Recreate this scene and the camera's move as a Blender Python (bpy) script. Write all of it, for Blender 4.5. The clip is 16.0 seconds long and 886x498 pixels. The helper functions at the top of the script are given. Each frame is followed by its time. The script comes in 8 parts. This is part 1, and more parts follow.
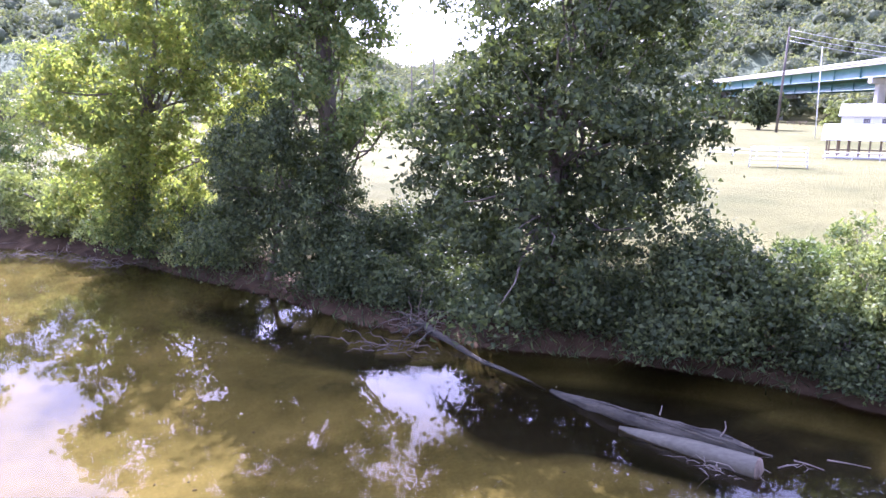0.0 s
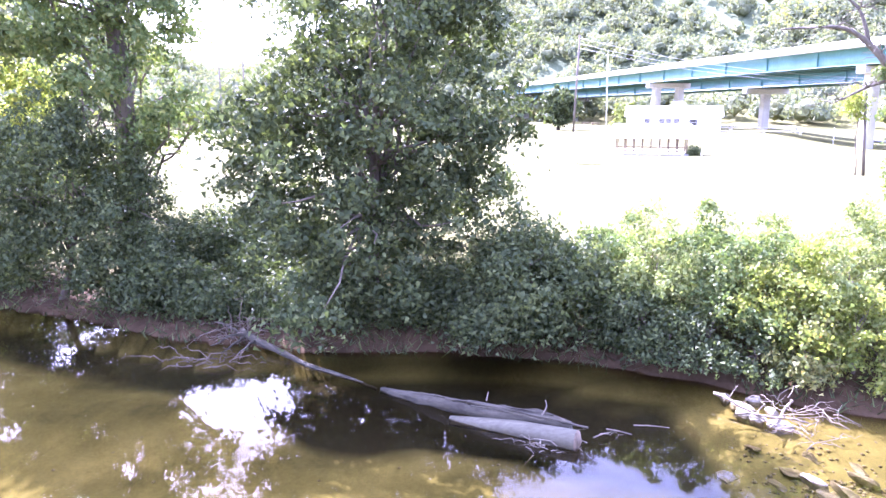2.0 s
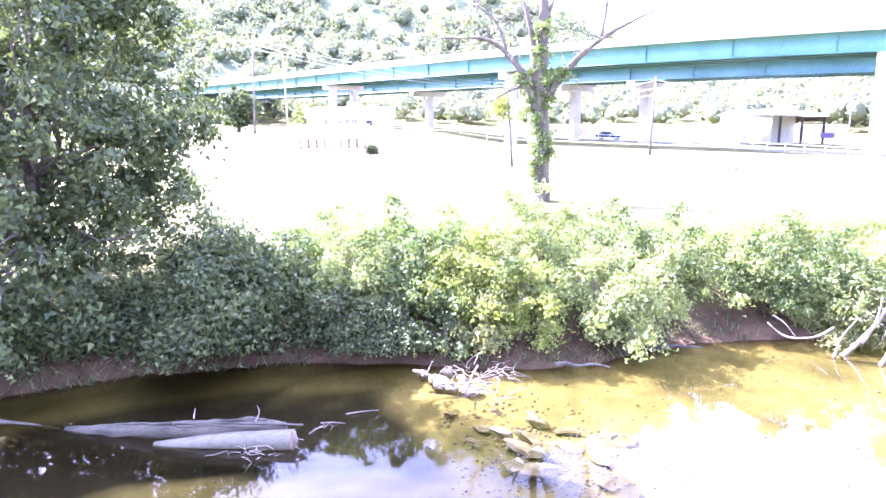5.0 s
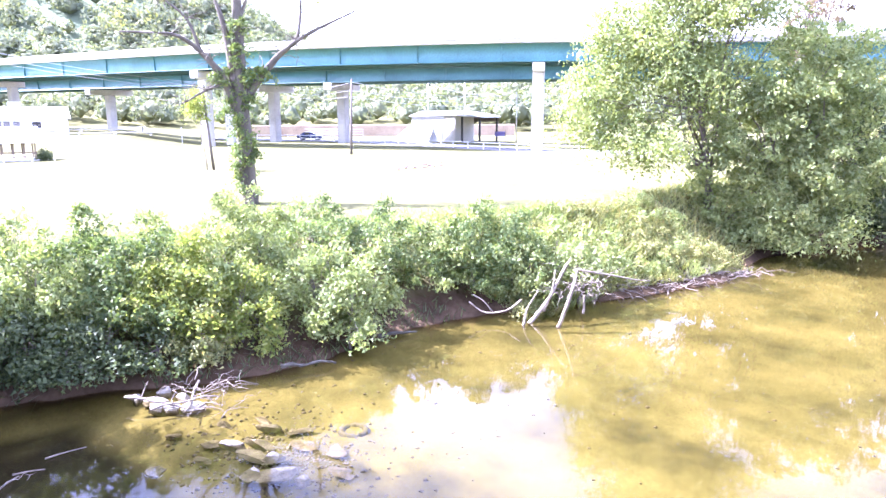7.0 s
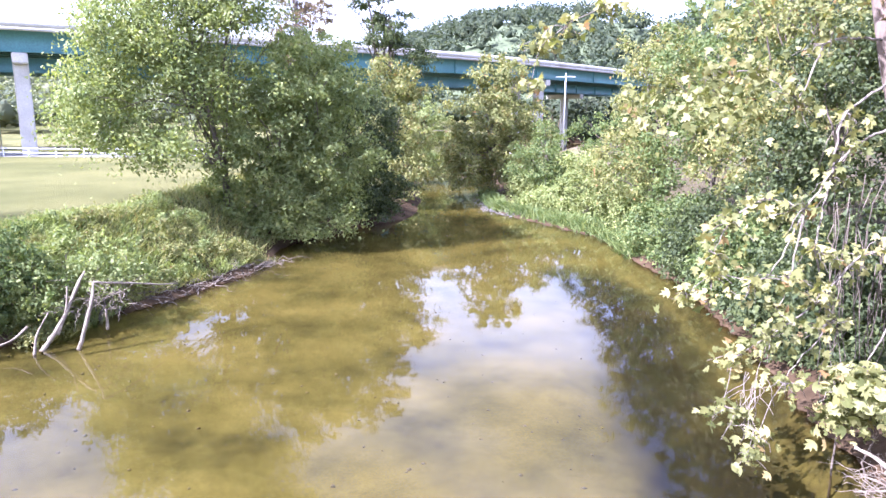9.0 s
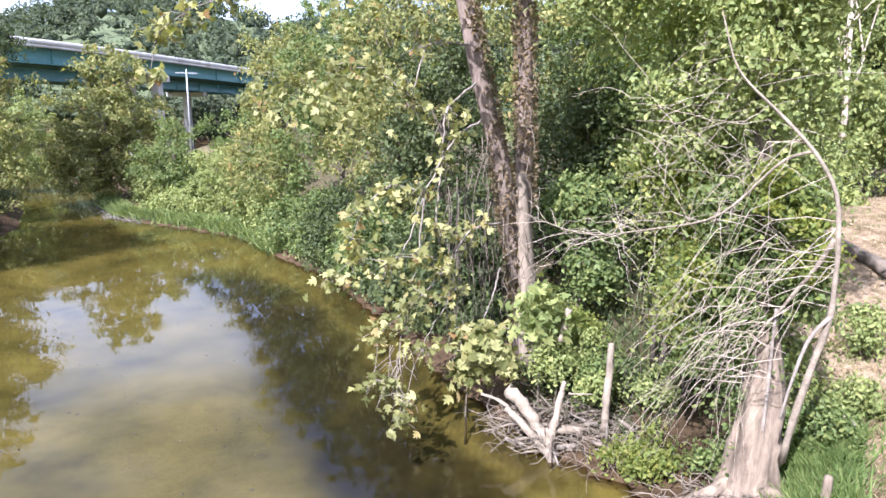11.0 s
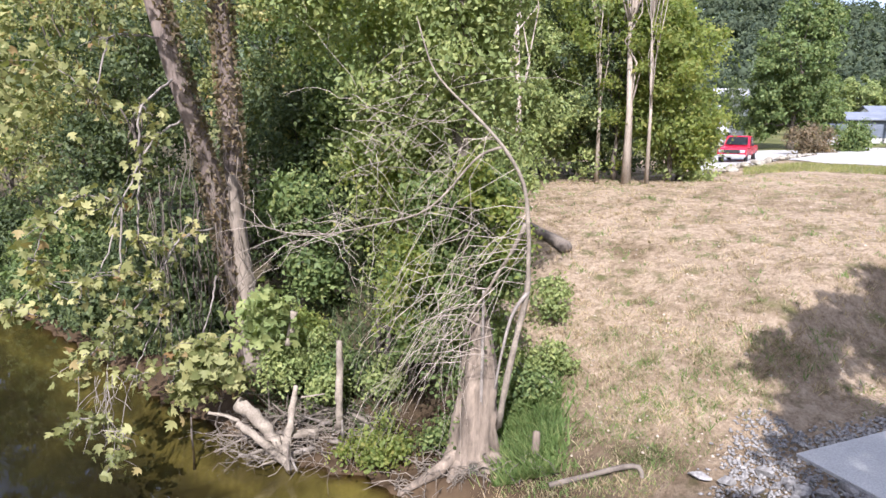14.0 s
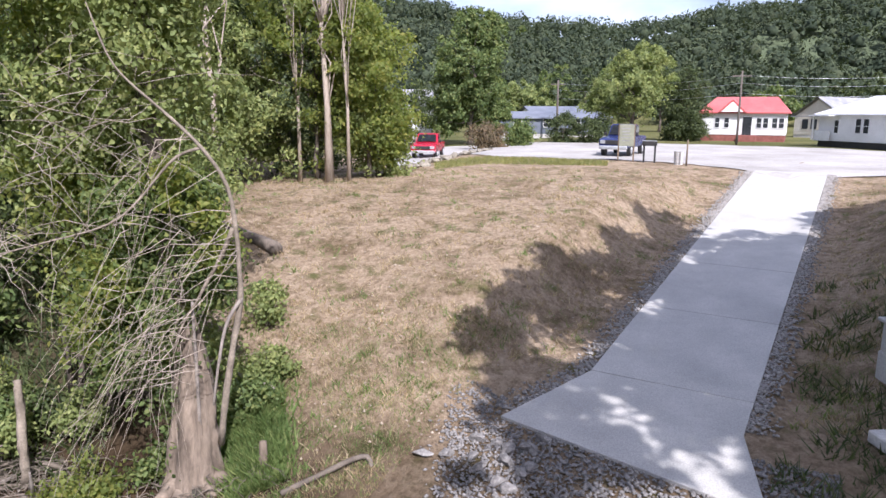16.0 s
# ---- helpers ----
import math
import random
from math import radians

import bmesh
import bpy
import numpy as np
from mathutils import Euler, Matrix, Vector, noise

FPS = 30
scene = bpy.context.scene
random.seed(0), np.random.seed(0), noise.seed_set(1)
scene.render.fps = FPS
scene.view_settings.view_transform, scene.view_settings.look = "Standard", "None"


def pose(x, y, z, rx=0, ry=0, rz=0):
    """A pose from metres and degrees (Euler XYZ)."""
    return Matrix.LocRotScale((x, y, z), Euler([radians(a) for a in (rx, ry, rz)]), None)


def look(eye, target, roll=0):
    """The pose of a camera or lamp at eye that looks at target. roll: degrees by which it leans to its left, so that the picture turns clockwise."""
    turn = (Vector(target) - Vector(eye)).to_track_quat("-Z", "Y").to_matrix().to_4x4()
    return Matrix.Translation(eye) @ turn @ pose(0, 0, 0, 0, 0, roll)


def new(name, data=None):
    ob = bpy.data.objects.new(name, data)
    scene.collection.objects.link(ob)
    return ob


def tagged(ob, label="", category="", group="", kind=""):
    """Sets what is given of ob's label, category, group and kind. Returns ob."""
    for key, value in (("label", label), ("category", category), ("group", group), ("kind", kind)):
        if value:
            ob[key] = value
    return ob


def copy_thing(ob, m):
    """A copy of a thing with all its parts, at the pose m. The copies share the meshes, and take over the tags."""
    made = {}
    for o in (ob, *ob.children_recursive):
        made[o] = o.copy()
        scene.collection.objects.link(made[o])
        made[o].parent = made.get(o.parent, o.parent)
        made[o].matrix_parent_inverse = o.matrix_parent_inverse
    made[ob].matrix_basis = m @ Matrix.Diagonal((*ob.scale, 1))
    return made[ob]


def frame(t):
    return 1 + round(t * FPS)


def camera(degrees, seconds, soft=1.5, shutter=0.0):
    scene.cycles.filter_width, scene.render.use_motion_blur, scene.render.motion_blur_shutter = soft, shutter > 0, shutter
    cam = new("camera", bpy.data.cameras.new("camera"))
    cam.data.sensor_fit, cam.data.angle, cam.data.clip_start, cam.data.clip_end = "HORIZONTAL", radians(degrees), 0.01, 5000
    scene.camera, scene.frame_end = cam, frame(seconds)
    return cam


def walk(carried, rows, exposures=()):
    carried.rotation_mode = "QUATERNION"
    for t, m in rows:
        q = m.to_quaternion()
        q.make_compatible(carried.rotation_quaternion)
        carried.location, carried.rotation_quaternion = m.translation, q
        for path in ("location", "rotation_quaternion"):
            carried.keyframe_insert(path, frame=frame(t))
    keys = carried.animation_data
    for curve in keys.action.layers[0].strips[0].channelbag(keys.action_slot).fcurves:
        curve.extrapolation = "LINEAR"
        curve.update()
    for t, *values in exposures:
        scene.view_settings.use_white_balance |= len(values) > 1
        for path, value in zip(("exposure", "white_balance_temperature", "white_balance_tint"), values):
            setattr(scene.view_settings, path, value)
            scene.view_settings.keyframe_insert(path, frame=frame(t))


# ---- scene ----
cam = camera(65.65, 16.0, soft=1.5)
EYE = 8.0            # height of the hovering camera over the water
# seconds, bearing (clockwise from +y), pitch, lean, drift east, north and up
TURNS = (
    (0.0, 71.27, -11.54, -0.11, 0.09, -0.20, 0.22),
    (0.5, 76.24, -11.45, -0.11, 0.14, -0.17, 0.20),
    (1.0, 80.21, -11.36, -0.12, 0.24, -0.15, 0.15),
    (1.5, 83.55, -11.31, -0.08, 0.24, -0.15, 0.10),
    (2.0, 86.24, -11.29, 0.01, 0.26, -0.17, 0.07),
    (2.5, 89.66, -11.26, 0.09, 0.21, -0.16, 0.05),
    (3.0, 93.56, -11.22, 0.09, 0.16, -0.16, 0.04),
    (5.5, 117.25, -11.26, 0.32, 0.10, 0.07, 0.07),
    (6.0, 122.86, -11.28, 0.30, 0.11, 0.14, 0.09),
    (6.5, 129.17, -11.29, 0.19, 0.11, 0.23, 0.09),
    (7.0, 136.31, -11.25, 0.17, 0.11, 0.26, 0.04),
    (7.5, 144.11, -11.24, 0.09, 0.07, 0.31, 0.00),
    (8.0, 152.84, -11.30, 0.03, -0.01, 0.28, 0.01),
    (8.5, 163.37, -11.30, -0.17, -0.17, 0.21, 0.06),
    (9.0, 174.70, -11.19, -0.23, -0.17, 0.20, -0.04),
    (9.5, 183.84, -11.14, -0.25, -0.11, 0.18, -0.09),
    (10.0, 192.47, -11.04, -0.35, -0.07, 0.11, -0.18),
    (10.2, 195.43, -11.05, -0.47, -0.06, 0.12, -0.19),
    (12.3, 214.64, -11.27, -0.15, -0.17, 0.01, -0.14),
    (12.5, 216.07, -11.33, -0.22, -0.15, -0.02, -0.13),
    (13.0, 219.61, -11.29, -0.17, -0.14, -0.07, -0.13),
    (13.5, 223.79, -11.29, -0.21, -0.13, -0.11, -0.11),
    (14.0, 228.54, -11.31, -0.25, -0.10, -0.12, -0.09),
    (14.5, 234.92, -11.26, -0.17, -0.08, -0.19, -0.08),
    (15.0, 240.91, -11.20, -0.09, -0.11, -0.21, -0.11),
    (15.5, 246.74, -11.21, -0.16, -0.15, -0.23, -0.12),
    (16.0, 252.91, -11.24, -0.25, -0.18, -0.23, -0.11),
)


def hover(bearing, pitch, lean, x, y, z):
    return pose(x, y, EYE + z, 0, 0, -bearing) @ pose(0, 0, 0, 90 + pitch, 0, 0) @ pose(0, 0, 0, 0, 0, -lean)


walk(cam, [(row[0], hover(*row[1:])) for row in TURNS],
     exposures=((0.0, 2.46, 5120, 50), (1.5, 3.25, 5080, 52), (3.0, 3.95, 5080, 53), (4.3, 4.1, 5060, 51), (5.5, 4.0, 5060, 50), (6.5, 3.7, 5080, 46),
                (7.5, 3.1, 5100, 41), (9.0, 2.35, 5200, 36), (10.2, 1.8, 5400, 27), (12.4, 1.55, 5550, 21), (14.0, 1.15, 5600, 21), (15.0, 1.1, 5650, 23), (16.0, 0.7, 5650, 23)))

# ---- light ----
SUN_BEARING, SUN_HEIGHT = 54.0, 46.0
world = bpy.data.worlds.new("sky")
scene.world = world
world.use_nodes = True
wn = world.node_tree
sky = wn.nodes.new("ShaderNodeTexSky")
sky.sky_type = "NISHITA"
sky.sun_disc = False
sky.sun_elevation = radians(SUN_HEIGHT)
sky.sun_rotation = radians(SUN_BEARING)
sky.dust_density = 2.5
sky.air_density = 1.0
# broken fair-weather cloud over the whole sky
wtc = wn.nodes.new("ShaderNodeTexCoord")
wmap = wn.nodes.new("ShaderNodeMapping")
wmap.inputs["Scale"].default_value = (1.0, 1.0, 2.6)
cloud = wn.nodes.new("ShaderNodeTexNoise")
cloud.inputs["Scale"].default_value, cloud.inputs["Detail"].default_value, cloud.inputs["Roughness"].default_value = 2.2, 7, 0.55
wn.links.new(wtc.outputs["Generated"], wmap.inputs[0])
wn.links.new(wmap.outputs[0], cloud.inputs["Vector"])
cover = wn.nodes.new("ShaderNodeValToRGB")
cover.color_ramp.elements[0].position, cover.color_ramp.elements[1].position = 0.35, 0.585
wn.links.new(cloud.outputs["Fac"], cover.inputs[0])
wmix = wn.nodes.new("ShaderNodeMix")
wmix.data_type = "RGBA"
glow = wn.nodes.new("ShaderNodeMix")
glow.data_type, glow.blend_type = "RGBA", "ADD"
glow.inputs[0].default_value = 1.0
glow.inputs[7].default_value = (5.5, 5.5, 5.6, 1)
wn.links.new(sky.outputs[0], glow.inputs[6])
wn.links.new(glow.outputs[2], wmix.inputs[7])
wn.links.new(cover.outputs[0], wmix.inputs[0])
wn.links.new(sky.outputs[0], wmix.inputs[6])
wn.links.new(wmix.outputs[2], wn.nodes["Background"].inputs[0])
wn.nodes["Background"].inputs[1].default_value = 0.08
sun = new("sun", bpy.data.lights.new("sun", "SUN"))
sun.data.energy = 5.0
sun.data.angle = radians(0.55)
sun.data.color = (1.0, 0.94, 0.82)
sb, sh = radians(SUN_BEARING), radians(SUN_HEIGHT)
sun.matrix_world = look((math.sin(sb) * math.cos(sh) * 50, math.cos(sb) * math.cos(sh) * 50, math.sin(sh) * 50 + 10), (0, 0, 10))


# ---- materials ----
def shader(name):
    m = bpy.data.materials.new(name)
    m.use_nodes = True
    nt = m.node_tree
    return m, nt, nt.nodes["Principled BSDF"]


def ramp_node(nt, src, stops):
    r = nt.nodes.new("ShaderNodeValToRGB")
    el = r.color_ramp.elements
    while len(el) < len(stops):
        el.new(0.5)
    for e, (p, c) in zip(el, stops):
        e.position, e.color = p, (*c, 1)
    nt.links.new(src, r.inputs[0])
    return r.outputs[0]


def noise_node(nt, scale, detail=4.0, rough=0.55, coords="Object", stretch=None):
    tc = nt.nodes.new("ShaderNodeTexCoord")
    n = nt.nodes.new("ShaderNodeTexNoise")
    n.inputs["Scale"].default_value = scale
    n.inputs["Detail"].default_value = detail
    n.inputs["Roughness"].default_value = rough
    if stretch:
        mp = nt.nodes.new("ShaderNodeMapping")
        mp.inputs["Scale"].default_value = stretch
        nt.links.new(tc.outputs[coords], mp.inputs[0])
        nt.links.new(mp.outputs[0], n.inputs["Vector"])
    else:
        nt.links.new(tc.outputs[coords], n.inputs["Vector"])
    return n.outputs["Fac"]


def mix_col(nt, fac, a, b, mode="MIX"):
    m = nt.nodes.new("ShaderNodeMix")
    m.data_type, m.blend_type = "RGBA", mode
    for sock, v in ((m.inputs[0], fac), (m.inputs[6], a), (m.inputs[7], b)):
        if isinstance(v, (int, float)):
            sock.default_value = v
        elif isinstance(v, tuple):
            sock.default_value = (*v, 1)
        else:
            nt.links.new(v, sock)
    return m.outputs[2]


def bump(nt, bsdf, height, strength, dist=0.02):
    b = nt.nodes.new("ShaderNodeBump")
    b.inputs["Strength"].default_value, b.inputs["Distance"].default_value = strength, dist
    nt.links.new(height, b.inputs["Height"])
    nt.links.new(b.outputs[0], bsdf.inputs["Normal"])


def plain(name, dark, light, rough=0.8, scale=3.0, fine=40.0, bumpy=0.3, metal=0.0, stretch=None, coords="Object"):
    """A surface that varies between two colours at two scales, with a fine relief."""
    m, nt, b = shader(name)
    big = noise_node(nt, scale, 5, 0.6, coords, stretch)
    small = noise_node(nt, fine, 4, 0.6, coords, stretch)
    c = ramp_node(nt, big, ((0.3, dark), (0.7, light)))
    c2 = ramp_node(nt, small, ((0.25, (0.62, 0.62, 0.62)), (0.7, (1.15, 1.15, 1.15))))
    nt.links.new(mix_col(nt, 0.8, c, c2, "MULTIPLY"), b.inputs["Base Color"])
    b.inputs["Roughness"].default_value, b.inputs["Metallic"].default_value = rough, metal
    if bumpy:
        bump(nt, b, small, bumpy)
    return m


def leaf_mat(name, stops, trans=0.36, rough=0.55, spread=0.55, deep=(0.6, 0.68, 0.6)):
    """Leaves: each its own tint, light passing through."""
    m, nt, b = shader(name)
    geo = nt.nodes.new("ShaderNodeNewGeometry")
    c = ramp_node(nt, geo.outputs["Random Per Island"], stops)
    patch = noise_node(nt, spread, 2)
    c = mix_col(nt, 0.55, c, ramp_node(nt, patch, ((0.3, deep), (0.7, (1.25, 1.2, 1.0)))), "MULTIPLY")
    nt.links.new(c, b.inputs["Base Color"])
    b.inputs["Roughness"].default_value = rough
    b.inputs["Specular IOR Level"].default_value = 0.22
    tr = nt.nodes.new("ShaderNodeBsdfTranslucent")
    nt.links.new(mix_col(nt, 1.0, c, (1.25, 1.3, 0.62), "MULTIPLY"), tr.inputs[0])
    mx = nt.nodes.new("ShaderNodeMixShader")
    mx.inputs[0].default_value = trans
    nt.links.new(b.outputs[0], mx.inputs[1])
    nt.links.new(tr.outputs[0], mx.inputs[2])
    nt.links.new(mx.outputs[0], nt.nodes["Material Output"].inputs[0])
    return m


# for dark-leaved trees, and for shaded foliage with the shade in its colour
LEAF_DARK = leaf_mat("leaf_dark_and_shaded", ((0.0, (0.042, 0.06, 0.028)), (0.6, (0.078, 0.102, 0.045)), (1.0, (0.13, 0.155, 0.062))), 0.33)
LEAF_MID = leaf_mat("leaf_green", ((0, (0.075, 0.11, 0.042)), (0.6, (0.148, 0.198, 0.072)), (1, (0.2, 0.22, 0.08))))
LEAF_LIGHT = leaf_mat("leaf_light_green", ((0, (0.15, 0.19, 0.072)), (0.6, (0.245, 0.287, 0.113)), (1, (0.31, 0.325, 0.13))))
# yellow-green leaves, base lightened to help the backlit glow
LEAF_YELLOW = leaf_mat("leaf_yellow_green", ((0, (0.15, 0.195, 0.06)), (0.6, (0.245, 0.285, 0.085)), (1, (0.29, 0.28, 0.085))), 0.58)
LEAF_SYC = leaf_mat("leaf_sycamore", ((0.0, (0.12, 0.135, 0.05)), (0.5, (0.225, 0.225, 0.09)), (0.92, (0.37, 0.35, 0.165)), (1.0, (0.24, 0.14, 0.065))), 0.35)
LEAF_OLIVE = leaf_mat("leaf_olive", ((0.0, (0.13, 0.15, 0.06)), (0.6, (0.24, 0.25, 0.095)), (0.95, (0.34, 0.31, 0.13)), (1.0, (0.26, 0.15, 0.07))))
LEAF_RUST = leaf_mat("leaf_rust", ((0, (0.12, 0.098, 0.068)), (0.6, (0.19, 0.147, 0.1)), (1, (0.23, 0.16, 0.1))))
# paler and greyer than near leaves: distance haze put into the colour
LEAF_FAR_HAZED = leaf_mat("leaf_far_wood_hazed", ((0.0, (0.135, 0.16, 0.105)), (0.6, (0.175, 0.195, 0.12)), (1.0, (0.225, 0.235, 0.14))), 0.3, 1.0, 0.14, (0.35, 0.42, 0.42))
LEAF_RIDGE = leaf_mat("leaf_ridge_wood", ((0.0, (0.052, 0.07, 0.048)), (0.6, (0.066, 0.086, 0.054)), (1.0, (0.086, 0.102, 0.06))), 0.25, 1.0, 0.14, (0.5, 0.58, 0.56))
BARK = plain("bark_grey_brown", (0.07, 0.055, 0.042), (0.2, 0.165, 0.13), 0.9, 2.0, 25, 0.8, stretch=(1, 1, 0.25))
BARK_PALE = plain("bark_pale", (0.26, 0.21, 0.16), (0.5, 0.43, 0.35), 0.85, 2.0, 22, 0.5, stretch=(1, 1, 0.3))
STUMPWOOD = plain("weathered_stump", (0.075, 0.056, 0.04), (0.28, 0.222, 0.165), 0.9, 3.5, 18, 1.0, stretch=(1, 1, 0.22))
BARK_VINE = plain("bark_reddish", (0.1, 0.077, 0.064), (0.27, 0.21, 0.17), 0.9, 2.5, 25, 0.9, stretch=(1, 1, 0.3))
DRIFT = plain("driftwood_grey", (0.085, 0.07, 0.052), (0.25, 0.208, 0.162), 0.8, 2.0, 18, 0.5, stretch=(0.3, 1, 1))
BLEACHED = plain("bleached_wood", (0.13, 0.106, 0.078), (0.32, 0.27, 0.207), 0.85, 3.0, 22, 0.5)
DEADWOOD = plain("dead_branch_grey", (0.12, 0.1, 0.085), (0.32, 0.28, 0.235), 0.85, 3.0, 30, 0.3)
STONE = plain("river_stone", (0.13, 0.115, 0.085), (0.36, 0.325, 0.255), 0.85, 4.0, 30, 0.4)
BEDSTONE = plain("wet_bed_stone", (0.1, 0.085, 0.055), (0.3, 0.255, 0.17), 0.6, 4.0, 30, 0.4)
GRAVEL = plain("limestone_gravel", (0.11, 0.103, 0.095), (0.3, 0.283, 0.262), 0.85, 9.0, 40, 0.4)
CONCRETE = plain("pale_concrete", (0.36, 0.352, 0.325), (0.5, 0.485, 0.445), 0.75, 0.6, 30, 0.12)
CONC_PIER = plain("pier_concrete", (0.42, 0.4, 0.37), (0.62, 0.6, 0.56), 0.8, 0.4, 12, 0.15)
TEAL = plain("teal_paint", (0.045, 0.135, 0.13), (0.07, 0.19, 0.18), 0.55, 0.3, 6, 0.05)
ASPHALT = plain("asphalt_grey", (0.16, 0.155, 0.15), (0.25, 0.245, 0.235), 0.9, 0.3, 12, 0.1)


# ---- builders ----
def polar(bearing, dist):
    """x, y of a place by compass bearing and distance from the middle of the river bend."""
    return math.sin(radians(bearing)) * dist, math.cos(radians(bearing)) * dist


def mesh_np(name, v, f, mat=None, smooth=False):
    """A mesh from an (n, 3) array of corners and an (m, k) array of faces, or a list of such arrays."""
    me = bpy.data.meshes.new(name)
    fs = f if isinstance(f, list) else [f]
    fs = [np.asarray(q, dtype=np.int32) for q in fs if len(q)]
    v = np.asarray(v, dtype=np.float32)
    me.vertices.add(len(v))
    me.vertices.foreach_set("co", v.ravel())
    sizes = np.concatenate([np.full(len(q), q.shape[1], dtype=np.int32) for q in fs])
    loops = np.concatenate([q.ravel() for q in fs])
    starts = np.concatenate(([0], np.cumsum(sizes)[:-1])).astype(np.int32)
    me.loops.add(len(loops))
    me.loops.foreach_set("vertex_index", loops)
    me.polygons.add(len(sizes))
    me.polygons.foreach_set("loop_start", starts)
    me.polygons.foreach_set("loop_total", sizes)
    if smooth:
        me.polygons.foreach_set("use_smooth", np.ones(len(sizes), dtype=bool))
    if mat:
        me.materials.append(mat)
    me.update(calc_edges=True)
    return me


def empty_thing(name, xyz, label, category, group=""):
    ob = new(name)
    ob.location = xyz
    return tagged(ob, label, category, group)


def child(name, me, parent, label=""):
    ob = new(name, me)
    ob.parent = parent
    return tagged(ob, label)


def part(name, bm, material, parent, label=""):
    me = bpy.data.meshes.new(name)
    bm.to_mesh(me)
    bm.free()
    me.materials.append(material)
    return child(name, me, parent, label)


def box_bm(sx, sy, sz, at=(0, 0, 0), bevel=0.0, rot=0.0, bm=None):
    """A box with its middle at the given place, edges rounded."""
    own = bmesh.new()
    bmesh.ops.create_cube(own, size=1, matrix=Matrix.Diagonal((sx, sy, sz, 1)))
    if bevel:
        bmesh.ops.bevel(own, geom=own.edges[:], offset=bevel, segments=1, affect="EDGES")
    bmesh.ops.transform(own, matrix=pose(*at, 0, 0, rot), verts=own.verts)
    if bm is None:
        return own
    me = bpy.data.meshes.new("tmp")
    own.to_mesh(me)
    own.free()
    bm.from_mesh(me)
    bpy.data.meshes.remove(me)
    return bm


def tube(path, radii, sides=8, wobble=0.0, rng=None):
    """Corners and faces of a tapered tube along a path."""
    p = np.asarray(path, dtype=float)
    n = len(p)
    tan = np.gradient(p, axis=0)
    tan /= np.linalg.norm(tan, axis=1)[:, None] + 1e-9
    ref = np.array([0.31, 0.95, 0.02]) if abs(tan[:, 1]).mean() < 0.8 else np.array([0.95, 0.1, 0.3])
    a = np.cross(tan, ref)
    a /= np.linalg.norm(a, axis=1)[:, None] + 1e-9
    b = np.cross(tan, a)
    ang = np.linspace(0, 2 * np.pi, sides, endpoint=False)
    r = np.asarray(radii, dtype=float)[:, None] * np.ones((1, sides))
    if wobble and rng is not None:
        r = r * (1 + wobble * rng.standard_normal((n, sides)))
    v = p[:, None, :] + r[:, :, None] * (np.cos(ang)[None, :, None] * a[:, None, :] + np.sin(ang)[None, :, None] * b[:, None, :])
    v = np.concatenate((v.reshape(-1, 3), p[-1:] + tan[-1:] * r[-1].mean() * 0.4, p[:1]))
    i = np.arange(n - 1)[:, None] * sides
    j = np.arange(sides)[None, :]
    k = (j + 1) % sides
    quads = np.stack((i + j, i + k, i + sides + k, i + sides + j), -1).reshape(-1, 4)
    top = (n - 1) * sides
    jj = np.arange(sides)
    tris = np.concatenate((np.stack((top + jj, top + (jj + 1) % sides, np.full(sides, n * sides)), -1),
                           np.stack(((jj + 1) % sides, jj, np.full(sides, n * sides + 1)), -1)))
    return v, quads, tris


def join_tubes(tubes):
    vs, qs, ts, o = [], [], [], 0
    for v, q, t in tubes:
        vs.append(v)
        qs.append(q + o)
        ts.append(t + o)
        o += len(v)
    return np.concatenate(vs), [np.concatenate(qs), np.concatenate(ts)]


def bend(a, b, sag=0.0, n=6, jitter=0.0, rng=None):
    """A path from a to b that bows and wanders."""
    a, b = np.asarray(a, float), np.asarray(b, float)
    s = np.linspace(0, 1, n)[:, None]
    p = a + (b - a) * s
    p[:, 2] += sag * 4 * (s * (1 - s))[:, 0]
    if jitter and rng is not None:
        p[1:-1] += rng.standard_normal((n - 2, 3)) * jitter
    return p


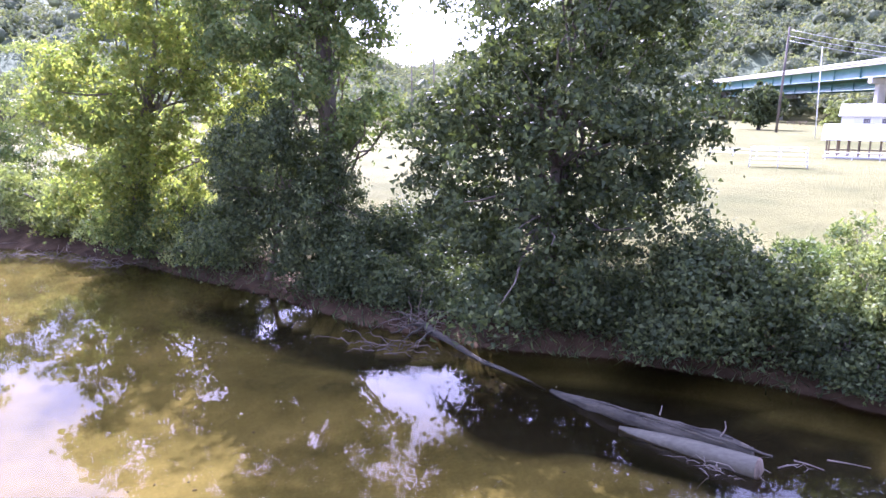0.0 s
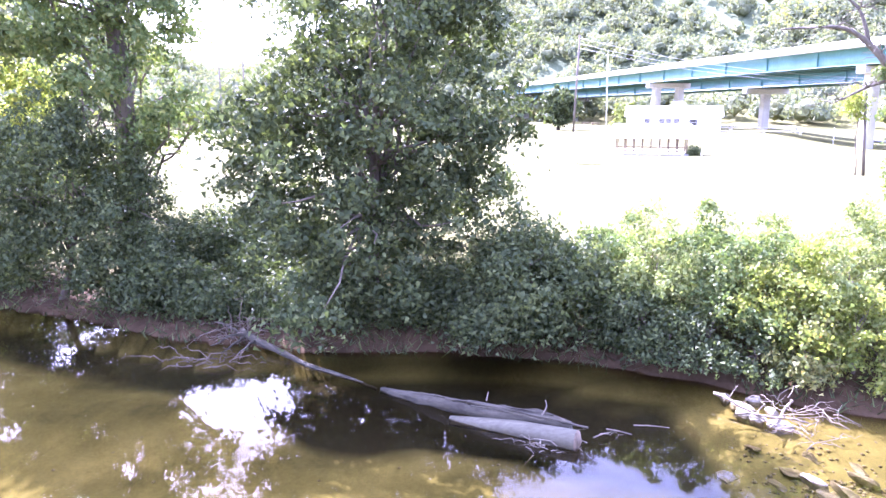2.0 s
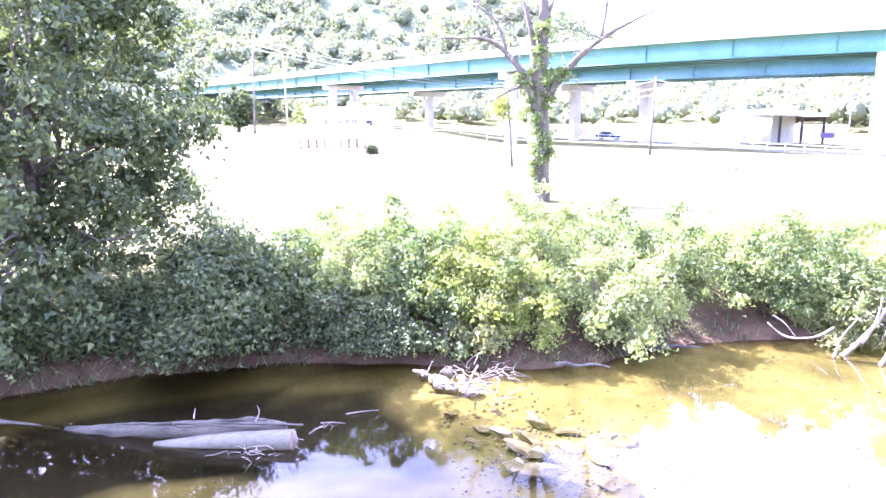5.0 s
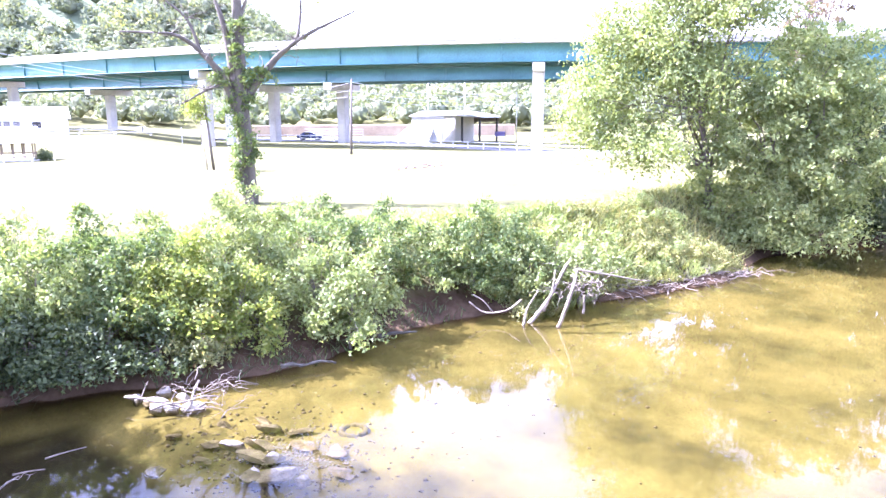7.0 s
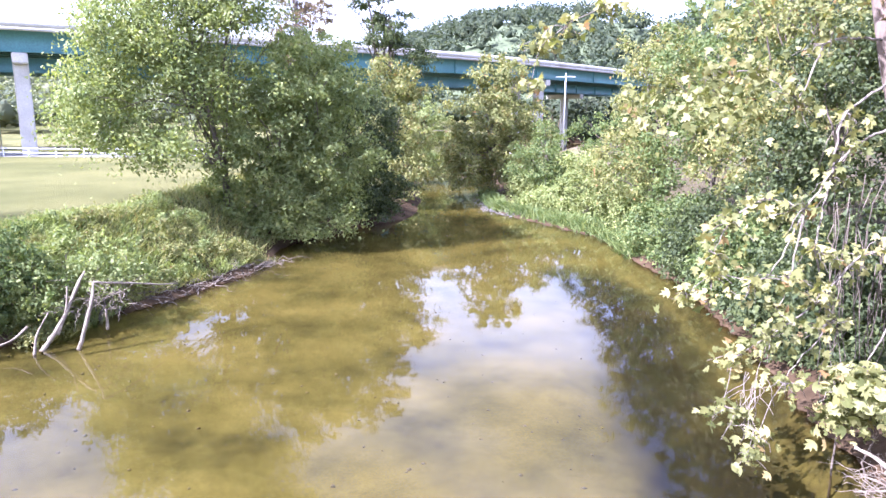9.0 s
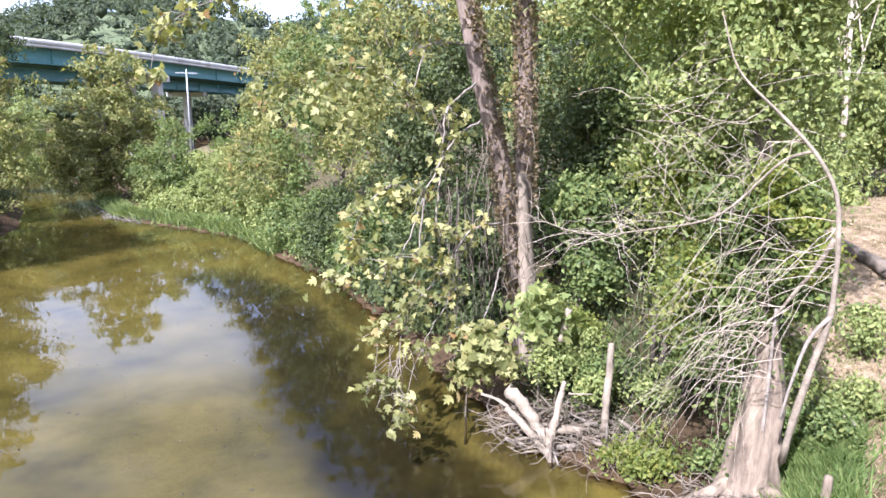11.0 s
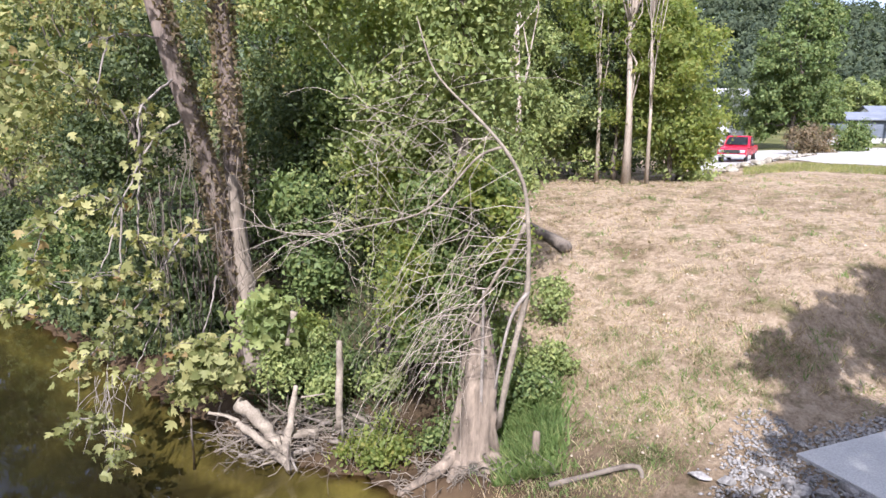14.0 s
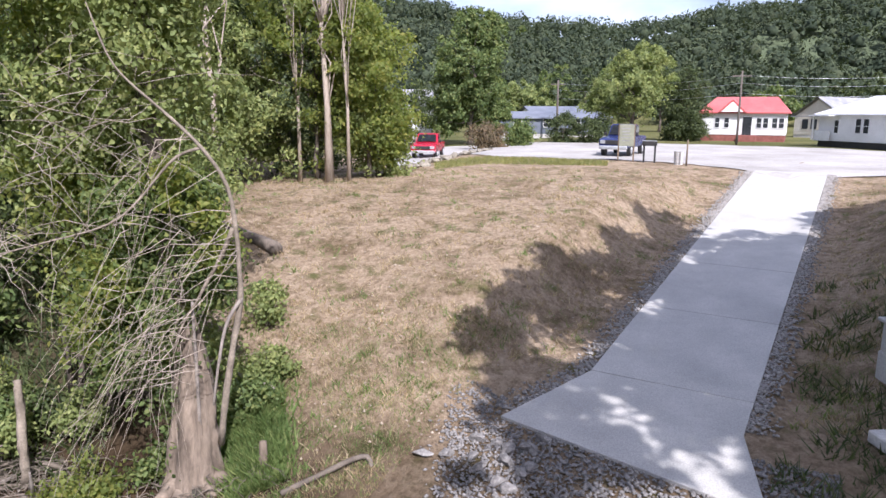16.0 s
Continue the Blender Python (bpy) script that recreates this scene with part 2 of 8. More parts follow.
def leaf_arrays(centers, size, rng, droop=0.35, lobed=False, up=0.5, toward=(0.0, 0.0, 1.0), folded=False):
    """One small blade at each centre: a pointed leaf, one folded along its rib, or a five-lobed one; toward: the way most of them face."""
    n = len(centers)
    d = rng.standard_normal((n, 3))
    d[:, 2] -= droop
    d /= np.linalg.norm(d, axis=1)[:, None]
    nrm = rng.standard_normal((n, 3)) + np.asarray(toward) * up * 2
    w = np.cross(d, nrm)
    w /= np.linalg.norm(w, axis=1)[:, None] + 1e-9
    nn = np.cross(w, d)
    s = size * (0.6 + 0.8 * rng.random(n))[:, None]
    if folded:
        v = np.stack((centers - d * s * 0.5, centers - d * s * 0.06 + w * s * 0.31 + nn * s * 0.1, centers + d * s * 0.6, centers - d * s * 0.06 - w * s * 0.31 + nn * s * 0.1), 1)
        k = 4 * np.arange(n)[:, None]
        return v.reshape(-1, 3), np.concatenate((k + np.array([[0, 1, 2]]), k + np.array([[0, 2, 3]])))
    if not lobed:
        v = np.stack((centers - d * s * 0.35 + w * s * 0.34, centers + d * s * 0.65, centers - d * s * 0.35 - w * s * 0.34), 1)
        return v.reshape(-1, 3), np.arange(3 * n).reshape(n, 3)
    prof = ((-0.45, 0.0), (-0.38, 0.3), (-0.08, 0.56), (-0.04, 0.2), (0.3, 0.36), (0.22, 0.14), (0.6, 0.0), (0.22, -0.14), (0.3, -0.36), (-0.04, -0.2), (-0.08, -0.56), (-0.38, -0.3))
    v = np.stack([centers + d * s * a + w * s * b + nn * s * 0.22 * abs(b) for a, b in prof], 1)
    k = len(prof)
    base = np.arange(n)[:, None] * k
    tri = np.concatenate([base + np.array([[0, i, i + 1]]) for i in range(1, k - 1)])
    return v.reshape(-1, 3), tri


def crown_points(blobs, count, rng, clump=0.5, fill=0.35):
    """Leaf places: bunches spread through ellipsoids (x, y, z, rx, ry, rz), thicker near the outside, with an uneven outline;
    also the middles of the bunches, and for each leaf the way out of its bunch."""
    blobs = np.asarray(blobs, float)
    vol = blobs[:, 3] * blobs[:, 4] * blobs[:, 5]
    vol = vol ** 0.75
    per = np.maximum(1, (count * vol / vol.sum()).astype(int))
    out, mids, way = [], [], []
    for (x, y, z, rx, ry, rz), m in zip(blobs, per):
        k = max(6, m // 95)
        d = rng.standard_normal((k, 3))
        d /= np.linalg.norm(d, axis=1)[:, None]
        r = (fill + (1 - fill) * rng.random(k) ** 0.45)
        r *= 0.86 + 0.22 * np.sin(d[:, 0] * 5 + x) * np.cos(d[:, 1] * 4 + d[:, 2] * 5 + y) + 0.12 * rng.standard_normal(k)
        c = np.array([x, y, z]) + d * r[:, None] * np.array([rx, ry, rz])
        mids.append(c)
        own = rng.integers(0, k, m)
        size = clump * (0.55 + 0.9 * rng.random(k))
        q = rng.standard_normal((m, 3)) * np.array([1.05, 1.05, 0.6])
        q[:, 2] -= 0.22 * (q[:, 0] ** 2 + q[:, 1] ** 2)
        out.append(c[own] + q * size[own][:, None] * 0.55)
        n = q / (np.linalg.norm(q, axis=1)[:, None] + 1e-6) + 0.7 * d[own] + np.array([0, 0, 0.45])
        way.append(n)
    return np.concatenate(out), np.concatenate(mids), np.concatenate(way)


def tree(name, base, blobs, count, mat, leaf, label, trunk=None, radius=0.25, bark=None, seed=1, clump=0.55, limbs=24, limb_r=0.28,
         category="tree", group="", fill=0.35, droop=0.35, lobed=False, low=None, folded=False):
    """A tree or shrub: a tapered trunk, limbs into the crown, and a crown of single leaves."""
    rng = np.random.default_rng(seed)
    bx, by, bz = base
    ob = empty_thing(name, base, label, category, group)
    o = np.array(base, float)
    count, leaf = (count, leaf) if lobed else (int(count * 1.1), leaf * 0.78)
    pts, mids, way = crown_points(blobs, count, rng, clump, fill)
    if low is not None:
        over = pts[:, 2] > low + 0.15 * rng.random(len(pts))
        pts, way = pts[over], way[over]
    v, f = leaf_arrays(pts - o, leaf, rng, droop, lobed, 0.75, way, folded)
    child("crown", mesh_np("crown", v, f, mat), ob)
    top = np.asarray(blobs, float)[:, :3].mean(0)
    if trunk is None:
        trunk = bend(base, top + np.array([0, 0, 0.2]), 0, 7, 0.06, rng)
    trunk = np.asarray(trunk, float)
    rr = np.linspace(radius, radius * 0.3, len(trunk))
    rr[0] *= 1.35
    bark = bark or BARK
    v, q, t = tube(trunk - o, rr, 10, 0.05, rng)
    child("trunk", mesh_np("trunk", v, [q, t], bark, True), ob)
    pick = mids[rng.permutation(len(mids))[:limbs]]
    tubes = []
    for m in pick:
        if low is not None and m[2] < low + 0.2:
            continue
        s = trunk[np.clip(int(len(trunk) * (0.35 + 0.5 * rng.random())), 0, len(trunk) - 1)]
        if s[2] > m[2] + 1.0:
            s = trunk[len(trunk) // 3]
        L = np.linalg.norm(m - s)
        tubes.append(tube(bend(s, m, 0.08 * L, 6, 0.035 * L, rng) - o, np.linspace(radius * limb_r, radius * 0.05, 6), 5))
    if tubes:
        v, f = join_tubes(tubes)
        child("branchwork", mesh_np("branchwork", v, f, bark, True), ob)
    return ob

# ---- ground, river ----
FIELD, LOT = 3.2, 4.7          # levels of the park across the river and of the gravel lot, over the water
LEFT_SHORE = np.array(((-10, 140), (8, 95), (23, 62), (29.6, 44), (30.2, 34), (29.2, 28.5), (27.2, 22.4), (25.4, 16.5), (23.0, 11), (22.0, 5), (22.4, 1.2), (21.7, -2.8), (20.5, -6.4), (18.5, -9.4),
                       (17.8, -12.7), (18.4, -16), (17.7, -19.2), (15.3, -24.8), (14.0, -27.4), (12.4, -32.5), (12.8, -36.4), (13.2, -40), (10.1, -47),
                       (7.0, -52.5), (7.6, -62), (10.2, -80), (12.8, -100), (8, -126), (-8, -170)), float)
RIGHT_SHORE = np.array(((-30, 140), (-14, 80), (-8, 50), (-10, 30), (-9.5, 15), (-8.5, 6), (-8.0, 0), (-8.6, -5), (-9.4, -8), (-9.2, -10.4), (-8.6, -12),
                        (-8.4, -14.8), (-8.2, -17.2), (-8.4, -22), (-8.4, -28), (-8.3, -32.5), (-7.2, -36.5), (-6.2, -44.8), (-2.0, -51.3),
                        (1.2, -57), (2.2, -63.5), (2.8, -75), (6.5, -92), (1, -120), (-18, -168)), float)


def seg_dist(p, line):
    """Distance from points to a polyline, and the side on which they lie (positive: to the left of its way)."""
    best = np.full(len(p), 1e9)
    side = np.zeros(len(p))
    for a, b in zip(line[:-1], line[1:]):
        ab = b - a
        t = np.clip(((p - a) @ ab) / (ab @ ab), 0, 1)
        q = p - (a + t[:, None] * ab)
        d = np.hypot(q[:, 0], q[:, 1])
        s = ab[0] * (p[:, 1] - a[1]) - ab[1] * (p[:, 0] - a[0])
        near = d < best
        best[near], side[near] = d[near], np.sign(s[near])
    return best, side


def smooth01(s):
    s = np.clip(s, 0, 1)
    return s * s * (3 - 2 * s)


def wave(x, y, k, seed=0.0):
    """Cheap smooth unevenness of about unit height."""
    return (np.sin(x * k + seed) * np.cos(y * k * 1.13 + 1.7 * seed) + 0.6 * np.sin(x * k * 1.9 - y * k * 1.4 + seed * 2.3)
            + 0.4 * np.cos(x * k * 3.1 + y * k * 2.7 - seed)) / 1.6


RAMP_FOOT, RAMP_WAY, RAMP_WIDTH, RAMP_RISE = np.array((-12.50, -0.54)), np.array((-0.9703, 0.2419)), 3.7, 0.110
RAMP_SIDE = np.array((-0.2419, -0.9703))


def ramp_z(u):
    return np.clip(1.29 + RAMP_RISE * u, 0.2, LOT)


CREST_B = (0, 38, 55, 62, 68, 74, 80, 88, 112, 118, 123, 127, 132, 145, 152, 160, 170, 175, 179, 185, 192, 215, 240, 252, 258, 262, 268, 273, 285, 310, 360)
CREST_E = (6, 9, 9, 6, 3.2, 4.2, 8, 10.5, 11, 9.2, 7.0, 4.8, 3.6, 3.0, 3.0, 4, 5.8, 7.4, 8.6, 8.2, 7.2, 8.5, 8.6, 8.1, 7.4, 6.8, 6.3, 7.0, 8.0, 8, 6)
HILL_B, HILL_D = (0, 60, 92, 120, 144, 180, 200, 250, 290, 360), (180, 200, 240, 210, 175, 190, 170, 190, 190, 180)


def height(x, y):
    """Height of the ground over the water."""
    x, y = np.atleast_1d(np.asarray(x, float)), np.atleast_1d(np.asarray(y, float))
    p = np.stack((x, y), 1)
    dl, sl = seg_dist(p, LEFT_SHORE)
    dr, sr = seg_dist(p, RIGHT_SHORE)
    r = np.hypot(x, y)
    bear = np.degrees(np.arctan2(x, y)) % 360
    left, right = sl > 0, sr < 0
    rough = wave(x, y, 0.9) * 0.09 + wave(x, y, 2.7, 2.0) * 0.04
    zl = FIELD * smooth01(dl / (6.0 + 5.0 * smooth01((y - 4) / 4))) + 0.25 * smooth01(dl / 0.8)
    zl = np.minimum(zl, FIELD + 0.0 * zl) + rough * np.clip(dl, 0, 1) * np.clip(9 - dl, 0.1, 1)
    zl = zl + 1.55 * smooth01((r - 90) / 32) * smooth01((118 - bear) / 8) * smooth01((bear - 78) / 8)
    slope = LOT * (1 - np.exp(-(dr / 9.0) ** 1.3))
    wood = 0.35 * smooth01(dr / 1.5) + 3.9 * smooth01((dr - 1) / 10)
    bar = 0.3 * smooth01(dr / 1.0) + 3.4 * smooth01((dr - 4) / 14)
    a = smooth01((-12 - y) / 8)
    zr = np.minimum(slope, LOT) * (1 - a) + wood * a
    a = smooth01((-36 - y) / 10)
    zr = zr * (1 - a) + bar * a
    u = (p - RAMP_FOOT) @ RAMP_WAY
    v = np.abs((p - RAMP_FOOT) @ RAMP_SIDE) - RAMP_WIDTH / 2
    cut = smooth01(1 - (v - 0.9) / 3.2) * (u < 40) * smooth01((u + 5) / 3)
    zr = zr + rough * np.clip(dr, 0, 1) * (1 - 0.9 * smooth01((r - 34) / 8))
    zr = zr * (1 - cut) + (ramp_z(u) - 0.07) * cut
    depth = np.minimum(dl, dr)
    # pool and run are cut deep enough to take the near-black bed colour
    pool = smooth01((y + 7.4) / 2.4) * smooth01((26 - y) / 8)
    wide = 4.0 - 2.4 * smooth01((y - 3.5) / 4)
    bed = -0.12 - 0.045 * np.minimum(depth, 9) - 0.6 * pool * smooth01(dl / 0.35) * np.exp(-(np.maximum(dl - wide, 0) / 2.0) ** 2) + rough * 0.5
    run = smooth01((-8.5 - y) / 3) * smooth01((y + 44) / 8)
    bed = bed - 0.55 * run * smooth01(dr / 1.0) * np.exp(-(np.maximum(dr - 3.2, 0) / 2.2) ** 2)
    bed = np.where((y < -7.4) & (y > -12) & (x > 10), -0.1 - 0.04 * depth + rough * 0.9, bed)
    z = np.where(left, zl, np.where(right, zr, bed))
    crest = np.interp(bear, CREST_B, CREST_E)
    d0 = np.interp(bear, HILL_B, HILL_D)
    d1 = d0 * 1.9
    top = EYE + d1 * np.tan(np.radians(crest)) - 7.0
    hill = np.maximum(top - 4, 0) * smooth01((r - d0) / (d1 - d0))
    hill *= 1 + 0.06 * wave(x, y, 0.03, 1.0)
    return z + np.maximum(hill, 0)


def lie(x, y):
    return float(height(x, y)[0])


# one sheet of ground, in rings that widen towards the horizon
RINGS = np.concatenate(([0.0], np.geomspace(3.0, 2600.0, 200)))
SPOKES = 460
ang = np.radians(np.arange(SPOKES) * 360 / SPOKES)
gx = (RINGS[:, None] * np.sin(ang)[None, :]).ravel()
gy = (RINGS[:, None] * np.cos(ang)[None, :]).ravel()
gz = height(gx, gy)
i = np.arange(len(RINGS) - 1)[:, None] * SPOKES
j = np.arange(SPOKES)[None, :]
k = (j + 1) % SPOKES
gf = np.stack((i + j, i + SPOKES + j, i + SPOKES + k, i + k), -1).reshape(-1, 4)[SPOKES:]


def ground_mat():
    """Mown park grass, worn and dry in patches; bare earth on the steep banks; silt and pebbles under water."""
    m, nt, b = shader("ground")
    geo = nt.nodes.new("ShaderNodeNewGeometry")
    sep = nt.nodes.new("ShaderNodeSeparateXYZ")
    nt.links.new(geo.outputs["Position"], sep.inputs[0])
    big = noise_node(nt, 0.12, 4)
    mid = noise_node(nt, 1.1, 6, 0.65)
    fine = noise_node(nt, 14.0, 5, 0.7)
    grass = ramp_node(nt, big, ((0.35, (0.094, 0.099, 0.036)), (0.65, (0.155, 0.149, 0.059))))
    clod = noise_node(nt, 4.0, 8, 0.75)
    dry = ramp_node(nt, clod, ((0.3, (0.14, 0.105, 0.066)), (0.48, (0.33, 0.25, 0.172)), (0.7, (0.475, 0.38, 0.277))))
    patch = ramp_node(nt, mid, ((0.3, (0, 0, 0)), (0.45, (1, 1, 1))))

    def step(value, lo, hi):
        mr = nt.nodes.new("ShaderNodeMapRange")
        mr.inputs["From Min"].default_value, mr.inputs["From Max"].default_value = lo, hi
        nt.links.new(value, mr.inputs["Value"])
        return mr.outputs[0]

    soil = noise_node(nt, 0.55, 5, 0.7)
    dry = mix_col(nt, 0.85, dry, ramp_node(nt, soil, ((0.36, (0.5, 0.46, 0.4)), (0.54, (1.0, 1.0, 1.0)))), "MULTIPLY")
    hillside = step(sep.outputs["X"], -56.0, -52.0)
    near_side = step(sep.outputs["X"], -8.0, -11.0)
    both = nt.nodes.new("ShaderNodeMath")
    both.operation = "MULTIPLY"
    nt.links.new(hillside, both.inputs[0])
    nt.links.new(near_side, both.inputs[1])
    east = both.outputs[0]
    edge = nt.nodes.new("ShaderNodeMath")
    edge.operation = "MULTIPLY_ADD"
    edge.inputs[1].default_value = -0.53
    nt.links.new(sep.outputs["X"], edge.inputs[0])
    nt.links.new(sep.outputs["Y"], edge.inputs[2])
    wooded = step(edge.outputs[0], -3.4, -4.8)
    litter = nt.nodes.new("ShaderNodeMath")
    litter.operation = "MULTIPLY"
    nt.links.new(east, litter.inputs[0])
    nt.links.new(wooded, litter.inputs[1])
    rightside = nt.nodes.new("ShaderNodeMath")
    rightside.operation = "MULTIPLY"
    nt.links.new(east, rightside.inputs[0])
    nt.links.new(patch, rightside.inputs[1])
    c = mix_col(nt, rightside.outputs[0], grass, dry)
    # leaf litter, its dark tone also carrying the shade under the thicket
    c = mix_col(nt, litter.outputs[0], c, ramp_node(nt, fine, ((0.3, (0.045, 0.038, 0.022)), (0.7, (0.12, 0.1, 0.06)))))
    c = mix_col(nt, 0.6, c, ramp_node(nt, fine, ((0.3, (0.6, 0.6, 0.55)), (0.7, (1.2, 1.2, 1.15)))), "MULTIPLY")
    earth = ramp_node(nt, mid, ((0.3, (0.032, 0.021, 0.012)), (0.7, (0.095, 0.064, 0.037))))
    nsep = nt.nodes.new("ShaderNodeSeparateXYZ")
    nt.links.new(geo.outputs["Normal"], nsep.inputs[0])
    c = mix_col(nt, step(sep.outputs["Z"], 1.5, 0.6), c, earth)
    silt = noise_node(nt, 0.3, 5, 0.6)
    bed = ramp_node(nt, silt, ((0.3, (0.088, 0.082, 0.038)), (0.44, (0.168, 0.152, 0.058)), (0.7, (0.285, 0.25, 0.1))))
    bed = mix_col(nt, 0.6, bed, ramp_node(nt, fine, ((0.3, (0.65, 0.65, 0.65)), (0.7, (1.2, 1.2, 1.2)))), "MULTIPLY")
    # near black where deep; bank shade and tree reflections are in this colour too
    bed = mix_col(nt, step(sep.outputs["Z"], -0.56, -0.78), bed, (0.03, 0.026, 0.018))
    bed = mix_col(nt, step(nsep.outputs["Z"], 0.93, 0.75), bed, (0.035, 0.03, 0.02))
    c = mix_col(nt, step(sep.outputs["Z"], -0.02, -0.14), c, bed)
    far = step(sep.outputs["Z"], 9.0, 14.0)
    # hill ground lightened to leaf tone, softening contrast as haze would
    c = mix_col(nt, far, c, (0.1, 0.125, 0.07))
    nt.links.new(c, b.inputs["Base Color"])
    b.inputs["Roughness"].default_value = 0.95
    b.inputs["Specular IOR Level"].default_value = 0.1
    bump(nt, b, clod, 1.0, 0.16)
    nt.links.new(step(sep.outputs["Z"], -0.05, 0.5), b.inputs["Normal"].links[0].from_node.inputs["Strength"])
    return m


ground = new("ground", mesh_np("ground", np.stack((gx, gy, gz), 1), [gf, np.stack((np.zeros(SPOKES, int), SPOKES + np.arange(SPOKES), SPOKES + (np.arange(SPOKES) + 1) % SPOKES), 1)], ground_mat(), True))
tagged(ground, "mown yellow-green park grass with bare earth river banks", "ground", kind="structure")


def water_mat():
    m, nt, b = shader("river_water")
    nt.nodes.remove(b)
    tr = nt.nodes.new("ShaderNodeBsdfTransparent")
    tr.inputs[0].default_value = (0.79, 0.75, 0.57, 1)
    gl = nt.nodes.new("ShaderNodeBsdfGlossy")
    gl.inputs["Roughness"].default_value = 0.012
    fr = nt.nodes.new("ShaderNodeFresnel")
    fr.inputs[0].default_value = 1.43
    n1 = noise_node(nt, 0.7, 3, 0.5)
    n2 = noise_node(nt, 3.0, 2, 0.5)
    add = nt.nodes.new("ShaderNodeMath")
    add.operation = "MULTIPLY_ADD"
    nt.links.new(n2, add.inputs[0])
    add.inputs[1].default_value = 0.12
    nt.links.new(n1, add.inputs[2])
    bp = nt.nodes.new("ShaderNodeBump")
    bp.inputs["Strength"].default_value, bp.inputs["Distance"].default_value = 0.085, 0.05
    nt.links.new(add.outputs[0], bp.inputs["Height"])
    nt.links.new(bp.outputs[0], gl.inputs["Normal"])
    nt.links.new(bp.outputs[0], fr.inputs["Normal"])
    mx = nt.nodes.new("ShaderNodeMixShader")
    nt.links.new(fr.outputs[0], mx.inputs[0])
    nt.links.new(tr.outputs[0], mx.inputs[1])
    nt.links.new(gl.outputs[0], mx.inputs[2])
    nt.links.new(mx.outputs[0], nt.nodes["Material Output"].inputs[0])
    return m


wx, wy = np.meshgrid(np.linspace(-45, 45, 37), np.linspace(-190, 170, 121), indexing="ij")
wv = np.stack((wx.ravel(), wy.ravel(), np.zeros(wx.size)), 1)
wi = (np.arange(36)[:, None] * 121 + np.arange(120)[None, :]).ravel()
water = new("water", mesh_np("water", wv, np.stack((wi, wi + 121, wi + 122, wi + 1), 1), water_mat(), True))
tagged(water, "still shallow olive-brown river water reflecting trees and sky", "water", kind="structure")

# ---- highway bridge ----
DECK = 16.3
BRIDGE_LINE = np.array([polar(b, d) for b, d in ((86, 360), (92, 243), (100, 168), (109, 126), (122.5, 98), (135.5, 88), (147, 86.5), (162, 95), (177, 113), (187, 146), (193, 190))])


def spline(pts, n):
    """A smooth line through points, in n even steps."""
    pts = np.asarray(pts, float)
    t = np.concatenate(([0], np.cumsum(np.linalg.norm(np.diff(pts, axis=0), axis=1))))
    m = np.gradient(pts, t, axis=0)
    s = np.linspace(0, t[-1], n)
    k = np.clip(np.searchsorted(t, s) - 1, 0, len(t) - 2)
    h = (t[k + 1] - t[k])[:, None]
    q = ((s - t[k])[:, None]) / h
    return ((2 * q ** 3 - 3 * q ** 2 + 1) * pts[k] + (q ** 3 - 2 * q ** 2 + q) * h * m[k]
            + (-2 * q ** 3 + 3 * q ** 2) * pts[k + 1] + (q ** 3 - q ** 2) * h * m[k + 1])


def sweep(line, profile, closed=True):
    """A profile of (offset to the right, height) drawn along a plan line."""
    line = np.asarray(line, float)
    tan = np.gradient(line, axis=0)
    tan /= np.linalg.norm(tan, axis=1)[:, None]
    nrm = np.stack((tan[:, 1], -tan[:, 0]), 1)
    pr = np.asarray(profile, float)
    n, k = len(line), len(pr)
    v = np.concatenate((line[:, None, :] + nrm[:, None, :] * pr[None, :, :1], np.broadcast_to(pr[None, :, 1:], (n, k, 1))), 2).reshape(-1, 3)
    i = np.arange(n - 1)[:, None] * k
    j = np.arange(k)[None, :]
    q = np.stack((i + j, i + (j + 1) % k, i + k + (j + 1) % k, i + k + j), -1).reshape(-1, 4)
    caps = np.array([np.arange(k)[::-1], (n - 1) * k + np.arange(k)])
    return v, [q, caps]


def rect(o, z, w, h):
    return ((o - w / 2, z), (o + w / 2, z), (o + w / 2, z + h), (o - w / 2, z + h))


bline = spline(BRIDGE_LINE, 90)


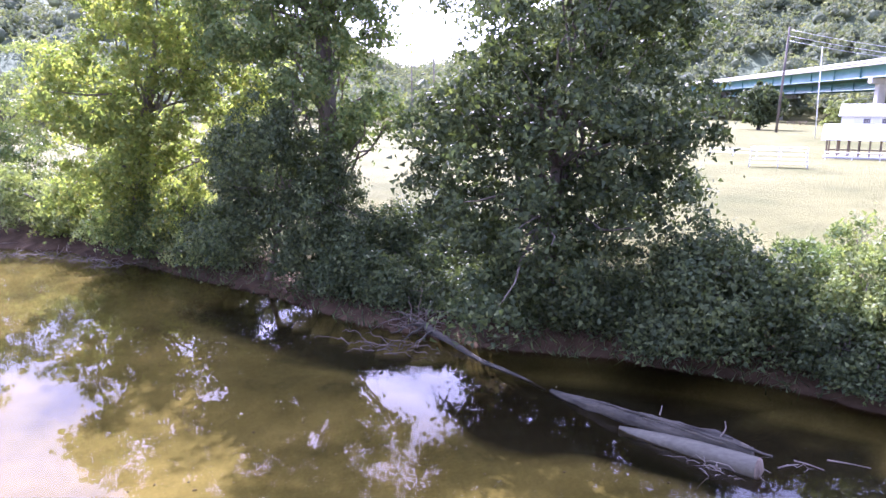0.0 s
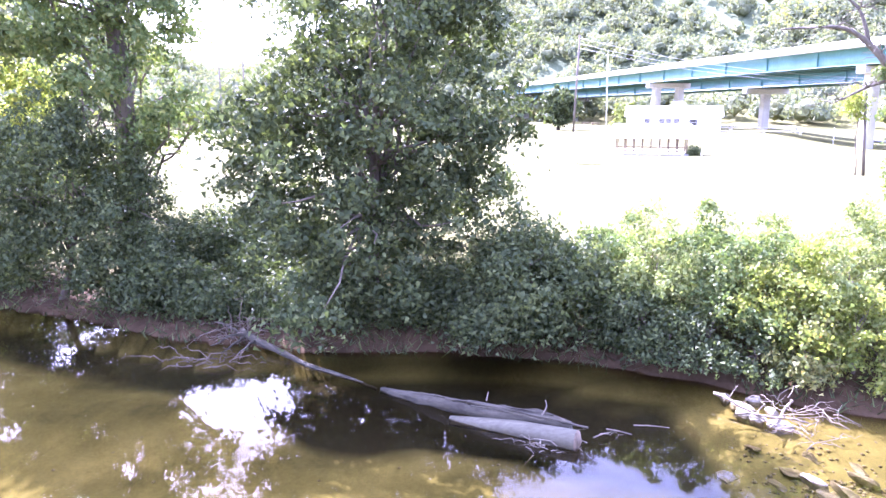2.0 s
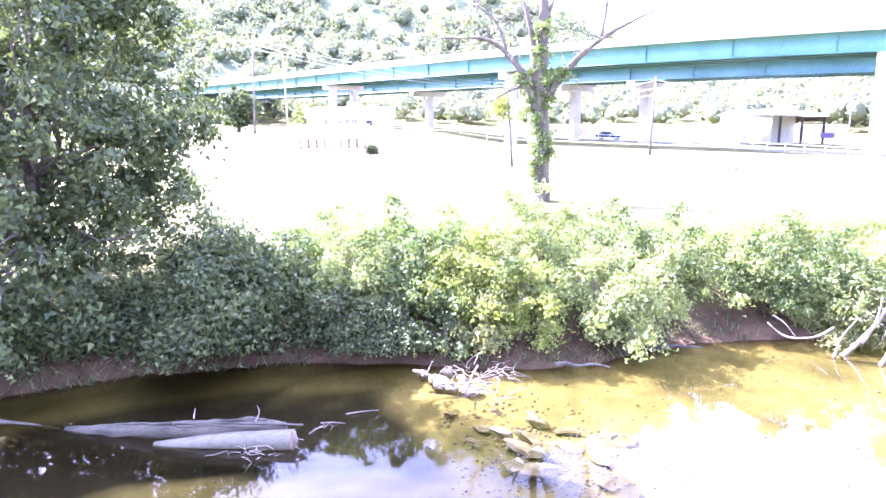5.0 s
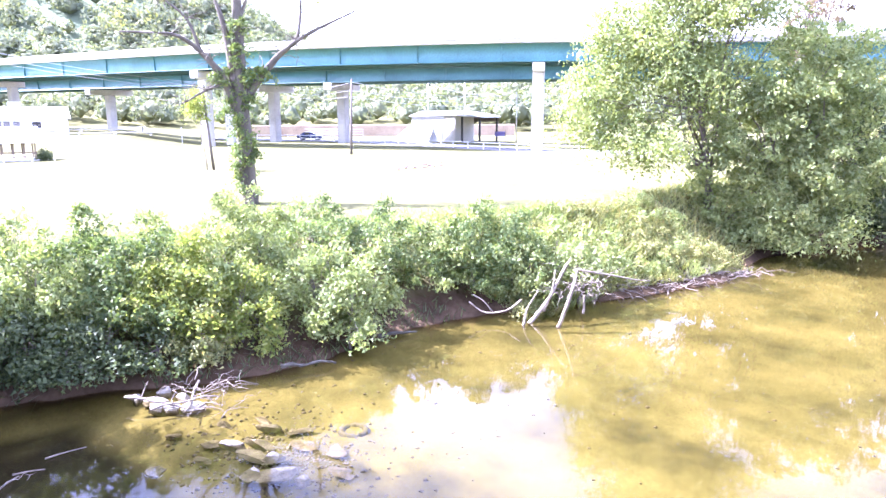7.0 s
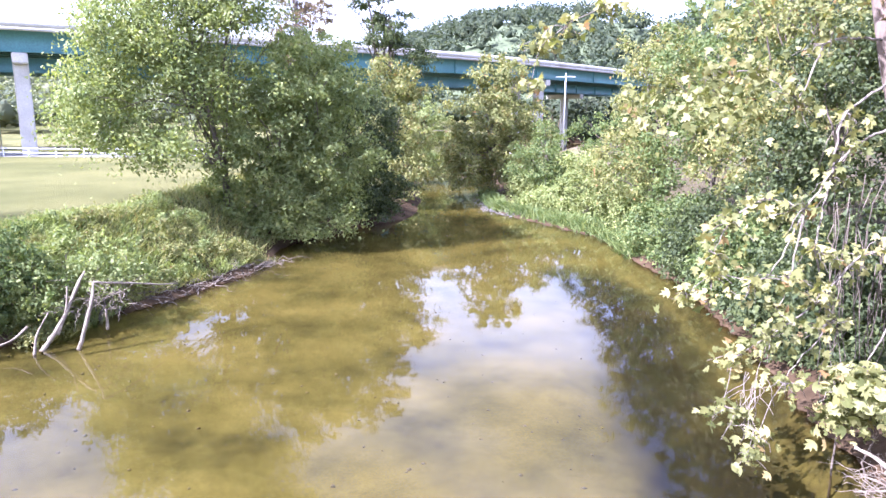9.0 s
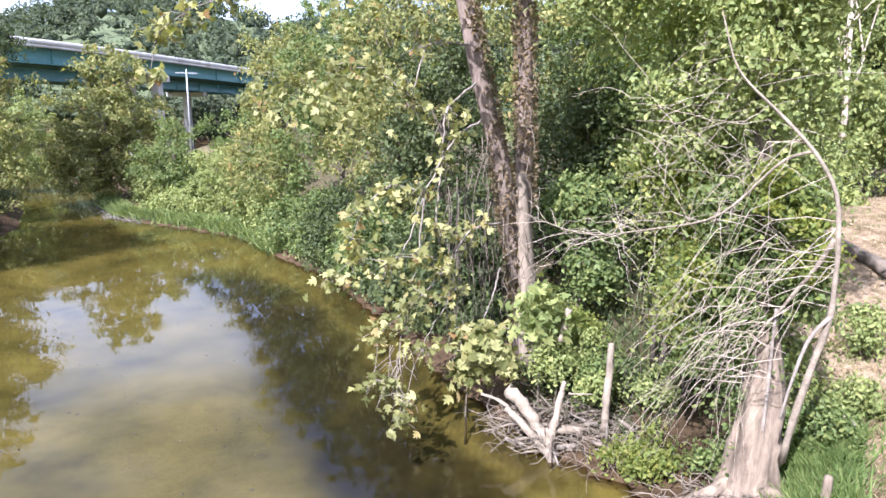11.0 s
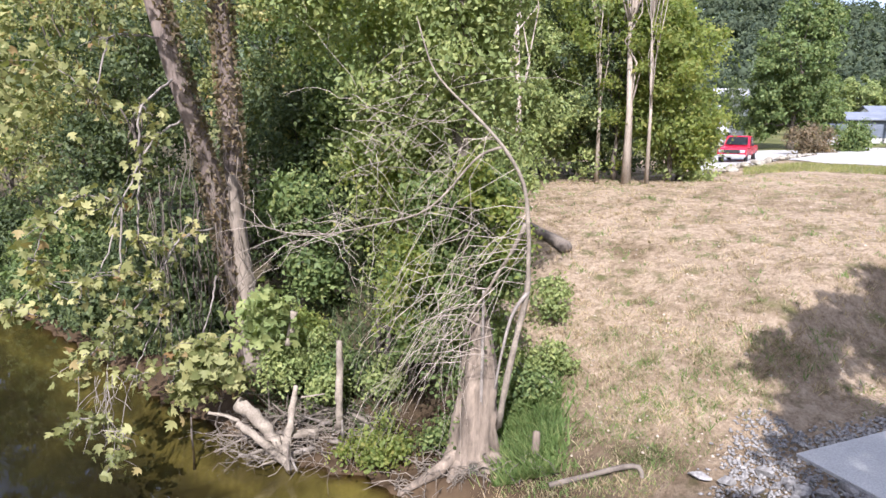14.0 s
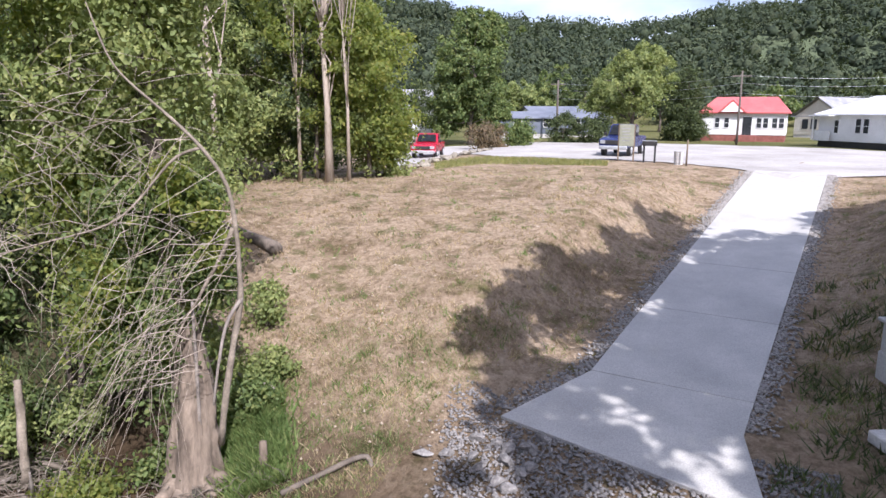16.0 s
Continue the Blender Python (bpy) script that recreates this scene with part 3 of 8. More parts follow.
def carriageway(shift, deck, bents):
    """One deck on four plate girders over column bents; shift: how far its near edge lies behind the line."""
    bridge = empty_thing("highway_bridge", (0, 0, 0), "teal steel girder highway bridge on concrete column bents", "bridge", "twin bridges")
    v, f = sweep(bline, rect(shift - 4.95, deck - 0.05, 10.2, 0.3))
    child("deck", mesh_np("deck", v, f, CONC_PIER), bridge, "concrete road deck")
    for o in (shift, shift - 9.9):
        v, f = sweep(bline, rect(o, deck + 0.25, 0.3, 0.75))
        child("parapet", mesh_np("parapet", v, f, CONC_PIER), bridge, "concrete parapet")
    for o in (shift - 0.6, shift - 3.5, shift - 6.4, shift - 9.3):
        low = deck - 2.25
        web = ((o - 0.3, low), (o + 0.3, low), (o + 0.3, low + 0.08), (o + 0.03, low + 0.1), (o + 0.03, deck - 0.14), (o + 0.3, deck - 0.12),
               (o + 0.3, deck - 0.06), (o - 0.3, deck - 0.06), (o - 0.3, deck - 0.12), (o - 0.03, deck - 0.14), (o - 0.03, low + 0.1), (o - 0.3, low + 0.08))
        v, f = sweep(bline, web)
        child("girder", mesh_np("girder", v, f, TEAL), bridge, "teal painted plate girder")
    # web stiffeners on the near girder
    tan = np.gradient(bline, axis=0)
    tan /= np.linalg.norm(tan, axis=1)[:, None]
    bars = [box_bm(0.2, 0.03, 1.95, (*(p + np.array((t[1], -t[0])) * (shift - 0.47)), deck - 1.12), 0, math.degrees(math.atan2(-t[0], t[1]))) for p, t in zip(bline[20:], tan[20:])]
    for bm in bars[::2]:
        part("stiffener", bm, TEAL, bridge)
    for bm in bars[1::2]:
        bm.free()
    nrm = np.stack((tan[:, 1], -tan[:, 0]), 1)
    mid = bline + nrm * (shift - 4.95)
    bear = np.degrees(np.arctan2(mid[:, 0], mid[:, 1])) % 360
    for b in bents:
        c = np.array([np.interp(b, bear, mid[:, k]) for k in range(2)])
        n = np.array([np.interp(b, bear, nrm[:, k]) for k in range(2)])
        rot = math.degrees(math.atan2(n[1], n[0]))
        part("cap_beam", box_bm(9.4, 1.5, 1.1, (c[0], c[1], deck - 2.82), 0.12, rot), CONC_PIER, bridge, "concrete cap beam")
        for s in ((2.6, -2.6) if shift == 0 else (0.0,)):
            q = c + n * s
            z0 = lie(*q) - 0.5
            part("column", box_bm(1.5, 1.5, deck - 3.3 - z0, (q[0], q[1], (deck - 3.3 + z0) / 2), 0.15, rot), CONC_PIER, bridge, "concrete column")


carriageway(0.0, DECK, (92.5, 104.0, 118.5, 143.9, 181.5))
carriageway(-14.5, DECK - 1.45, (97.0, 110.9, 122.7, 128.1, 149.0, 184.5))

# ---- boat ramp ----
def ramp_place(u, v, dz=0.0):
    q = RAMP_FOOT + RAMP_WAY * u + RAMP_SIDE * v
    return q[0], q[1], float(ramp_z(u)) + dz


boat_ramp = empty_thing("boat_ramp", ramp_place(0, 0), "pale concrete boat ramp with flared foot and cross joints", "ramp")
tagged(boat_ramp, kind="structure")
o = np.array(ramp_place(0, 0))
joints = (-0.2, 3.7, 8.4, 13.1, 17.8, 22.5, 27.2, 31.4)
hw = RAMP_WIDTH / 2
for u0, u1 in zip(joints[:-1], joints[1:]):
    a, c = u0 + 0.012, u1 - 0.012
    plan = ((a, -hw), (c, -hw), (c, hw), (a, hw))
    if u0 < 0:
        plan = ((-0.15, -hw - 0.75), (2.28, -hw), (c, -hw), (c, hw), (0.82, hw + 1.04))
    vv = [np.array(ramp_place(uu, w, dz)) - o for dz in (0.0, -0.22) for uu, w in plan]
    n = len(plan)
    bm = bmesh.new()
    bv = [bm.verts.new(q) for q in vv]
    bm.faces.new(bv[:n])
    bm.faces.new(bv[n:][::-1])
    for q in range(n):
        bm.faces.new((bv[q], bv[n + q], bv[n + (q + 1) % n], bv[(q + 1) % n]))
    bmesh.ops.recalc_face_normals(bm, faces=bm.faces)
    bmesh.ops.bevel(bm, geom=bm.edges[:], offset=0.012, segments=1, affect="EDGES")
    part("slab", bm, CONCRETE, boat_ramp)

# ---- trees and shrubs ----
def around(b, d, *blobs):
    """Crown ellipsoids by their offset across and along the bearing, height over the water, and radii."""
    x0, y0 = polar(b, d)
    rx, ry = math.cos(radians(b)), -math.sin(radians(b))
    fx, fy = math.sin(radians(b)), math.cos(radians(b))
    return [(x0 + rx * s + fx * a, y0 + ry * s + fy * a, h, r, r2, r3) for s, a, h, r, r2, r3 in blobs]


def at(b, d, sink=0.15):
    x, y = polar(b, d)
    return x, y, lie(x, y) - sink


def stem(b0, d0, *nodes):
    """A trunk's line through places given by bearing, distance and height."""
    x, y, z = at(b0, d0, 0.3)
    return [(x, y, z)] + [(*polar(b, d), h) for b, d, h in nodes]


# far bank, in the shade of the pool; LEAF_DARK carries part of that shade
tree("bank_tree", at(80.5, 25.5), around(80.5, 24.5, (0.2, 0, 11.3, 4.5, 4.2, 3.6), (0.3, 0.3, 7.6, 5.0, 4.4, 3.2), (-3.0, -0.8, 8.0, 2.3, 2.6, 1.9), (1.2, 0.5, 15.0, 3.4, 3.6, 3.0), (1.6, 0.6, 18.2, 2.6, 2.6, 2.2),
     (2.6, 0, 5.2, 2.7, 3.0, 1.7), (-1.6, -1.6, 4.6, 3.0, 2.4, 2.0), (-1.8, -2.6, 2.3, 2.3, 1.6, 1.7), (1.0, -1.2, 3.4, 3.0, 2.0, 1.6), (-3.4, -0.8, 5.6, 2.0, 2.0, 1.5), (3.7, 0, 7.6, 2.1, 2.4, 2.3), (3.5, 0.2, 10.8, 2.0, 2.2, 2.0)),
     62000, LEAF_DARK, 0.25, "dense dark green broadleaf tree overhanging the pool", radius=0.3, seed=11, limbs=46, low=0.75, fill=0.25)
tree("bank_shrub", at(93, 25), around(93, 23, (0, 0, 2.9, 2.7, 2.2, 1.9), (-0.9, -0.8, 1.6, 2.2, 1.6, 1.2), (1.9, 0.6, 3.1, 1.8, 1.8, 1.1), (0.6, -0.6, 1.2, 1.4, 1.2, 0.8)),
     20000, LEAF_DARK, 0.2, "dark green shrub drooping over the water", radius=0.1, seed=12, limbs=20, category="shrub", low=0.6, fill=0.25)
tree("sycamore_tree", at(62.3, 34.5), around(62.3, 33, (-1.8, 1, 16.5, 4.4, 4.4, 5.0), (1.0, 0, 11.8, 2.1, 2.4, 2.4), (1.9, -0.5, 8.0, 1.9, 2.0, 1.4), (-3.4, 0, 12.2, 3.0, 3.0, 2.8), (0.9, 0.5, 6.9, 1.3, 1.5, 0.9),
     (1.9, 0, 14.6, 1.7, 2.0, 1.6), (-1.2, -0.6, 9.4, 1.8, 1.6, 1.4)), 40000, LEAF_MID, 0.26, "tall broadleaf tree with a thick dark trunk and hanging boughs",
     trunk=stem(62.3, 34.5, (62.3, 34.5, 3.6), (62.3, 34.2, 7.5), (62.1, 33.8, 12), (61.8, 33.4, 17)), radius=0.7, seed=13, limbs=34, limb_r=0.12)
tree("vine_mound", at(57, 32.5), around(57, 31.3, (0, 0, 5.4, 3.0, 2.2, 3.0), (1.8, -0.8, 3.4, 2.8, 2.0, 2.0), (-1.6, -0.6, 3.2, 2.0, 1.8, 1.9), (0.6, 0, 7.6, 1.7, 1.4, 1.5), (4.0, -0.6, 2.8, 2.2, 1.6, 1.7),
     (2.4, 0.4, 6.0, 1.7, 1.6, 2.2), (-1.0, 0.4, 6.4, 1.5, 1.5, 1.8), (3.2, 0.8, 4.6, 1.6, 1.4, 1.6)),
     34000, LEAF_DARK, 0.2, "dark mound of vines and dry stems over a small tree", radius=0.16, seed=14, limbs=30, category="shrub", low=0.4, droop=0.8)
tree("maple_tree", at(50, 41), around(50, 38.5, (0, 0, 13.2, 5.0, 4.2, 4.2), (-3.6, -1, 9.2, 3.4, 3.0, 3.2), (2.9, 0, 9.4, 3.5, 3.0, 3.0), (-1, -1.4, 6.2, 3.0, 2.4, 2.1), (-3.8, -1.6, 4.5, 2.4, 2.0, 1.7), (3.3, -0.8, 5.8, 2.4, 2.0, 1.6)),
     36000, LEAF_YELLOW, 0.28, "sunlit yellow-green maple above the bank", trunk=stem(47.8, 40.5, (47.8, 40.5, 4), (48.7, 39.6, 8), (50, 38.5, 13)), radius=0.3, seed=15, limbs=30)
tree("ivy_column", at(47.4, 40.2), around(47.4, 39.6, (0, 0, 3.4, 1.4, 1.1, 2.8), (0.3, 0, 6.4, 1.1, 1.0, 2.1), (-1.0, 0, 2.4, 1.5, 1.1, 1.6)), 9000, LEAF_MID, 0.2,
     "ivy covered trunk on the bank", radius=0.2, seed=16, limbs=8, category="tree", low=0.6)
# LEAF_YELLOW brush here is brighter in colour to stand for backlight
for n, (b, d, z, r, h, m, c) in enumerate(((41, 50, 3.4, 2.8, 2.4, LEAF_LIGHT, 8000), (46.0, 42.4, 2.2, 1.9, 1.5, LEAF_LIGHT, 5000), (49.8, 38.6, 2.2, 2.1, 1.7, LEAF_MID, 6000), (44.2, 46, 3.2, 2.4, 2.1, LEAF_LIGHT, 7000), (37.5, 55, 5.2, 3.8, 3.6, LEAF_MID, 10000),
                                           (39.5, 60, 9.5, 4.6, 4.4, LEAF_LIGHT, 11000), (44.5, 64, 10.0, 4.6, 4.6, LEAF_MID, 10000), (34, 62, 10, 6, 6, LEAF_MID, 11000), (42.6, 48, 1.7, 1.6, 1.1, LEAF_YELLOW, 3500), (48.6, 40.2, 3.2, 2.0, 1.9, LEAF_YELLOW, 6000), (51.2, 37.6, 3.0, 1.7, 1.8, LEAF_YELLOW, 5500), (45.4, 44.4, 3.6, 2.0, 2.0, LEAF_YELLOW, 5500), (47, 54, 6.0, 3.8, 3.6, LEAF_YELLOW, 9000), (52, 52, 5.6, 3.8, 3.4, LEAF_YELLOW, 9000), (56.5, 50, 5.2, 3.2, 3.2, LEAF_DARK, 8000), (51.6, 36.6, 1.6, 1.6, 1.1, LEAF_LIGHT, 3500))):
    tree("bank_tree" if h > 3 else "bank_shrub", at(b, d), around(b, d, (0, 0, z, r, r, h), (r * 0.5, -0.6, z * 0.7, r * 0.7, r * 0.7, h * 0.7), (-r * 0.6, 0.4, z * 0.75, r * 0.6, r * 0.6, h * 0.7)),
         c, m, 0.24, "sunlit light green trees and brush upstream on the bank", seed=20 + n, limbs=12, group="brush upstream", category="tree" if h > 3 else "shrub", low=0.4)
# low brush down the shaded slope, taller along its top; shade deepened by leaf colour
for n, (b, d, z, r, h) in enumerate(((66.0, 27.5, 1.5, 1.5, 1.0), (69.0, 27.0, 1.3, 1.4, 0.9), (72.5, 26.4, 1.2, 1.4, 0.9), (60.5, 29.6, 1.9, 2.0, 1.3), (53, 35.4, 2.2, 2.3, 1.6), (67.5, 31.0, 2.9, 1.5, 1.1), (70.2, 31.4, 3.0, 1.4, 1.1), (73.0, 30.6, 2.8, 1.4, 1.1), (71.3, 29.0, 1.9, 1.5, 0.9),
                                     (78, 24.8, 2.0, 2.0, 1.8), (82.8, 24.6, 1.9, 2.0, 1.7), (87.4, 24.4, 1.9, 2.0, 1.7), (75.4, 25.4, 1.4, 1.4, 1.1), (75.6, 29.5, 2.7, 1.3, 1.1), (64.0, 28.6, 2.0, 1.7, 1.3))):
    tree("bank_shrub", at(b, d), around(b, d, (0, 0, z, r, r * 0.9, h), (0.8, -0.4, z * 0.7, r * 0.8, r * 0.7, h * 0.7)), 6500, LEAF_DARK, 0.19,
         "green brush on the shaded bank, leaf colour darkened for shade", seed=30 + n, limbs=10, radius=0.06, group="shaded brush", category="shrub", low=0.4)

# far bank, in the sun: a hedge of shrubs, two deep
HEDGE = ((100.5, 24.0, 2.6, 1.9, 1.8, LEAF_MID), (104.2, 23.6, 3.1, 1.6, 1.5, LEAF_LIGHT), (107.5, 24.2, 3.0, 1.8, 1.9, LEAF_MID), (110.8, 23.4, 3.0, 1.7, 1.6, LEAF_MID),
         (114.2, 23.0, 2.5, 1.8, 1.9, LEAF_YELLOW), (117.5, 24.2, 3.2, 1.9, 1.9, LEAF_LIGHT), (120.5, 25.2, 3.3, 1.7, 1.9, LEAF_LIGHT), (118.5, 22.4, 1.9, 1.4, 1.3, LEAF_YELLOW),
         (124.5, 23.6, 2.2, 1.6, 1.5, LEAF_LIGHT), (127.6, 22.9, 1.7, 1.2, 1.5, LEAF_LIGHT), (125.0, 27.2, 3.3, 2.2, 1.4, LEAF_MID), (130.5, 27.6, 3.0, 2.2, 1.3, LEAF_MID),
         (129.8, 24.6, 1.9, 1.1, 1.4, LEAF_LIGHT), (134.6, 27.8, 2.5, 1.6, 1.2, LEAF_LIGHT), (138.2, 28.0, 2.6, 1.7, 1.7, LEAF_MID), (141.6, 28.6, 2.5, 1.6, 1.5, LEAF_MID),
         (145.4, 30.2, 2.3, 1.5, 1.2, LEAF_LIGHT), (139.0, 29.5, 3.8, 0.6, 1.0, LEAF_LIGHT), (103.0, 25.0, 4.2, 0.6, 0.9, LEAF_LIGHT), (112.5, 24.8, 3.9, 0.8, 0.9, LEAF_LIGHT),
         # low LEAF_DARK shrubs put the shade at the hedge's foot into leaf colour
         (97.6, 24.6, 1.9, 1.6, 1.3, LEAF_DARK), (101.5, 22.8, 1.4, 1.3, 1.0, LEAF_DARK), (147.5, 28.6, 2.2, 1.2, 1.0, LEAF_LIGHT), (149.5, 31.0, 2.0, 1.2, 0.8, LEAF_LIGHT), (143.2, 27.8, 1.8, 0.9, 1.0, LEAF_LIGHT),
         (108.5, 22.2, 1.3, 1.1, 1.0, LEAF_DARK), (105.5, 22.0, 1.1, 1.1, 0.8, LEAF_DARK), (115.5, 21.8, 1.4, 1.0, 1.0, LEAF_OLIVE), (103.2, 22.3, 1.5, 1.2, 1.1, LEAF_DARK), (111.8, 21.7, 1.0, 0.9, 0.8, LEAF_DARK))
for n, (b, d, z, r, h, m) in enumerate(HEDGE):
    tree("hedge_shrub", at(b, d), around(b, d, (0, 0, z, r, r, h), (r * 0.4, -0.7, z * 0.72, r * 0.7, r * 0.7, h * 0.7), (-r * 0.5, -0.3, z * 0.8, r * 0.7, r * 0.7, h * 0.75),
         (0.2, 0.2, z + h * 0.75, r * 0.45, r * 0.45, h * 0.5)), int(2250 * r * h), m, 0.16,
         "sunlit leafy shrub on the river bank, low ones darkened for shade", seed=50 + n, limbs=14, radius=0.05, group="sunlit bank shrubs", category="shrub", low=0.45, clump=0.34)

# low weed clumps down the open bank
rw = np.random.default_rng(44)
for n in range(50):
    s = rw.random()
    px, py = np.interp(s, (0, 0.35, 0.7, 1), (15.2, 14.8, 13.2, 12.0)), np.interp(s, (0, 0.35, 0.7, 1), (-21.5, -26, -30.5, -35.5))
    off = rw.uniform(0.8, 6.5)
    x, y = px + off * 0.94, py + off * 0.3
    z, r = lie(x, y), rw.uniform(0.5, 1.15)
    tree("weed_clump", (x, y, z - 0.05), [(x, y, z + r * 0.3, r, r, r * 0.55), (x + r * 0.6, y, z + r * 0.2, r * 0.7, r * 0.7, r * 0.4)], int(1300 * r), (LEAF_LIGHT, LEAF_OLIVE, LEAF_OLIVE)[n % 3], 0.14,
         "low leafy weed clump on the open bank", seed=700 + n, limbs=5, radius=0.015, group="weed clumps", category="weeds", clump=0.3)
# bend downstream, far bank
tree("leaning_tree", at(157.2, 43.5), around(156, 40.5, (-5.2, -0.3, 8.6, 2.8, 2.8, 3.2), (-3.2, 0, 12.4, 3.4, 3.2, 3.2), (-0.4, 0, 10.6, 3.0, 3.0, 3.0), (-2.4, -1.5, 6.4, 2.6, 2.2, 1.8), (1.0, 1.0, 14.2, 3.6, 3.4, 2.8),
     (-2.0, 0.6, 16.0, 3.0, 3.0, 2.0), (2.4, 0, 17.0, 3.4, 3.4, 2.2)), 58000, LEAF_LIGHT, 0.225, "spreading light green tree with a vine at its foot", clump=0.85, fill=0.1,
     trunk=stem(157.4, 43.5, (157.2, 42.5, 4.5), (156.2, 41, 8), (155, 41, 13)), radius=0.24, seed=80, limbs=60, limb_r=0.2)
tree("bank_tree", at(162, 45.5), around(162, 43.2, (-1.2, -0.8, 7.2, 4.2, 3.4, 4.2), (1.4, 0, 9.9, 4.0, 3.6, 3.2), (2.6, -0.6, 5.0, 3.6, 3.0, 3.2), (0, -1.2, 3.4, 3.0, 2.0, 2.4), (-3.2, -1.0, 3.2, 2.0, 1.6, 1.8), (1.6, -1.4, 1.8, 3.4, 1.6, 1.4), (-1.6, -1.6, 1.8, 2.2, 1.4, 1.3)),
     60000, LEAF_LIGHT, 0.24, "dense green vine-hung tree over the water", radius=0.28, seed=81, limbs=30, low=0.3)
tree("bank_tree", at(166.8, 52.5), around(167.2, 49, (0, 0, 6.6, 4.2, 3.6, 3.9), (1.0, 0, 3.0, 4.2, 2.6, 2.4), (-1.5, 0.5, 9.0, 3.4, 3.0, 2.6), (0.4, -0.8, 1.5, 3.8, 1.8, 1.3)), 30000, LEAF_DARK, 0.25,
     "dark green tree bowed over the water", radius=0.25, seed=82, limbs=24, low=0.5)
tree("bare_topped_tree", at(163.5, 60), around(163.5, 60, (0, 0, 15.5, 3.4, 3.4, 4.0), (-1, 0, 19, 2.5, 2.5, 2.5)), 6000, LEAF_RUST, 0.26, "thin rust-leaved tree behind the bank", radius=0.22, seed=83, limbs=50)
tree("bank_tree", at(170.5, 62), around(170.5, 61, (0, 0, 15.6, 2.4, 2.4, 3.0), (-2, 0, 18.5, 2.6, 2.6, 2.6), (1.8, 0, 12.4, 2.2, 2.2, 1.6)), 11000, LEAF_DARK, 0.26, "tall dark crowned tree", radius=0.24, seed=84, limbs=30)
tree("bank_tree", at(169.2, 62), around(170.6, 59, (0, 0, 6.5, 3.6, 3.0, 4.0), (0.4, 0, 10.5, 3.0, 2.6, 2.4), (1.4, -0.8, 3.0, 2.4, 2.2, 2.2)), 18000, LEAF_OLIVE, 0.26, "olive green tree on the far bank", radius=0.22, seed=85, limbs=20, low=0.5)
tree("olive_tree", at(178.8, 68), around(178.8, 67, (0, 0, 6.8, 5.6, 4.4, 4.8), (-2.4, 0, 4.2, 4.2, 3.4, 3.2), (0.6, 0, 11.0, 3.2, 3.0, 2.6), (3.0, 0, 5.4, 3.6, 3.0, 3.4), (-0.6, -0.6, 2.4, 4.2, 2.6, 1.8)), 30000, LEAF_OLIVE, 0.32,
     "rounded olive and russet tree on a gravel bar", radius=0.26, seed=86, limbs=40, low=0.4)
tree("bank_tree", at(172.2, 84), around(173.2, 80, (0, 0, 6.0, 3.4, 3.0, 4.2), (1, 0, 2.4, 3.0, 2.4, 1.6)), 9000, LEAF_LIGHT, 0.32, "light green brush where the river bends away", seed=87, limbs=10, low=0.3)
for n, (b, d, z, r, h, m) in enumerate(((183.0, 60, 4.6, 3.0, 2.8, LEAF_MID), (186.6, 54, 3.0, 3.0, 2.4, LEAF_LIGHT), (188.5, 58, 5.8, 3.6, 3.2, LEAF_MID), (184.2, 55, 1.5, 1.8, 1.0, LEAF_LIGHT), (190.0, 47, 2.2, 2.4, 1.8, LEAF_LIGHT), (181.6, 65, 1.8, 2.2, 1.6, LEAF_LIGHT), (181.0, 74, 2.4, 2.6, 2.0, LEAF_OLIVE), (182.2, 57, 0.9, 1.5, 0.8, LEAF_LIGHT))):
    tree("bar_shrub", at(b, d), around(b, d, (0, 0, z, r, r, h), (r * 0.5, -0.8, z * 0.6, r * 0.8, r * 0.7, h * 0.6)), 8000, m, 0.24, "bright green brush on the gravel bar", seed=90 + n, limbs=10,
         group="bar brush", category="shrub", low=0.35)

# near bank, downstream of the ramp
for n, (b, d, z, r, h, m, c) in enumerate(((192, 46, 8.5, 4.2, 6.5, LEAF_OLIVE, 22000), (196.5, 42, 10.5, 4.0, 7.0, LEAF_MID, 22000), (201, 36, 11, 4.0, 7.0, LEAF_OLIVE, 22000), (204.5, 31, 8, 3.2, 5.5, LEAF_DARK, 18000),
                                           (193.6, 39, 2.2, 2.2, 1.9, LEAF_MID, 9000), (196.2, 34, 2.3, 2.0, 2.0, LEAF_DARK, 9000), (199.5, 29, 2.5, 1.8, 2.0, LEAF_MID, 9000), (203, 25.5, 2.6, 1.7, 2.3, LEAF_DARK, 9000),
                                           (207, 22.5, 2.8, 1.5, 2.2, LEAF_DARK, 8000), (194.8, 37.0, 1.4, 1.7, 1.1, LEAF_MID, 5000), (197.8, 31.6, 1.4, 1.6, 1.1, LEAF_DARK, 5000), (201.2, 27.2, 1.4, 1.5, 1.1, LEAF_DARK, 5000), (205.0, 23.4, 1.3, 1.3, 1.0, LEAF_DARK, 4500),
                                           (209.2, 20.2, 1.3, 1.1, 0.9, LEAF_DARK, 4000), (191.8, 43.0, 1.5, 1.8, 1.2, LEAF_LIGHT, 5000))):
    tree("bank_tree" if h > 4 else "bank_shrub", at(b, d + 1), around(b, d + 1, (0, 0, z, r, r * 0.9, h), (-r * 0.45, -1.0, z * 0.62, r * 0.7, r * 0.7, h * 0.6), (r * 0.5, 0.4, z * 1.15, r * 0.7, r * 0.7, h * 0.6)), c, m, 0.22,
         "olive green tree crowding the near bank" if h > 4 else "green shrub trailing over the near bank", seed=100 + n, limbs=22, radius=0.2 if h > 4 else 0.06, group="near bank growth",
         category="tree" if h > 4 else "shrub", low=0.3)

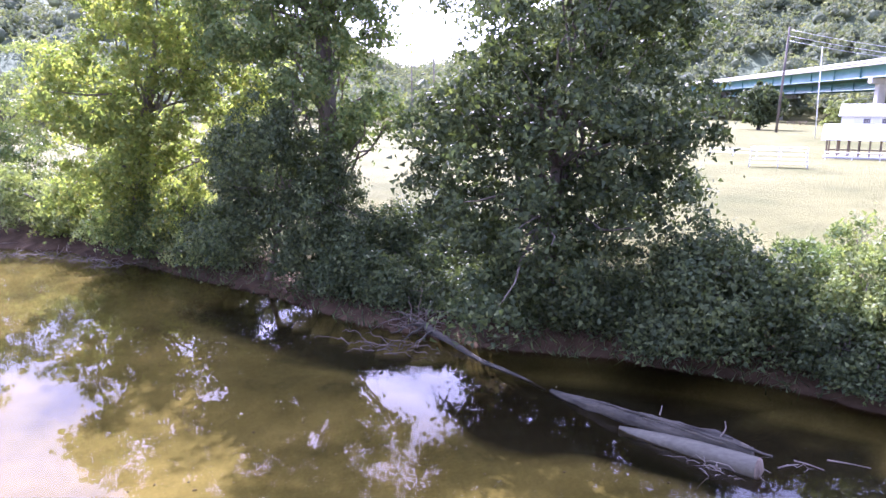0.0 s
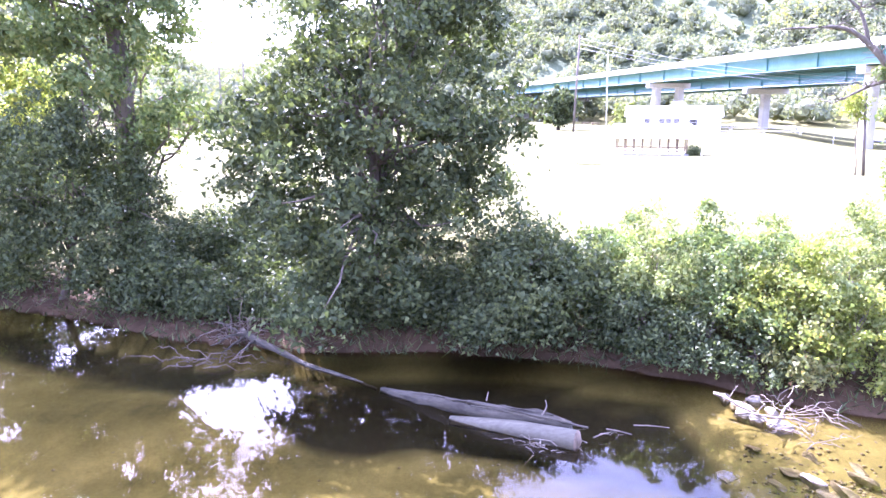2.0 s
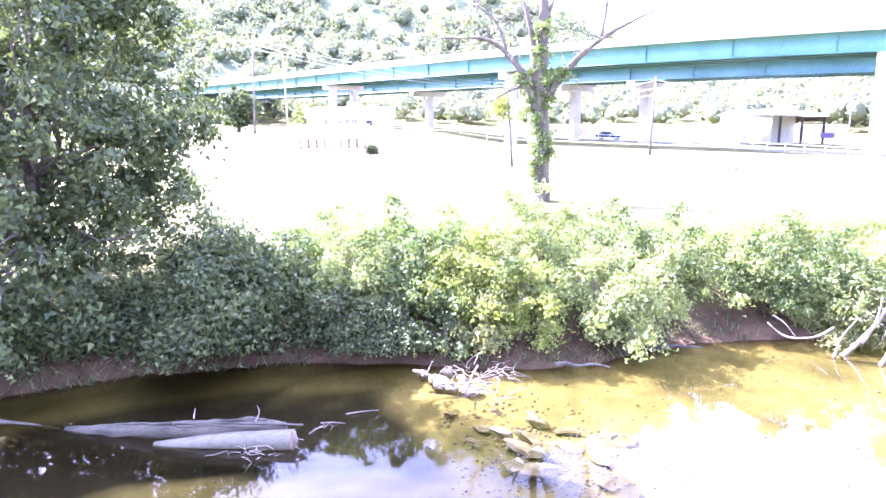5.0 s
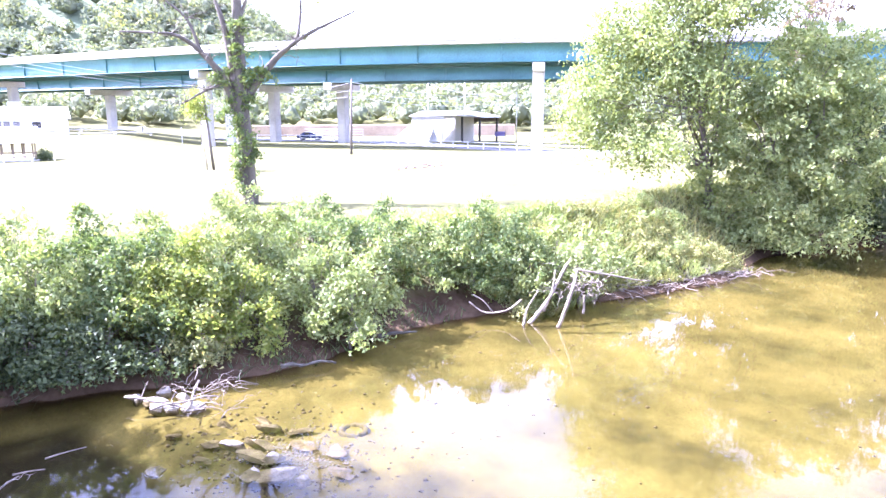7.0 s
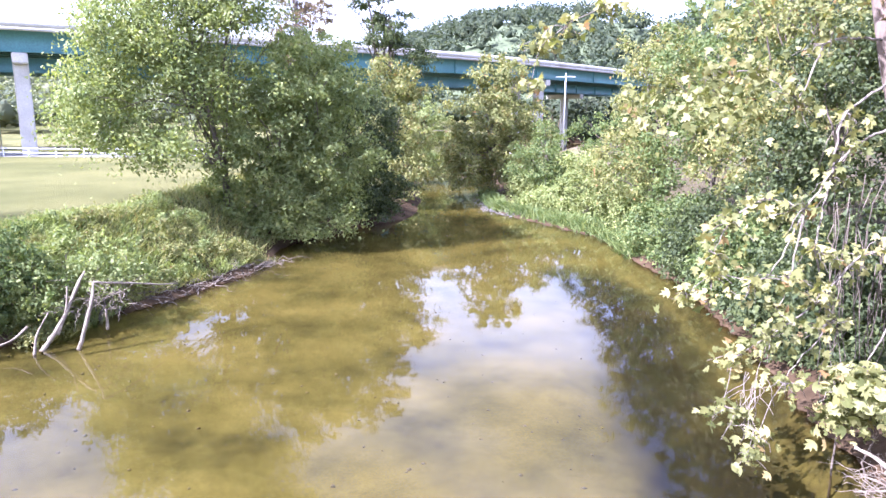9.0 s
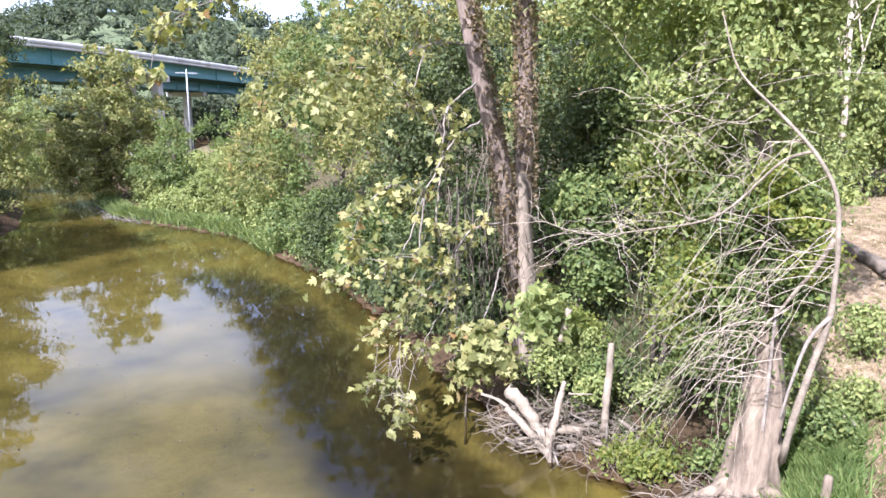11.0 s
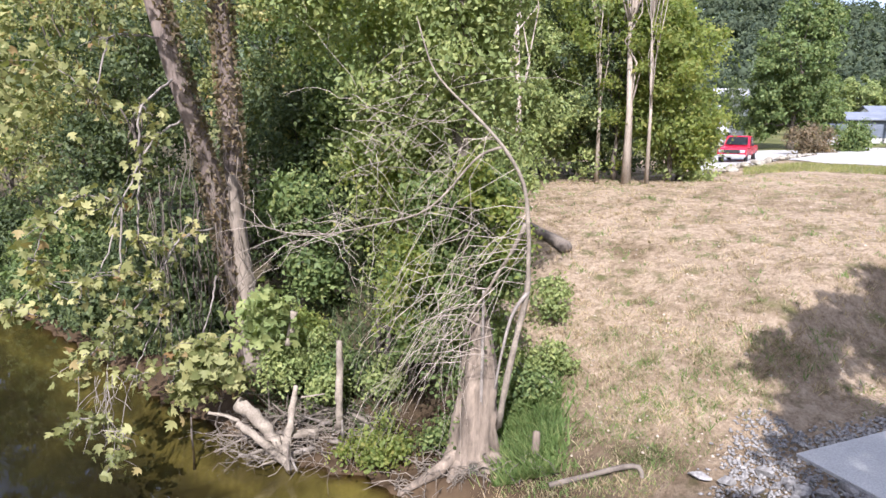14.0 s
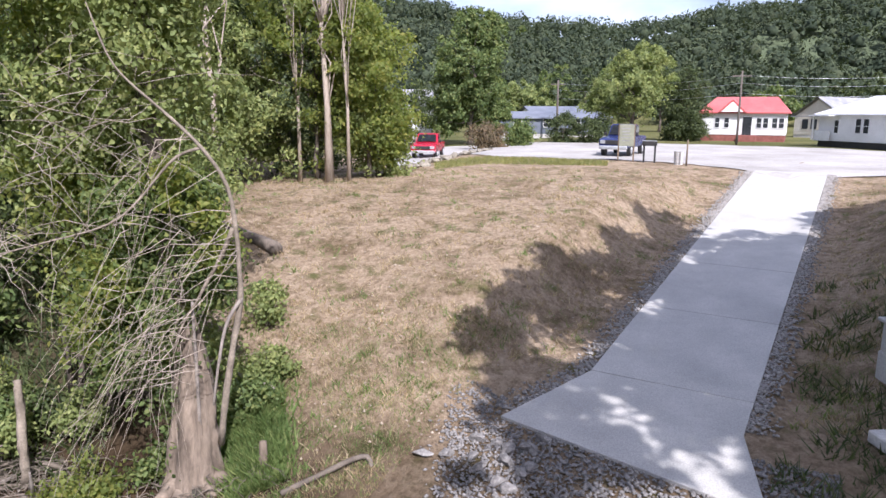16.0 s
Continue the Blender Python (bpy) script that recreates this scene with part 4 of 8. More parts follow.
# twin-stemmed sycamore
rng = np.random.default_rng(7)
syc = empty_thing("sycamore_tree", at(211.5, 19.6), "leaning twin-stemmed sycamore with reddish vine-wrapped bark and pale leaves", "tree")
o = np.array(syc.location)
for line, rr in ((stem(212.3, 19.6, (211.9, 19.4, 2.4), (210.9, 19.3, 4.6), (209.7, 19.0, 6.6), (207.7, 18.7, 9.0), (206.2, 18.5, 11.2), (205, 18.3, 14)), (0.4, 0.3, 0.27, 0.25, 0.23, 0.2, 0.17)),
                 (stem(212.6, 19.7, (212.2, 19.6, 2.4), (211.6, 19.5, 5.4), (211.6, 19.7, 8.0), (211.3, 19.8, 11.0), (211, 19.8, 14)), (0.3, 0.27, 0.24, 0.22, 0.2, 0.18))):
    v, q, t = tube(np.array(line) - o, rr, 12, 0.07, rng)
    child("trunk", mesh_np("trunk", v, [q, t], BARK_VINE, True), syc)
pale = np.array([(*polar(b, d), z) for b, d, z in ((212.7, 19.2, 0.7), (212.4, 19.15, 2.2), (212.0, 19.15, 3.8), (211.5, 19.15, 5.6), (211.4, 19.3, 6.2))])
v, q, t = tube(spline(pale, 14) - o, np.linspace(0.34, 0.16, 14), 12, 0.05, rng)
child("trunk", mesh_np("trunk", v, [q, t], plain("pale_split_trunk", (0.13, 0.104, 0.078), (0.29, 0.24, 0.185), 0.85, 2.0, 20, 0.6, stretch=(1, 1, 0.25)), True), syc, "pale smooth split stem")
SUNWAY = (0.5, 0.42, 0.72)
leafpts, twigs = [], []
SPRAYS = {"upper": ((207.6, 18.5, 8.64), (205.4, 17.7, 7.96, 0.25), (204.9, 17.4, 6.64, 0.4), (204.5, 16.9, 4.94, 0.55), (205.7, 16.9, 3.46, 0.75), (203.4, 15.9, 2.3, 0.5), (201.9, 15.3, 1.23, 0.45), (201.5, 15.2, 0.78, 0.3)),
          "long": ((208.1, 18.7, 7.69), (206.2, 17.9, 7.3, 0.2), (203.4, 16.9, 5.87, 0.6), (200.7, 16.1, 4.35, 0.45), (197.5, 15.9, 4.47, 0.6), (195.7, 15.7, 4.02, 0.35)),
          "side": ((203.4, 16.9, 5.9), (200.6, 16.6, 6.1, 0.25), (198.4, 16.4, 5.6, 0.5), (197.4, 16.2, 4.9, 0.3)),
          "low": ((209.9, 18.9, 4.88), (207.4, 17.7, 4.87, 0.45), (205.0, 16.8, 3.9, 0.4), (201.9, 16.1, 3.15, 0.7), (200.1, 15.9, 2.75, 0.55), (199.0, 15.3, 1.62, 0.4)),
          "foot": ((209.9, 18.9, 3.6), (208.1, 16.9, 2.42, 0.8), (206.8, 16.6, 2.0, 0.45)),
          "mid": ((203.4, 16.9, 5.87), (202.9, 16.5, 4.44, 0.5), (202.4, 16.2, 3.7, 0.35)),
          "high": ((207.0, 18.5, 9.6), (203.8, 17.9, 9.54, 0.5), (202.0, 17.4, 8.35, 0.5), (199.5, 17.6, 8.9, 0.35), (196.3, 17.9, 8.91, 0.45)),
          "over": ((205.5, 18.4, 11.9), (196.0, 17.6, 12.2, 0.3), (187.6, 17.3, 10.42, 0.45), (184.9, 16.8, 9.97, 0.5), (183.1, 16.8, 9.45, 0.5), (182.4, 16.6, 8.7, 0.18))}
for key, spray in SPRAYS.items():
    line = np.array([(*polar(q[0], q[1]), q[2]) for q in spray])
    path = spline(line, 5 * len(line))
    path[1:-1] += rng.normal(0, 0.018, (len(path) - 2, 3))
    twigs.append(tube(path - o, np.linspace(0.032, 0.006, len(path)), 5))
    for (b, d, z, r) in spray[1:]:
        mid = np.array((*polar(b, d), z))
        for _ in range(int(4 + 9 * r)):
            near = path[np.argmin(np.linalg.norm(path - mid, axis=1))]
            tip = mid + rng.standard_normal(3) * r * np.array((0.62, 0.62, 0.5)) - np.array((0, 0, 0.12))
            shoot = bend(near, tip, 0.1 * r, 5, 0.03, rng)
            twigs.append(tube(shoot - o, np.linspace(0.012, 0.004, 5), 4))
            m = rng.integers(4, 9)
            on_twig = shoot[rng.integers(1, 5, m)]
            leafpts.append(on_twig + rng.standard_normal((m, 3)) * np.array((0.15, 0.15, 0.12)))
# a hanging bundle of dead twigs below the lowest spray
for _ in range(26):
    p0 = np.array((*polar(rng.normal(201.2, 0.5), 15.5), rng.uniform(1.5, 2.6)))
    twigs.append(tube(bend(p0, p0 + np.array((rng.normal(0, 0.25), rng.normal(0, 0.25), -rng.uniform(0.5, 1.2))), 0, 5, 0.05, rng) - o, [0.008] * 5, 3))
pts, _, _ = crown_points(around(205, 18, (0, 0, 12.5, 4.2, 3.6, 2.6), (-2.6, -0.6, 9.6, 2.2, 2.0, 2.0), (2.6, 0.6, 13.5, 3.0, 3.0, 2.5)), 2600, rng, 0.7)
leafpts.append(pts)
v, f = leaf_arrays(np.concatenate(leafpts) - o, 0.19, rng, 0.6, True, 0.6, SUNWAY)
child("crown", mesh_np("crown", v, f, LEAF_SYC), syc)
v, f = join_tubes(twigs)
child("branch", mesh_np("branch", v, f, DEADWOOD, True), syc, "thin pale hanging boughs")
vine = []
for b0, d0, z0, b1, d1, z1, r, n in ((212.3, 19.6, 1.0, 209.7, 19.0, 6.6, 0.33, 1700), (209.7, 19.0, 6.6, 205.6, 18.4, 12.5, 0.28, 1700), (211.9, 19.6, 5.2, 211.1, 19.8, 13.5, 0.33, 2400)):
    s = rng.random((n, 1))
    q = np.array((*polar(b0, d0), z0)) * (1 - s) + np.array((*polar(b1, d1), z1)) * s
    th = rng.random(n) * 6.28
    vine.append(q + np.stack((np.cos(th), np.sin(th), np.zeros(n)), 1) * (r * (0.75 + 0.35 * rng.random((n, 1)))))
v, f = leaf_arrays(np.concatenate(vine) - o, 0.13, rng, 0.9)
child("vine", mesh_np("vine", v, f, LEAF_RUST), syc, "brown withered vine leaves")
strands = []
for _ in range(50):
    p0 = np.array((*polar(rng.uniform(203.5, 212.5), rng.uniform(18.2, 19.6)), rng.uniform(3.5, 8)))
    strands.append(tube(bend(p0, p0 + np.array((rng.normal(0, 0.2), rng.normal(0, 0.2), -rng.uniform(1.5, 4.5))), 0, 7, 0.08, rng) - o, [0.012] * 7, 3))
v, f = join_tubes(strands)
tagged(child("hanging_vine", mesh_np("hanging_vine", v, f, BARK), syc, "bare hanging vine stems"), kind="stuff")

# thicket behind the sycamore; LEAF_DARK stands in for the shaded void under it
for n, (b, d, z, r, h, m, c) in enumerate(((214.5, 26, 6.2, 2.6, 4.6, LEAF_DARK, 14000), (218.5, 25.5, 6.4, 2.6, 4.4, LEAF_DARK, 14000), (222, 25, 7.6, 2.6, 4.6, LEAF_MID, 13000), (216.5, 21.5, 4.9, 1.3, 1.3, LEAF_MID, 5000),
                                           (212.8, 28, 11.5, 3.6, 4.5, LEAF_OLIVE, 11000), (220, 28, 12.0, 4.5, 5.0, LEAF_MID, 14000), (225.5, 25, 9.0, 2.8, 4.5, LEAF_MID, 12000), (214.6, 18.6, 2.2, 0.9, 0.9, LEAF_LIGHT, 1800))):
    tree("thicket_tree", at(b, d), around(b, d, (0, 0, z, r, r, h), (r * 0.4, -0.6, z * 0.65, r * 0.7, r * 0.7, h * 0.6)), c, m, 0.2, "green thicket tree behind the debris, some leaves darkened for shade", seed=120 + n, limbs=20,
         radius=0.12, group="thicket", low=0.9, folded=True)

# trees along the edge of the mown slope
for n, (b, d, z, r, h, m, c) in enumerate(((229, 35, 10, 3.4, 5.5, LEAF_LIGHT, 17000), (232.5, 37, 11, 3.8, 6.0, LEAF_LIGHT, 17000), (236, 38, 10, 3.6, 5.0, LEAF_LIGHT, 17000), (239.5, 39, 10, 3.6, 5.6, LEAF_DARK, 17000),
                                           (242.5, 38, 12, 3.4, 5.8, LEAF_YELLOW, 15000), (246.5, 37, 10.0, 2.5, 5.0, LEAF_YELLOW, 17000), (247.3, 37.6, 7.0, 1.9, 2.4, LEAF_LIGHT, 7000), (234, 33, 6.2, 1.3, 1.3, LEAF_LIGHT, 3000), (233, 45, 8, 5, 4, LEAF_DARK, 12000),
                                           (241, 46, 8, 5, 4, LEAF_DARK, 12000))):
    tree("edge_tree", at(b, d), around(b, d, (0, 0, z, r, r, h), (r * 0.4, -0.4, z * 0.72, r * 0.7, r * 0.7, h * 0.6), (-r * 0.5, 0.3, z * 1.1, r * 0.7, r * 0.7, h * 0.7)), c, m, 0.24,
         "slender green tree at the edge of the mown slope", seed=140 + n, limbs=22, radius=0.14, group="edge trees")
for n, (b, d, r) in enumerate(((243.3, 36, 0.2), (244.9, 35.5, 0.09), (234.6, 33.5, 0.16), (241, 37, 0.1))):
    line = stem(b, d, (b, d, 8), (b - 0.3, d, 12), (b - 0.2, d, 18))
    tree("bare_stem_tree", at(b, d), around(b, d, (0, 0, 18, 2.0, 2.0, 2.6)), 2500, LEAF_LIGHT, 0.22, "thin pale-barked tree with a bare lower stem", trunk=line, bark=BARK_PALE, radius=r, seed=160 + n, limbs=14,
         group="bare stems")

# lot and houses
tree("lot_tree", at(255, 80), around(255, 80, (0, 0, 13.0, 5.2, 4.6, 5.6), (-1.5, 0, 10, 4.2, 4.0, 4.0), (1.5, 0, 17.0, 3.4, 3.4, 2.6), (2.6, 0, 8.4, 2.8, 2.6, 2.6), (-2.4, 0, 7.2, 2.4, 2.4, 2.0)), 34000, LEAF_MID, 0.4, "tall rounded green tree behind the gravel lot", radius=0.35, seed=170)
tree("lot_tree", at(268, 80), around(268, 80, (0, 0, 11.0, 4.8, 4.4, 3.6), (-2.6, 0, 9.2, 3.0, 3.0, 2.6), (1.2, 0, 13.6, 3.0, 3.0, 2.0)), 20000, LEAF_LIGHT, 0.34, "bushy yellow-green tree behind the gravel lot", radius=0.3, seed=171)
tree("conifer", at(271.7, 88), around(271.7, 88, (0, 0, 8, 3.0, 2.7, 3.2), (0.2, 0, 11.3, 2.1, 2.0, 2.6), (0.3, 0, 6.2, 3.3, 2.8, 1.6)), 18000, LEAF_DARK, 0.3, "dark evergreen beside the red-roofed house", radius=0.2, seed=172)
for n, (b, d, z, r, h, m) in enumerate(((256.3, 68, 5.6, 1.8, 1.5, LEAF_RUST), (258.9, 70, 5.8, 1.6, 1.5, LEAF_MID), (262.5, 78, 6.2, 2.0, 1.9, LEAF_DARK), (264.8, 78, 6.2, 2.2, 1.9, LEAF_DARK), (250.5, 78, 8.5, 2.4, 3.0, LEAF_DARK))):
    tree("lot_shrub", at(b, d), around(b, d, (0, 0, z, r, r, h)), 4500, m, 0.26, "rounded shrub beside the gravel lot", seed=180 + n, limbs=8, radius=0.06, group="lot shrubs", category="shrub")
tree("park_tree", at(95.7, 132), around(95.7, 132, (0, 0, 8.6, 4.2, 4.0, 3.6), (0, 0, 10.6, 3.2, 3.0, 2.4)), 12000, LEAF_DARK, 0.6, "small round-headed tree on the park lawn", radius=0.3, seed=190, low=4.9)
tree("park_tree", at(101.2, 160), around(101.2, 160, (0, 0, 8, 5, 4, 3)), 6000, LEAF_LIGHT, 0.5, "small tree beyond the park building", radius=0.2, seed=191, low=4.9)
for n, (b, d, z, r, h, m) in enumerate(((256.8, 132, 10.0, 5.0, 4.2, LEAF_MID), (259.4, 126, 10.5, 4.6, 3.8, LEAF_LIGHT), (261.6, 138, 12.5, 5.4, 5.0, LEAF_MID), (264.2, 130, 11.0, 4.8, 4.6, LEAF_DARK), (266.4, 140, 13.0, 5.0, 5.0, LEAF_MID),
                                        (277.8, 135, 10.0, 4.0, 3.6, LEAF_MID), (284.0, 140, 11.0, 5.0, 4.2, LEAF_DARK), (270.0, 128, 12.0, 4.4, 4.6, LEAF_DARK))):
    tree("valley_tree", at(b, d), around(b, d, (0, 0, z, r, r, h), (r * 0.6, 0, z - h * 0.4, r * 0.7, r * 0.7, h * 0.7), (-r * 0.6, 0, z - h * 0.5, r * 0.7, r * 0.7, h * 0.6)), 7000, m, 0.6,
         "leafy tree behind the houses", seed=610 + n, limbs=10, group="trees behind the houses")
# out of sight upstream of the ramp: the tree whose shade lies on the slab
RAMP_SHADE = [(-2.3, 12.6, 17, 3.0, 2.6, 2.2), (-6.8, 10.4, 17, 3.2, 3.0, 2.2), (-11.3, 10.7, 17, 3.0, 2.8, 2.2), (-15.8, 12.7, 17, 3.0, 3.0, 2.2), (-3.8, 14.5, 16.5, 4, 4, 2.4), (-9.8, 15.1, 16.5, 4.2, 4.2, 2.6),
              (-15.8, 16.3, 16, 4, 4, 2.4), (-21.8, 16.0, 16, 3.5, 3.5, 2.2), (1.2, 13.1, 17, 3.2, 3.2, 2.2), (-13.0, 7.6, 17, 1.9, 1.7, 1.3), (-17.4, 8.7, 17.2, 1.7, 1.6, 1.2), (-15.2, 7.2, 17, 1.8, 1.6, 1.2), (-6.6, 10.0, 16, 2.3, 2.2, 1.6), (-9.8, 9.9, 16, 2.5, 2.2, 1.6), (-13.2, 10.4, 16, 2.5, 2.2, 1.6), (-4.6, 12.0, 16.4, 2.6, 2.0, 1.6), (-8.6, 12.4, 16.4, 2.6, 2.0, 1.6), (-1.8, 12.8, 16.4, 2.4, 1.8, 1.5)]
tree("ramp_tree", (-12.5, 15.5, lie(-12.5, 15.5) - 0.2), RAMP_SHADE, 66000, LEAF_MID, 0.56, "broadleaf tree shading the boat ramp", radius=0.45, seed=195, clump=0.62)
# a second unseen tree, added so sparse leaves dapple the ramp's foot
RAMP_DAPPLE = [(-4.0, 6.1, 16.6, 2.4, 2.0, 1.4), (-8.6, 6.5, 16.8, 2.4, 2.0, 1.4), (-0.8, 7.5, 17, 2.2, 1.9, 1.4), (-6.2, 4.3, 16.4, 1.9, 1.6, 1.1), (-10.8, 5.5, 16.8, 2.2, 1.8, 1.2), (-8.4, 4.1, 16.6, 1.7, 1.4, 1.0), (-3.6, 9.0, 16.6, 2.0, 1.5, 1.1), (-6.0, 8.4, 16.6, 1.8, 1.3, 1.0), (-19.4, 8.1, 17.2, 1.5, 1.5, 1.1)]
tree("ramp_tree", (-9.6, 9.0, lie(-9.6, 9.0) - 0.2), RAMP_DAPPLE, 13500, LEAF_MID, 0.42, "unseen thin-crowned tree added to dapple the boat ramp", radius=0.25, seed=196, clump=0.5)


# light growth round the ivy-hung trunk
for n, (b, d, z, r, h, m, c) in enumerate(((223.5, 17.8, 6.4, 1.2, 1.5, LEAF_LIGHT, 5000), (225.6, 16.8, 5.6, 1.3, 1.8, LEAF_YELLOW, 6000), (228.0, 17.0, 3.4, 1.2, 1.6, LEAF_LIGHT, 5000), (227.2, 17.2, 8.2, 1.6, 1.8, LEAF_LIGHT, 7000),
                                           (223.0, 18.0, 10.6, 2.0, 1.8, LEAF_YELLOW, 7000), (231.8, 17.4, 9.6, 1.2, 1.8, LEAF_LIGHT, 5000), (232.4, 16.8, 4.0, 0.8, 1.2, LEAF_LIGHT, 2600))):
    tree("understorey_tree", at(b, d), around(b, d, (0, 0, z, r, r, h), (r * 0.5, -0.4, z * 0.72, r * 0.7, r * 0.7, h * 0.7), (-r * 0.5, 0.2, z * 1.15, r * 0.6, r * 0.6, h * 0.6)), c, m, 0.15,
         "slender light green tree beside the ivy-hung trunk", seed=210 + n, limbs=14, radius=0.06, group="light growth", low=0.9, folded=True)


def far_woods(name, b0, b1, count, seed, label, mat):
    """Wooded hillsides: many crowns of coarse foliage, joined."""
    rng = np.random.default_rng(seed)
    b = rng.uniform(b0, b1, count)
    d0 = np.interp(b, HILL_B, HILL_D)
    d = d0 * (0.96 + 1.02 * rng.random(count) ** 0.8)
    x, y = np.sin(np.radians(b)) * d, np.cos(np.radians(b)) * d
    z = height(x, y)
    r = rng.uniform(2.6, 5.4, count)
    k = 92
    dirs = rng.standard_normal((count, k, 3))
    dirs /= np.linalg.norm(dirs, axis=2)[:, :, None]
    dirs[:, :, 2] = np.abs(dirs[:, :, 2]) * 1.3 - 0.25
    lump = 0.78 + 0.36 * rng.random((count, k, 1))
    mid = np.stack((x, y, z + r * 0.9), 1)
    c = mid[:, None, :] + dirs * lump * r[:, None, None]
    v, f = leaf_arrays(c.reshape(-1, 3), 1.3, rng, 0.0, False, 2.2, (dirs + np.array((0, 0, 0.35))).reshape(-1, 3))
    # a lumpy inner mass of foliage fills each crown
    bm = bmesh.new()
    bmesh.ops.create_icosphere(bm, subdivisions=1, radius=1.0)
    core = np.array([q.co[:] for q in bm.verts])
    tri = np.array([[q.index for q in face.verts] for face in bm.faces])
    bm.free()
    cv = mid[:, None, :] + core[None] * (r[:, None, None] * rng.uniform(0.35, 0.68, (count, len(core), 1)))
    cf = tri[None] + (np.arange(count) * len(core))[:, None, None] + len(v)
    v, f = np.concatenate((v, cv.reshape(-1, 3))), np.concatenate((f, cf.reshape(-1, 3)))
    ob = new(name, mesh_np(name, v, f, mat))
    return tagged(ob, label, "woods", kind="stuff")


far_woods("far_woods", 30, 62, 420, 200, "green wooded hillside upstream, leaf colour paled for haze", LEAF_FAR_HAZED)
far_woods("far_woods", 62, 128, 2000, 201, "green wooded hillside beyond the bridge, leaf colour paled for haze", LEAF_FAR_HAZED)
far_woods("far_woods", 128, 165, 700, 204, "green wooded slope seen under the bridge, leaf colour paled for haze", LEAF_FAR_HAZED)
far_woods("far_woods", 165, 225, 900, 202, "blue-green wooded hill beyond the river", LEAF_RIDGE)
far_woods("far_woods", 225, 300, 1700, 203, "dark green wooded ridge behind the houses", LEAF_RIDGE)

# ---- logs, stones and debris at the river ----
def P3(b, d, z):
    return np.array((*polar(b, d), z))


def limb(name, parent, path, r0, r1, mat, label="", sides=9, wob=0.06, seed=1):
    rng = np.random.default_rng(seed)
    p = np.asarray(path, float)
    t = np.linspace(0, 1, len(p))
    s = np.linspace(0, 1, max(8, 3 * len(p)))
    q = np.stack([np.interp(s, t, p[:, k]) for k in range(3)], 1)
    for _ in range(2):
        q[1:-1] = (q[:-2] + 2 * q[1:-1] + q[2:]) / 4
    v, qd, tr = tube(q - np.array(parent.location), np.linspace(r0, r1, len(q)), sides, wob, rng)
    return child(name, mesh_np(name, v, [qd, tr], mat, True), parent, label)


def twig_mass(parent, starts, ends, r, seed, mat, name="twig_tangle", sag=0.1, per=1, label="tangle of thin dead twigs", crook=0.04):
    rng = np.random.default_rng(seed)
    o = np.array(parent.location)
    tubes = []
    for a, b in zip(starts, ends):
        L = np.linalg.norm(b - a)
        p = bend(a, b, sag * L, 7, crook * L, rng)
        tubes.append(tube(p - o, np.linspace(r, r * 0.3, 7), 4))
        for _ in range(per):
            k = rng.integers(2, 6)
            d = rng.standard_normal(3) * np.array((1, 1, 0.6))
            e = p[k] + d / np.linalg.norm(d) * L * rng.uniform(0.15, 0.4)
            tubes.append(tube(bend(p[k], e, 0, 4, 0.02 * L, rng) - o, np.linspace(r * 0.5, r * 0.2, 4), 3))
    v, f = join_tubes(tubes)
    return tagged(child(name, mesh_np(name, v, f, mat), parent, label), kind="stuff")


LOGBARK = plain("weathered_log_bark", (0.032, 0.029, 0.021), (0.112, 0.102, 0.076), 0.9, 2.0, 14, 1.0, stretch=(1, 0.25, 1))
LOGBARE = plain("bare_log_wood", (0.08, 0.075, 0.054), (0.155, 0.145, 0.108), 0.75, 1.2, 16, 0.25, stretch=(1, 0.2, 1))
log = empty_thing("fallen_log", (17.0, -0.4, -0.2), "grey weathered fallen trunk lying half sunk in the pool", "log")
limb("bark_trunk", log, ((19.3, 2.9, -0.05), (18.5, 1.9, 0.1), (17.75, 0.55, 0.2), (17.15, -0.8, 0.24), (16.55, -2.3, 0.24)), 0.1, 0.24, LOGBARK, "splintered bark-covered half", 18, 0.2, 2)
limb("bare_trunk", log, ((17.5, 0.75, -0.1), (17.0, -0.25, 0.05), (16.6, -1.15, 0.12), (16.05, -2.4, 0.15)), 0.14, 0.27, LOGBARE, "smooth barkless trunk with a sawn end", 18, 0.015, 3)
end = tube([(16.045, -2.41, 0.151), (16.03, -2.445, 0.152)], (0.268, 0.25), 18)
child("sawn_end", mesh_np("sawn_end", end[0] - np.array(log.location), [end[1], end[2]], STUMPWOOD, False), log, "rough brown sawn end")
for n, (a, c, r) in enumerate((((17.6, 0.3, 0.42), (16.2, -2.7, 0.44), 0.05), ((17.9, 0.9, 0.36), (16.7, -1.9, 0.5), 0.035), ((18.3, 1.4, 0.26), (17.0, -1.0, 0.44), 0.03), ((17.3, 0.2, 0.44), (16.45, -1.7, 0.47), 0.03),
                               ((18.6, 2.0, 0.2), (17.5, 0.1, 0.42), 0.028))):
    limb("splinter", log, bend(a, c, 0.03, 7, 0.02, np.random.default_rng(40 + n)), r, r * 0.6, LOGBARK, "", 6, 0.2, 4 + n)
limb("snag_stub", log, ((16.8, -1.6, 0.4), (16.8, -1.75, 0.7), (16.85, -1.7, 0.85)), 0.025, 0.012, DEADWOOD, "", 5, 0.1, 5)
limb("snag_stub", log, ((17.6, -0.2, 0.45), (17.65, -0.25, 0.7)), 0.025, 0.012, DEADWOOD, "", 5, 0.1, 6)
rng = np.random.default_rng(3)
a = np.array((16.1, -1.8, 0.03)) + rng.standard_normal((26, 3)) * np.array((0.2, 0.45, 0.03))
